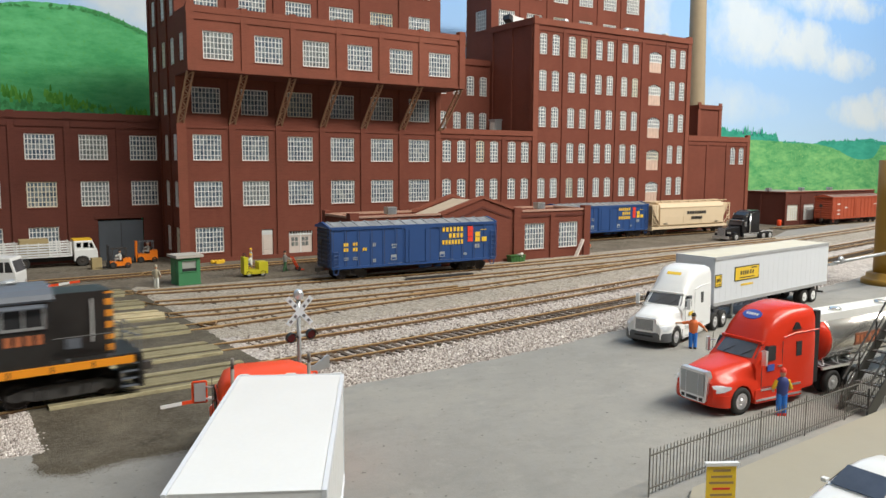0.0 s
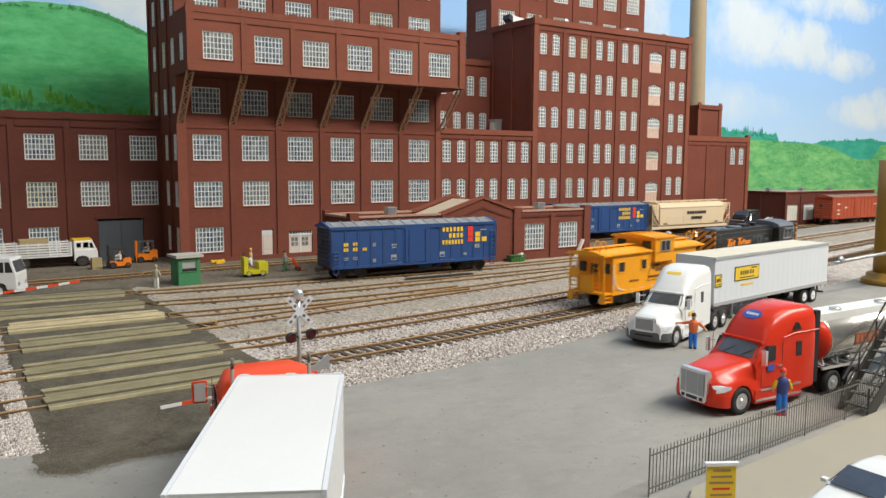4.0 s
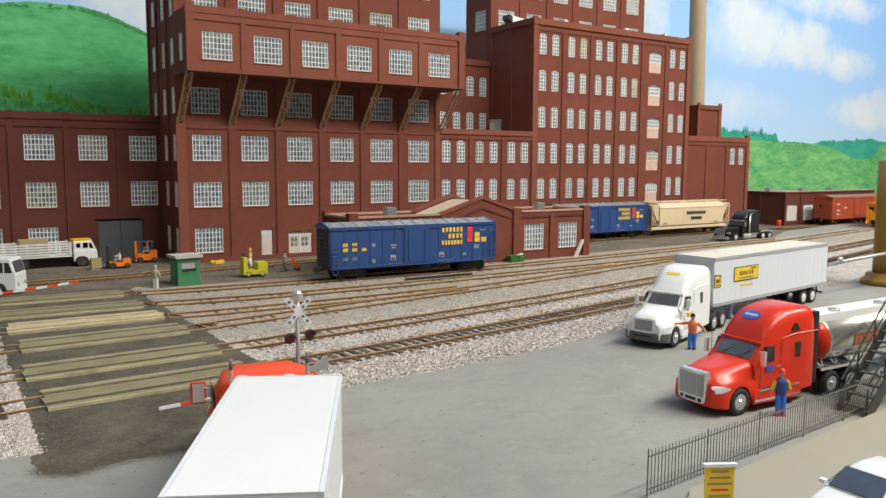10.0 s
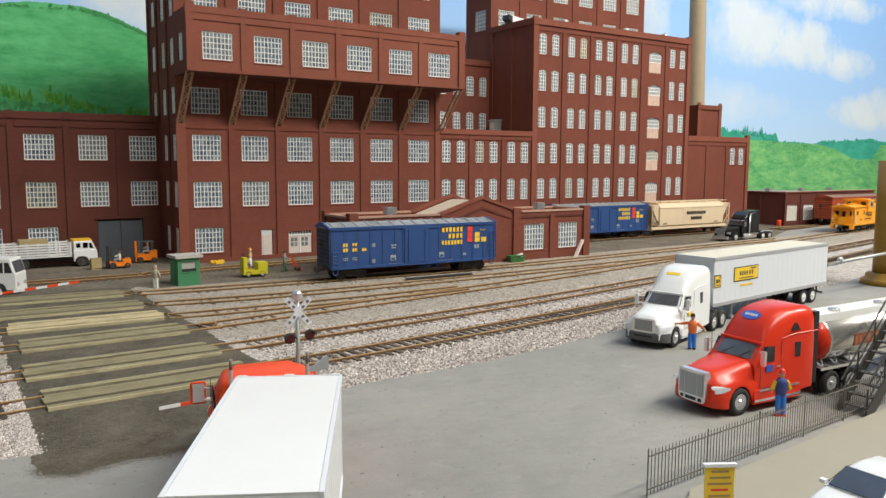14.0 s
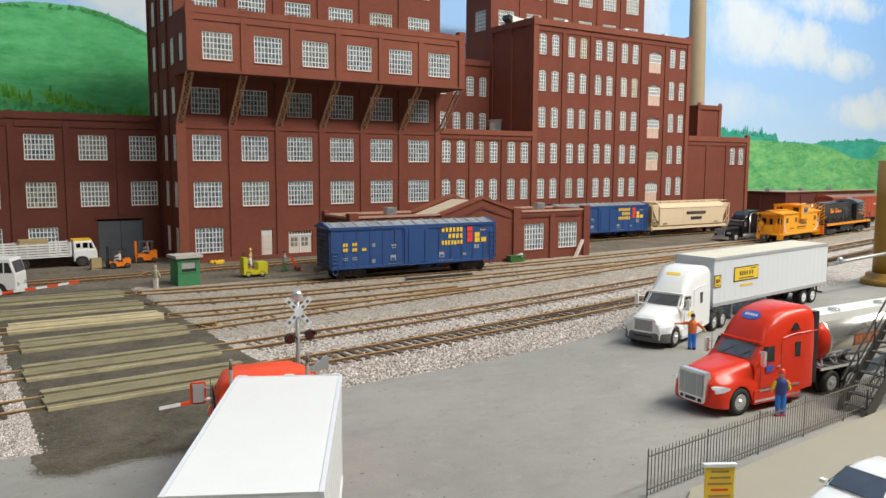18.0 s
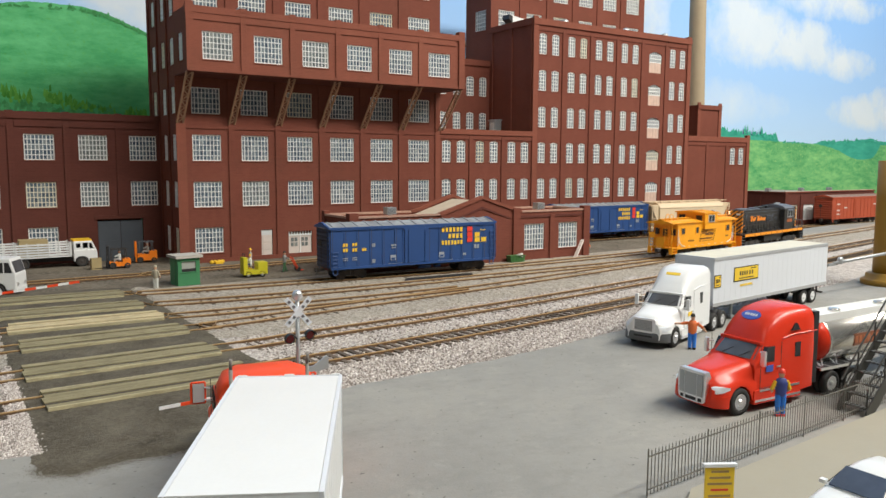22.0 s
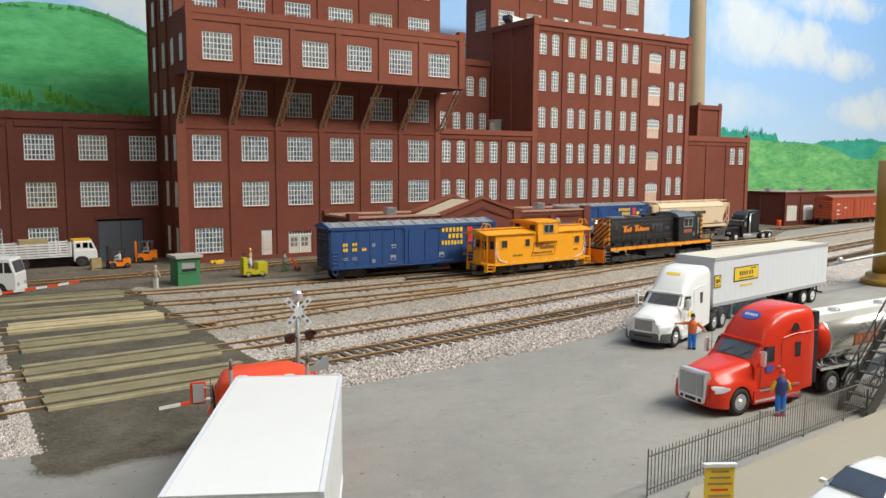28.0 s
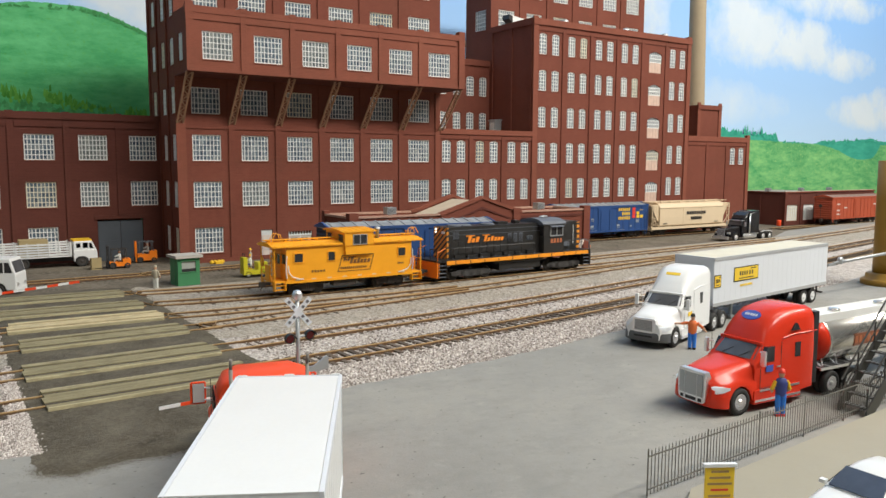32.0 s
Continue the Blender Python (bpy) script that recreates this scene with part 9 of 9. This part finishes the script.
def leaning_board(x, y):
    t = thing("leaning_board", x, y, ZG, 0, "pale wooden board with cleats leaning on the workshop", "board")
    bm = B()
    hexa(bm, [(-1.05, -0.62, 0.0), (-0.95, -0.95, 0.0), (1.0, -0.05, 1.85), (0.9, 0.28, 1.85), (-1.1, -0.6, 0.1), (-1.0, -0.93, 0.1), (0.95, -0.03, 1.95), (0.85, 0.3, 1.95)]); bmesh.ops.recalc_face_normals(bm, faces=bm.faces); part("plank", bm, CREAMDOOR, t)
    for k in range(5):
        a = (k + 0.5) / 5
        bm = B(); tube(bm, (-1.05 + 1.95 * a, -0.93 + 0.9 * a, 0.1 + 1.85 * a), (-1.15 + 1.95 * a, -0.6 + 0.9 * a, 0.1 + 1.85 * a), 0.035, n=5); part("cleat", bm, CREAMDOOR, t)


leaning_board(54.6, 58.1)
bm = B()
for k in range(3):
    box(bm, -3.4 + 0.3 * k, 3.2 + 0.2 * k, -0.5 + k * 0.34, -0.2 + k * 0.34, 0.0, 0.09)
b = part("dark_planks", bm, BLACK); b.matrix_basis = pose(34.7 * S, 53.6 * S, -0.2 * S, 0, 0, -2)
tagged(b, "dark loose planks lying between the tracks", "planks")
bm = B()
for k in range(4):
    lathe(bm, [(0.1, 0), (0.22, 0.1), (0.18, 0.28), (0.05, 0.36)], 8, at=(-0.5 + k * 0.35, 0.1 * (k % 2), 0))
box(bm, -0.2, 0.5, -0.3, 0.1, 0, 0.25)
b = part("yellow_sacks", bm, FYELLOW); b.matrix_basis = pose(22.0 * S, 73.2 * S, ZG * S)
tagged(b, "small yellow sacks by the mill wall", "sacks")


# ---- crossing signal, gates
def signal():
    t = thing("crossing_signal", 10.62, 25.8, ZA, 0, "grey crossing signal mast with crossed boards and twin red lamps", "crossing signal")
    bm = B(); tube(bm, (0, 0, 0), (0, 0, 4.5), 0.075, n=10); box(bm, -0.3, 0.3, -0.3, 0.3, 0, 0.12); part("mast", bm, GALV, t)
    bm = B(); lathe(bm, [(0.1, 4.45), (0.17, 4.51), (0.19, 4.65), (0.13, 4.79), (0.03, 4.83)], 14); part("finial", bm, CHROME, t, "silver ball finial")
    for sgn in (-1, 1):
        bm = B(); box(bm, -0.66, 0.66, -0.16, -0.12, -0.095, 0.095); bmesh.ops.rotate(bm, verts=bm.verts, matrix=Matrix.Rotation(radians(sgn * 48), 3, "Y")); bmesh.ops.translate(bm, verts=bm.verts, vec=(0, 0.02 * sgn, 4.05)); bmesh.ops.rotate(bm, verts=bm.verts, matrix=Matrix.Rotation(radians(-8), 3, "Z"))
        p = part("crossed_board", bm, paint("board_white_a" if sgn > 0 else "board_white_b", (0.68, 0.75, 0.80), 0.5), t, "white crossed board with dark bars for words")
        bm = B()
        for k in range(5):
            if k == 2 and sgn < 0:
                continue
            box(bm, -0.55 + k * 0.245, -0.44 + k * 0.245, -0.168, -0.162, -0.05, 0.05)
        bmesh.ops.rotate(bm, verts=bm.verts, matrix=Matrix.Rotation(radians(sgn * 48), 3, "Y")); bmesh.ops.translate(bm, verts=bm.verts, vec=(0, 0.02 * sgn, 4.05)); bmesh.ops.rotate(bm, verts=bm.verts, matrix=Matrix.Rotation(radians(-8), 3, "Z"))
        part("word_bars", bm, STEELGREY, p)
    bm = B(); tube(bm, (-0.38, -0.11, 3.1), (0.55, 0.16, 3.1), 0.045, n=6); part("cross_arm", bm, GALV, t)
    for sx in (-1, 1):
        c = Vector((0.07, 0.02, 3.1)) + Vector((0.44, 0.13, 0)) * sx
        d = Vector((-0.1, -0.99, 0))
        bm = B(); tube(bm, c + d * 0.02, c + d * 0.06, 0.2, n=18); tube(bm, c - d * 0.12, c + d * 0.02, 0.14, 0.2, 12); lamp_ = part("backing_disc", bm, BLACK, t)
        bm = B(); tube(bm, c + d * 0.06, c + d * 0.1, 0.165, 0.14, 16); part("lens", bm, WAXRED, lamp_, "dark red lens")
        bm = B()
        for k in range(9):
            a0, a1 = math.pi * (k / 9), math.pi * ((k + 1) / 9)
            right = Vector((0.99, -0.1, 0))
            q = [c + right * 0.21 * math.cos(a) + Vector((0, 0, 0.21 * math.sin(a))) for a in (a0, a1)]
            bm.faces.new([bm.verts.new(v) for v in (q[0] + d * 0.05, q[1] + d * 0.05, q[1] + d * 0.32, q[0] + d * 0.32)])
        part("hood", bm, BLACK, lamp_)
    bm = B(); box(bm, -0.2, 0.2, -0.2, 0.2, 0.9, 1.55); bevelled(bm, 0.04, 1); part("gate_mechanism", bm, GALV, t)
    bm = B(); prism(bm, [(0.15, 1.75), (0.6, 1.72), (1.15, 1.8), (1.15, 2.25), (1.05, 2.25), (0.55, 1.95), (0.15, 1.92)], -0.12, -0.04); part("counterweight", bm, GALV, t, "grey counterweight fin")
    cols = [WHITE, ORANGERED]
    a, b = Vector((-0.2, -0.3, 1.52)), Vector((-5.0, -0.3, 1.36))
    for k in range(7):
        p, q = a.lerp(b, k / 7), a.lerp(b, (k + 1) / 7)
        bm = B(); hexa(bm, [(q.x, q.y - 0.02, q.z - 0.055), (p.x, p.y - 0.02, p.z - 0.055), (p.x, p.y + 0.02, p.z - 0.055), (q.x, q.y + 0.02, q.z - 0.055), (q.x, q.y - 0.02, q.z + 0.055), (p.x, p.y - 0.02, p.z + 0.055), (p.x, p.y + 0.02, p.z + 0.055), (q.x, q.y + 0.02, q.z + 0.055)]); part("arm_band", bm, cols[k % 2], t)
    return t


signal()


def far_gate():
    t = thing("far_crossing_gate", 1.6, 56.6, ZG, 0, "red and white crossing gate arm on a grey post", "crossing gate")
    bm = B(); tube(bm, (0, 0, 0), (0, 0, 3.6), 0.09, n=8); part("mast", bm, GALV, t)
    bm = B(); box(bm, -0.2, 0.2, -0.2, 0.2, 0.9, 1.4); part("gate_mechanism", bm, GALV, t)
    a, b = Vector((0.1, 0.0, 1.1)), Vector((6.0, 0.0, 1.6))
    for k in range(9):
        p, q = a.lerp(b, k / 9), a.lerp(b, (k + 1) / 9)
        bm = B(); hexa(bm, [(p.x, -0.03, p.z - 0.09), (q.x, -0.03, q.z - 0.09), (q.x, 0.03, q.z - 0.09), (p.x, 0.03, p.z - 0.09), (p.x, -0.03, p.z + 0.07), (q.x, -0.03, q.z + 0.07), (q.x, 0.03, q.z + 0.07), (p.x, 0.03, p.z + 0.07)]); part("arm_band", bm, [ORANGERED, WHITE][k % 2], t)


far_gate()


# ---- the right-hand foreground
def fence():
    t = thing("picket_fence", 16.26, 14.2, ZA, 0, "thin black iron picket fence along the pavement", "fence")
    ax, ay, bx, by = 16.26, 14.2, 31.2, 15.05
    L = math.hypot(bx - ax, by - ay)
    t.matrix_basis = pose(ax * S, ay * S, ZA * S, 0, 0, math.degrees(math.atan2(by - ay, bx - ax)))
    for z in (0.25, 1.22):
        bm = B(); box(bm, 0, L, -0.015, 0.015, z - 0.02, z + 0.02); part("rail", bm, FENCEGREY, t)
    n = int(L / 0.155)
    pk = None
    for k in range(n + 1):
        x = L * k / n
        if k % 18 == 0:
            bm = B(); tube(bm, (x, 0, 0), (x, 0, 1.45), 0.024, n=6); part("post", bm, FENCEGREY, t)
        elif pk is None:
            bm = B(); tube(bm, (0, 0, 0.08), (0, 0, 1.32), 0.014, n=5); tube(bm, (0, 0, 1.32), (0, 0, 1.40), 0.018, 0.003, 5); pk = part("picket", bm, FENCEGREY, t); pk.matrix_basis = pose(x * S, 0, 0)
        else:
            again(pk, "picket", t, x)


fence()


def stairs():
    """Steel stairs that climb alongside the fence, with handrails."""
    t = thing("steel_stairs", 28.6, 15.1, ZA, -1, "dark steel stairs with slatted treads and handrails", "stairs")
    n, rise, go, w = 12, 0.36, 0.36, 0.52
    for sy in (-1, 1):
        bm = B(); prism(bm, [(-0.1, 0.0), (0.35, 0.0), (n * go + 0.3, n * rise - 0.1), (n * go + 0.3, n * rise + 0.18), (n * go, n * rise + 0.18), (-0.1, 0.25)], *sorted((sy * w, sy * (w + 0.06)))); part("stringer", bm, STAIRGREY, t)
        bm = B(); path_tube(bm, [(0.0, sy * w, 1.2), (n * go, sy * w, n * rise + 1.2), (n * go + 1.2, sy * w, n * rise + 1.1)], 0.04, 6); path_tube(bm, [(0.0, sy * w, 0.65), (n * go, sy * w, n * rise + 0.7)], 0.03, 6)
        for k in range(0, n + 1, 3):
            tube(bm, (k * go, sy * w, k * rise), (k * go, sy * w, k * rise + 1.08), 0.035, n=6)
        part("handrail", bm, STAIRGREY, t)
    for k in range(n):
        bm = B(); box(bm, k * go + 0.05, k * go + 0.37, -w, w, (k + 1) * rise - 0.1, (k + 1) * rise - 0.06)
        for j in range(6):
            box(bm, k * go + 0.08, k * go + 0.34, -w + 0.1 + j * 0.16, -w + 0.16 + j * 0.16, (k + 1) * rise - 0.06, (k + 1) * rise - 0.04, 1)
        part("tread", bm, [STAIRGREY, GALV], t)
    bm = B(); box(bm, n * go, n * go + 1.6, -w, w, n * rise - 0.1, n * rise); 
    for sx, sy in ((0.1, -w), (0.1, w), (1.5, -w), (1.5, w)):
        tube(bm, (n * go + sx, sy * 0.9, 0), (n * go + sx, sy * 0.9, n * rise - 0.1), 0.05, n=6)
    part("landing", bm, STAIRGREY, t)


stairs()


def column():
    t = thing("ochre_column", 62.95, 31.05, ZA, 0, "stout ochre-brown column on a round flanged foot", "column")
    bm = B(); lathe(bm, [(1.25, 0.9), (1.25, 3.0), (1.27, 6.0), (1.29, 9.8)], 28); part("shaft", bm, GOLD, t)
    bm = B(); lathe(bm, [(2.05, 0.0), (2.05, 0.35), (1.95, 0.45), (1.75, 0.5), (1.7, 0.85), (1.5, 0.95)], 28); part("foot", bm, GOLD, t)
    bm = B(); tube(bm, (-1.0, -0.4, 2.3), (-1.75, -0.6, 2.3), 0.32, n=14); lathe(bm, [(0.62, -1.8), (0.65, -1.72), (0.62, -1.64)], 18, "x", at=(0, -0.6, 2.3)); part("hand_wheel", bm, GOLD, t)


column()


def boom():
    t = thing("grey_boom", 52.9, 30.0, ZA, 0, "slim grey boom on a post with a round end fitting", "boom")
    bm = B(); tube(bm, (0.0, 0, 2.48), (13.5, 0, 3.0), 0.11, 0.14, 8); part("arm", bm, GALV, t)
    bm = B(); lathe(bm, [(0.05, -0.15), (0.26, -0.1), (0.26, 0.1), (0.05, 0.15)], 14, "y", at=(0.9, 0, 2.62)); box(bm, -0.6, 0.3, -0.06, 0.06, 2.3, 2.48); part("end_fitting", bm, GALV, t)
    bm = B(); tube(bm, (13.4, 0, 0.0), (13.4, 0, 3.2), 0.18, n=10); part("post", bm, GALV, t)


boom()


def sign():
    t = thing("yellow_sign", 17.75, 13.0, 0.06, 0, "yellow notice board with dark bars for words and a white cap", "sign")
    t.matrix_basis = pose(17.15 * S, 12.5 * S, 0.06 * S, 0, 0, -30)
    bm = B(); box(bm, -0.4, 0.4, -0.03, 0.03, 0.0, 1.18); bevelled(bm, 0.02, 1); part("board", bm, YELLOW, t)
    bm = B(); box(bm, -0.46, 0.46, -0.07, 0.07, 1.18, 1.27); bevelled(bm, 0.03, 1); part("cap", bm, WHITE, t)
    for k, (w, m) in enumerate(((0.3, LETTERGOLD), (0.36, LETTERGOLD), (0.42, LETTERGOLD), (0.3, LETTERRED), (0.38, LETTERGOLD), (0.25, LETTERGOLD))):
        z = 1.05 - k * 0.17
        bm = B(); box(bm, -w * 0.8, w * 0.8, -0.036, -0.03, z - 0.032, z + 0.032); part("word_bar", bm, m, t)


sign()


# ---- motion: the train leaves on the main line, and comes back on the yard lead
RUN_OUT = [(0.0, -314.8), (0.5, -308.0), (1.0, -300.95), (1.5, -293.95), (2.0, -286.85), (2.5, -279.4), (3.0, -271.97), (3.5, -264.4), (4.5, -248.9), (5.5, -233.4), (6.0, -225.65), (6.5, -218.2), (7.0, -211.1), (7.5, -204.1), (8.3, -188.0), (9.0, -170.5)]
RUN_BACK = [(9.5, -164.9), (10.0, -166.2), (10.5, -167.2), (11.0, -168.7), (12.0, -172.4), (13.0, -176.4), (14.0, -180.6), (14.5, -182.8), (15.5, -187.8), (16.5, -193.4), (17.5, -200.1), (18.0, -203.5), (18.5, -207.2), (19.0, -210.9), (19.5, -214.33), (20.0, -217.31), (20.5, -219.87),
            (21.0, -222.25), (21.5, -224.59), (22.0, -226.83), (22.5, -228.87), (23.0, -230.71), (23.5, -232.05), (24.0, -233.45), (24.5, -235.13), (25.0, -236.84), (25.5, -238.66), (26.5, -242.8), (27.5, -247.35), (28.0, -249.87), (28.5, -252.53), (29.0, -255.26), (29.5, -258.02), (30.0, -260.65), (30.5, -262.96), (31.0, -264.96), (31.5, -266.6), (32.0, -267.93)]


def ease(rows, t):
    """The length at t on a smooth curve through the rows."""
    k = max(1, min(len(rows) - 1, next((i for i, r in enumerate(rows) if r[0] >= t), len(rows) - 1)))
    (t0, a), (t1, b) = rows[k - 1], rows[k]

    def slope(i):
        lo, hi = rows[max(0, i - 1)], rows[min(len(rows) - 1, i + 1)]
        return (hi[1] - lo[1]) / (hi[0] - lo[0])
    u, d = (t - t0) / (t1 - t0), t1 - t0
    m0, m1 = slope(k - 1) * d, slope(k) * d
    return (2 * u ** 3 - 3 * u ** 2 + 1) * a + (u ** 3 - 2 * u ** 2 + u) * m0 + (3 * u ** 2 - 2 * u ** 3) * b + (u ** 3 - u ** 2) * m1


def motions():
    """Lengths are those of the caboose's middle along each way, counted back from the common stem's end."""
    main, lead = LINES["main"], LINES["lead"]
    whole = RUN_OUT + RUN_BACK
    for ob, ahead, half in ((CABOOSE, 0.0, 3.3), (LOCO, 15.44, 4.8)):
        rows = []
        for i in range(129):
            t = i * 0.25
            rows.append((t, put_on(ob, main if t < 9.3 else lead, ease(whole, t) + ahead, half)))
        walk(ob, rows)


motions()
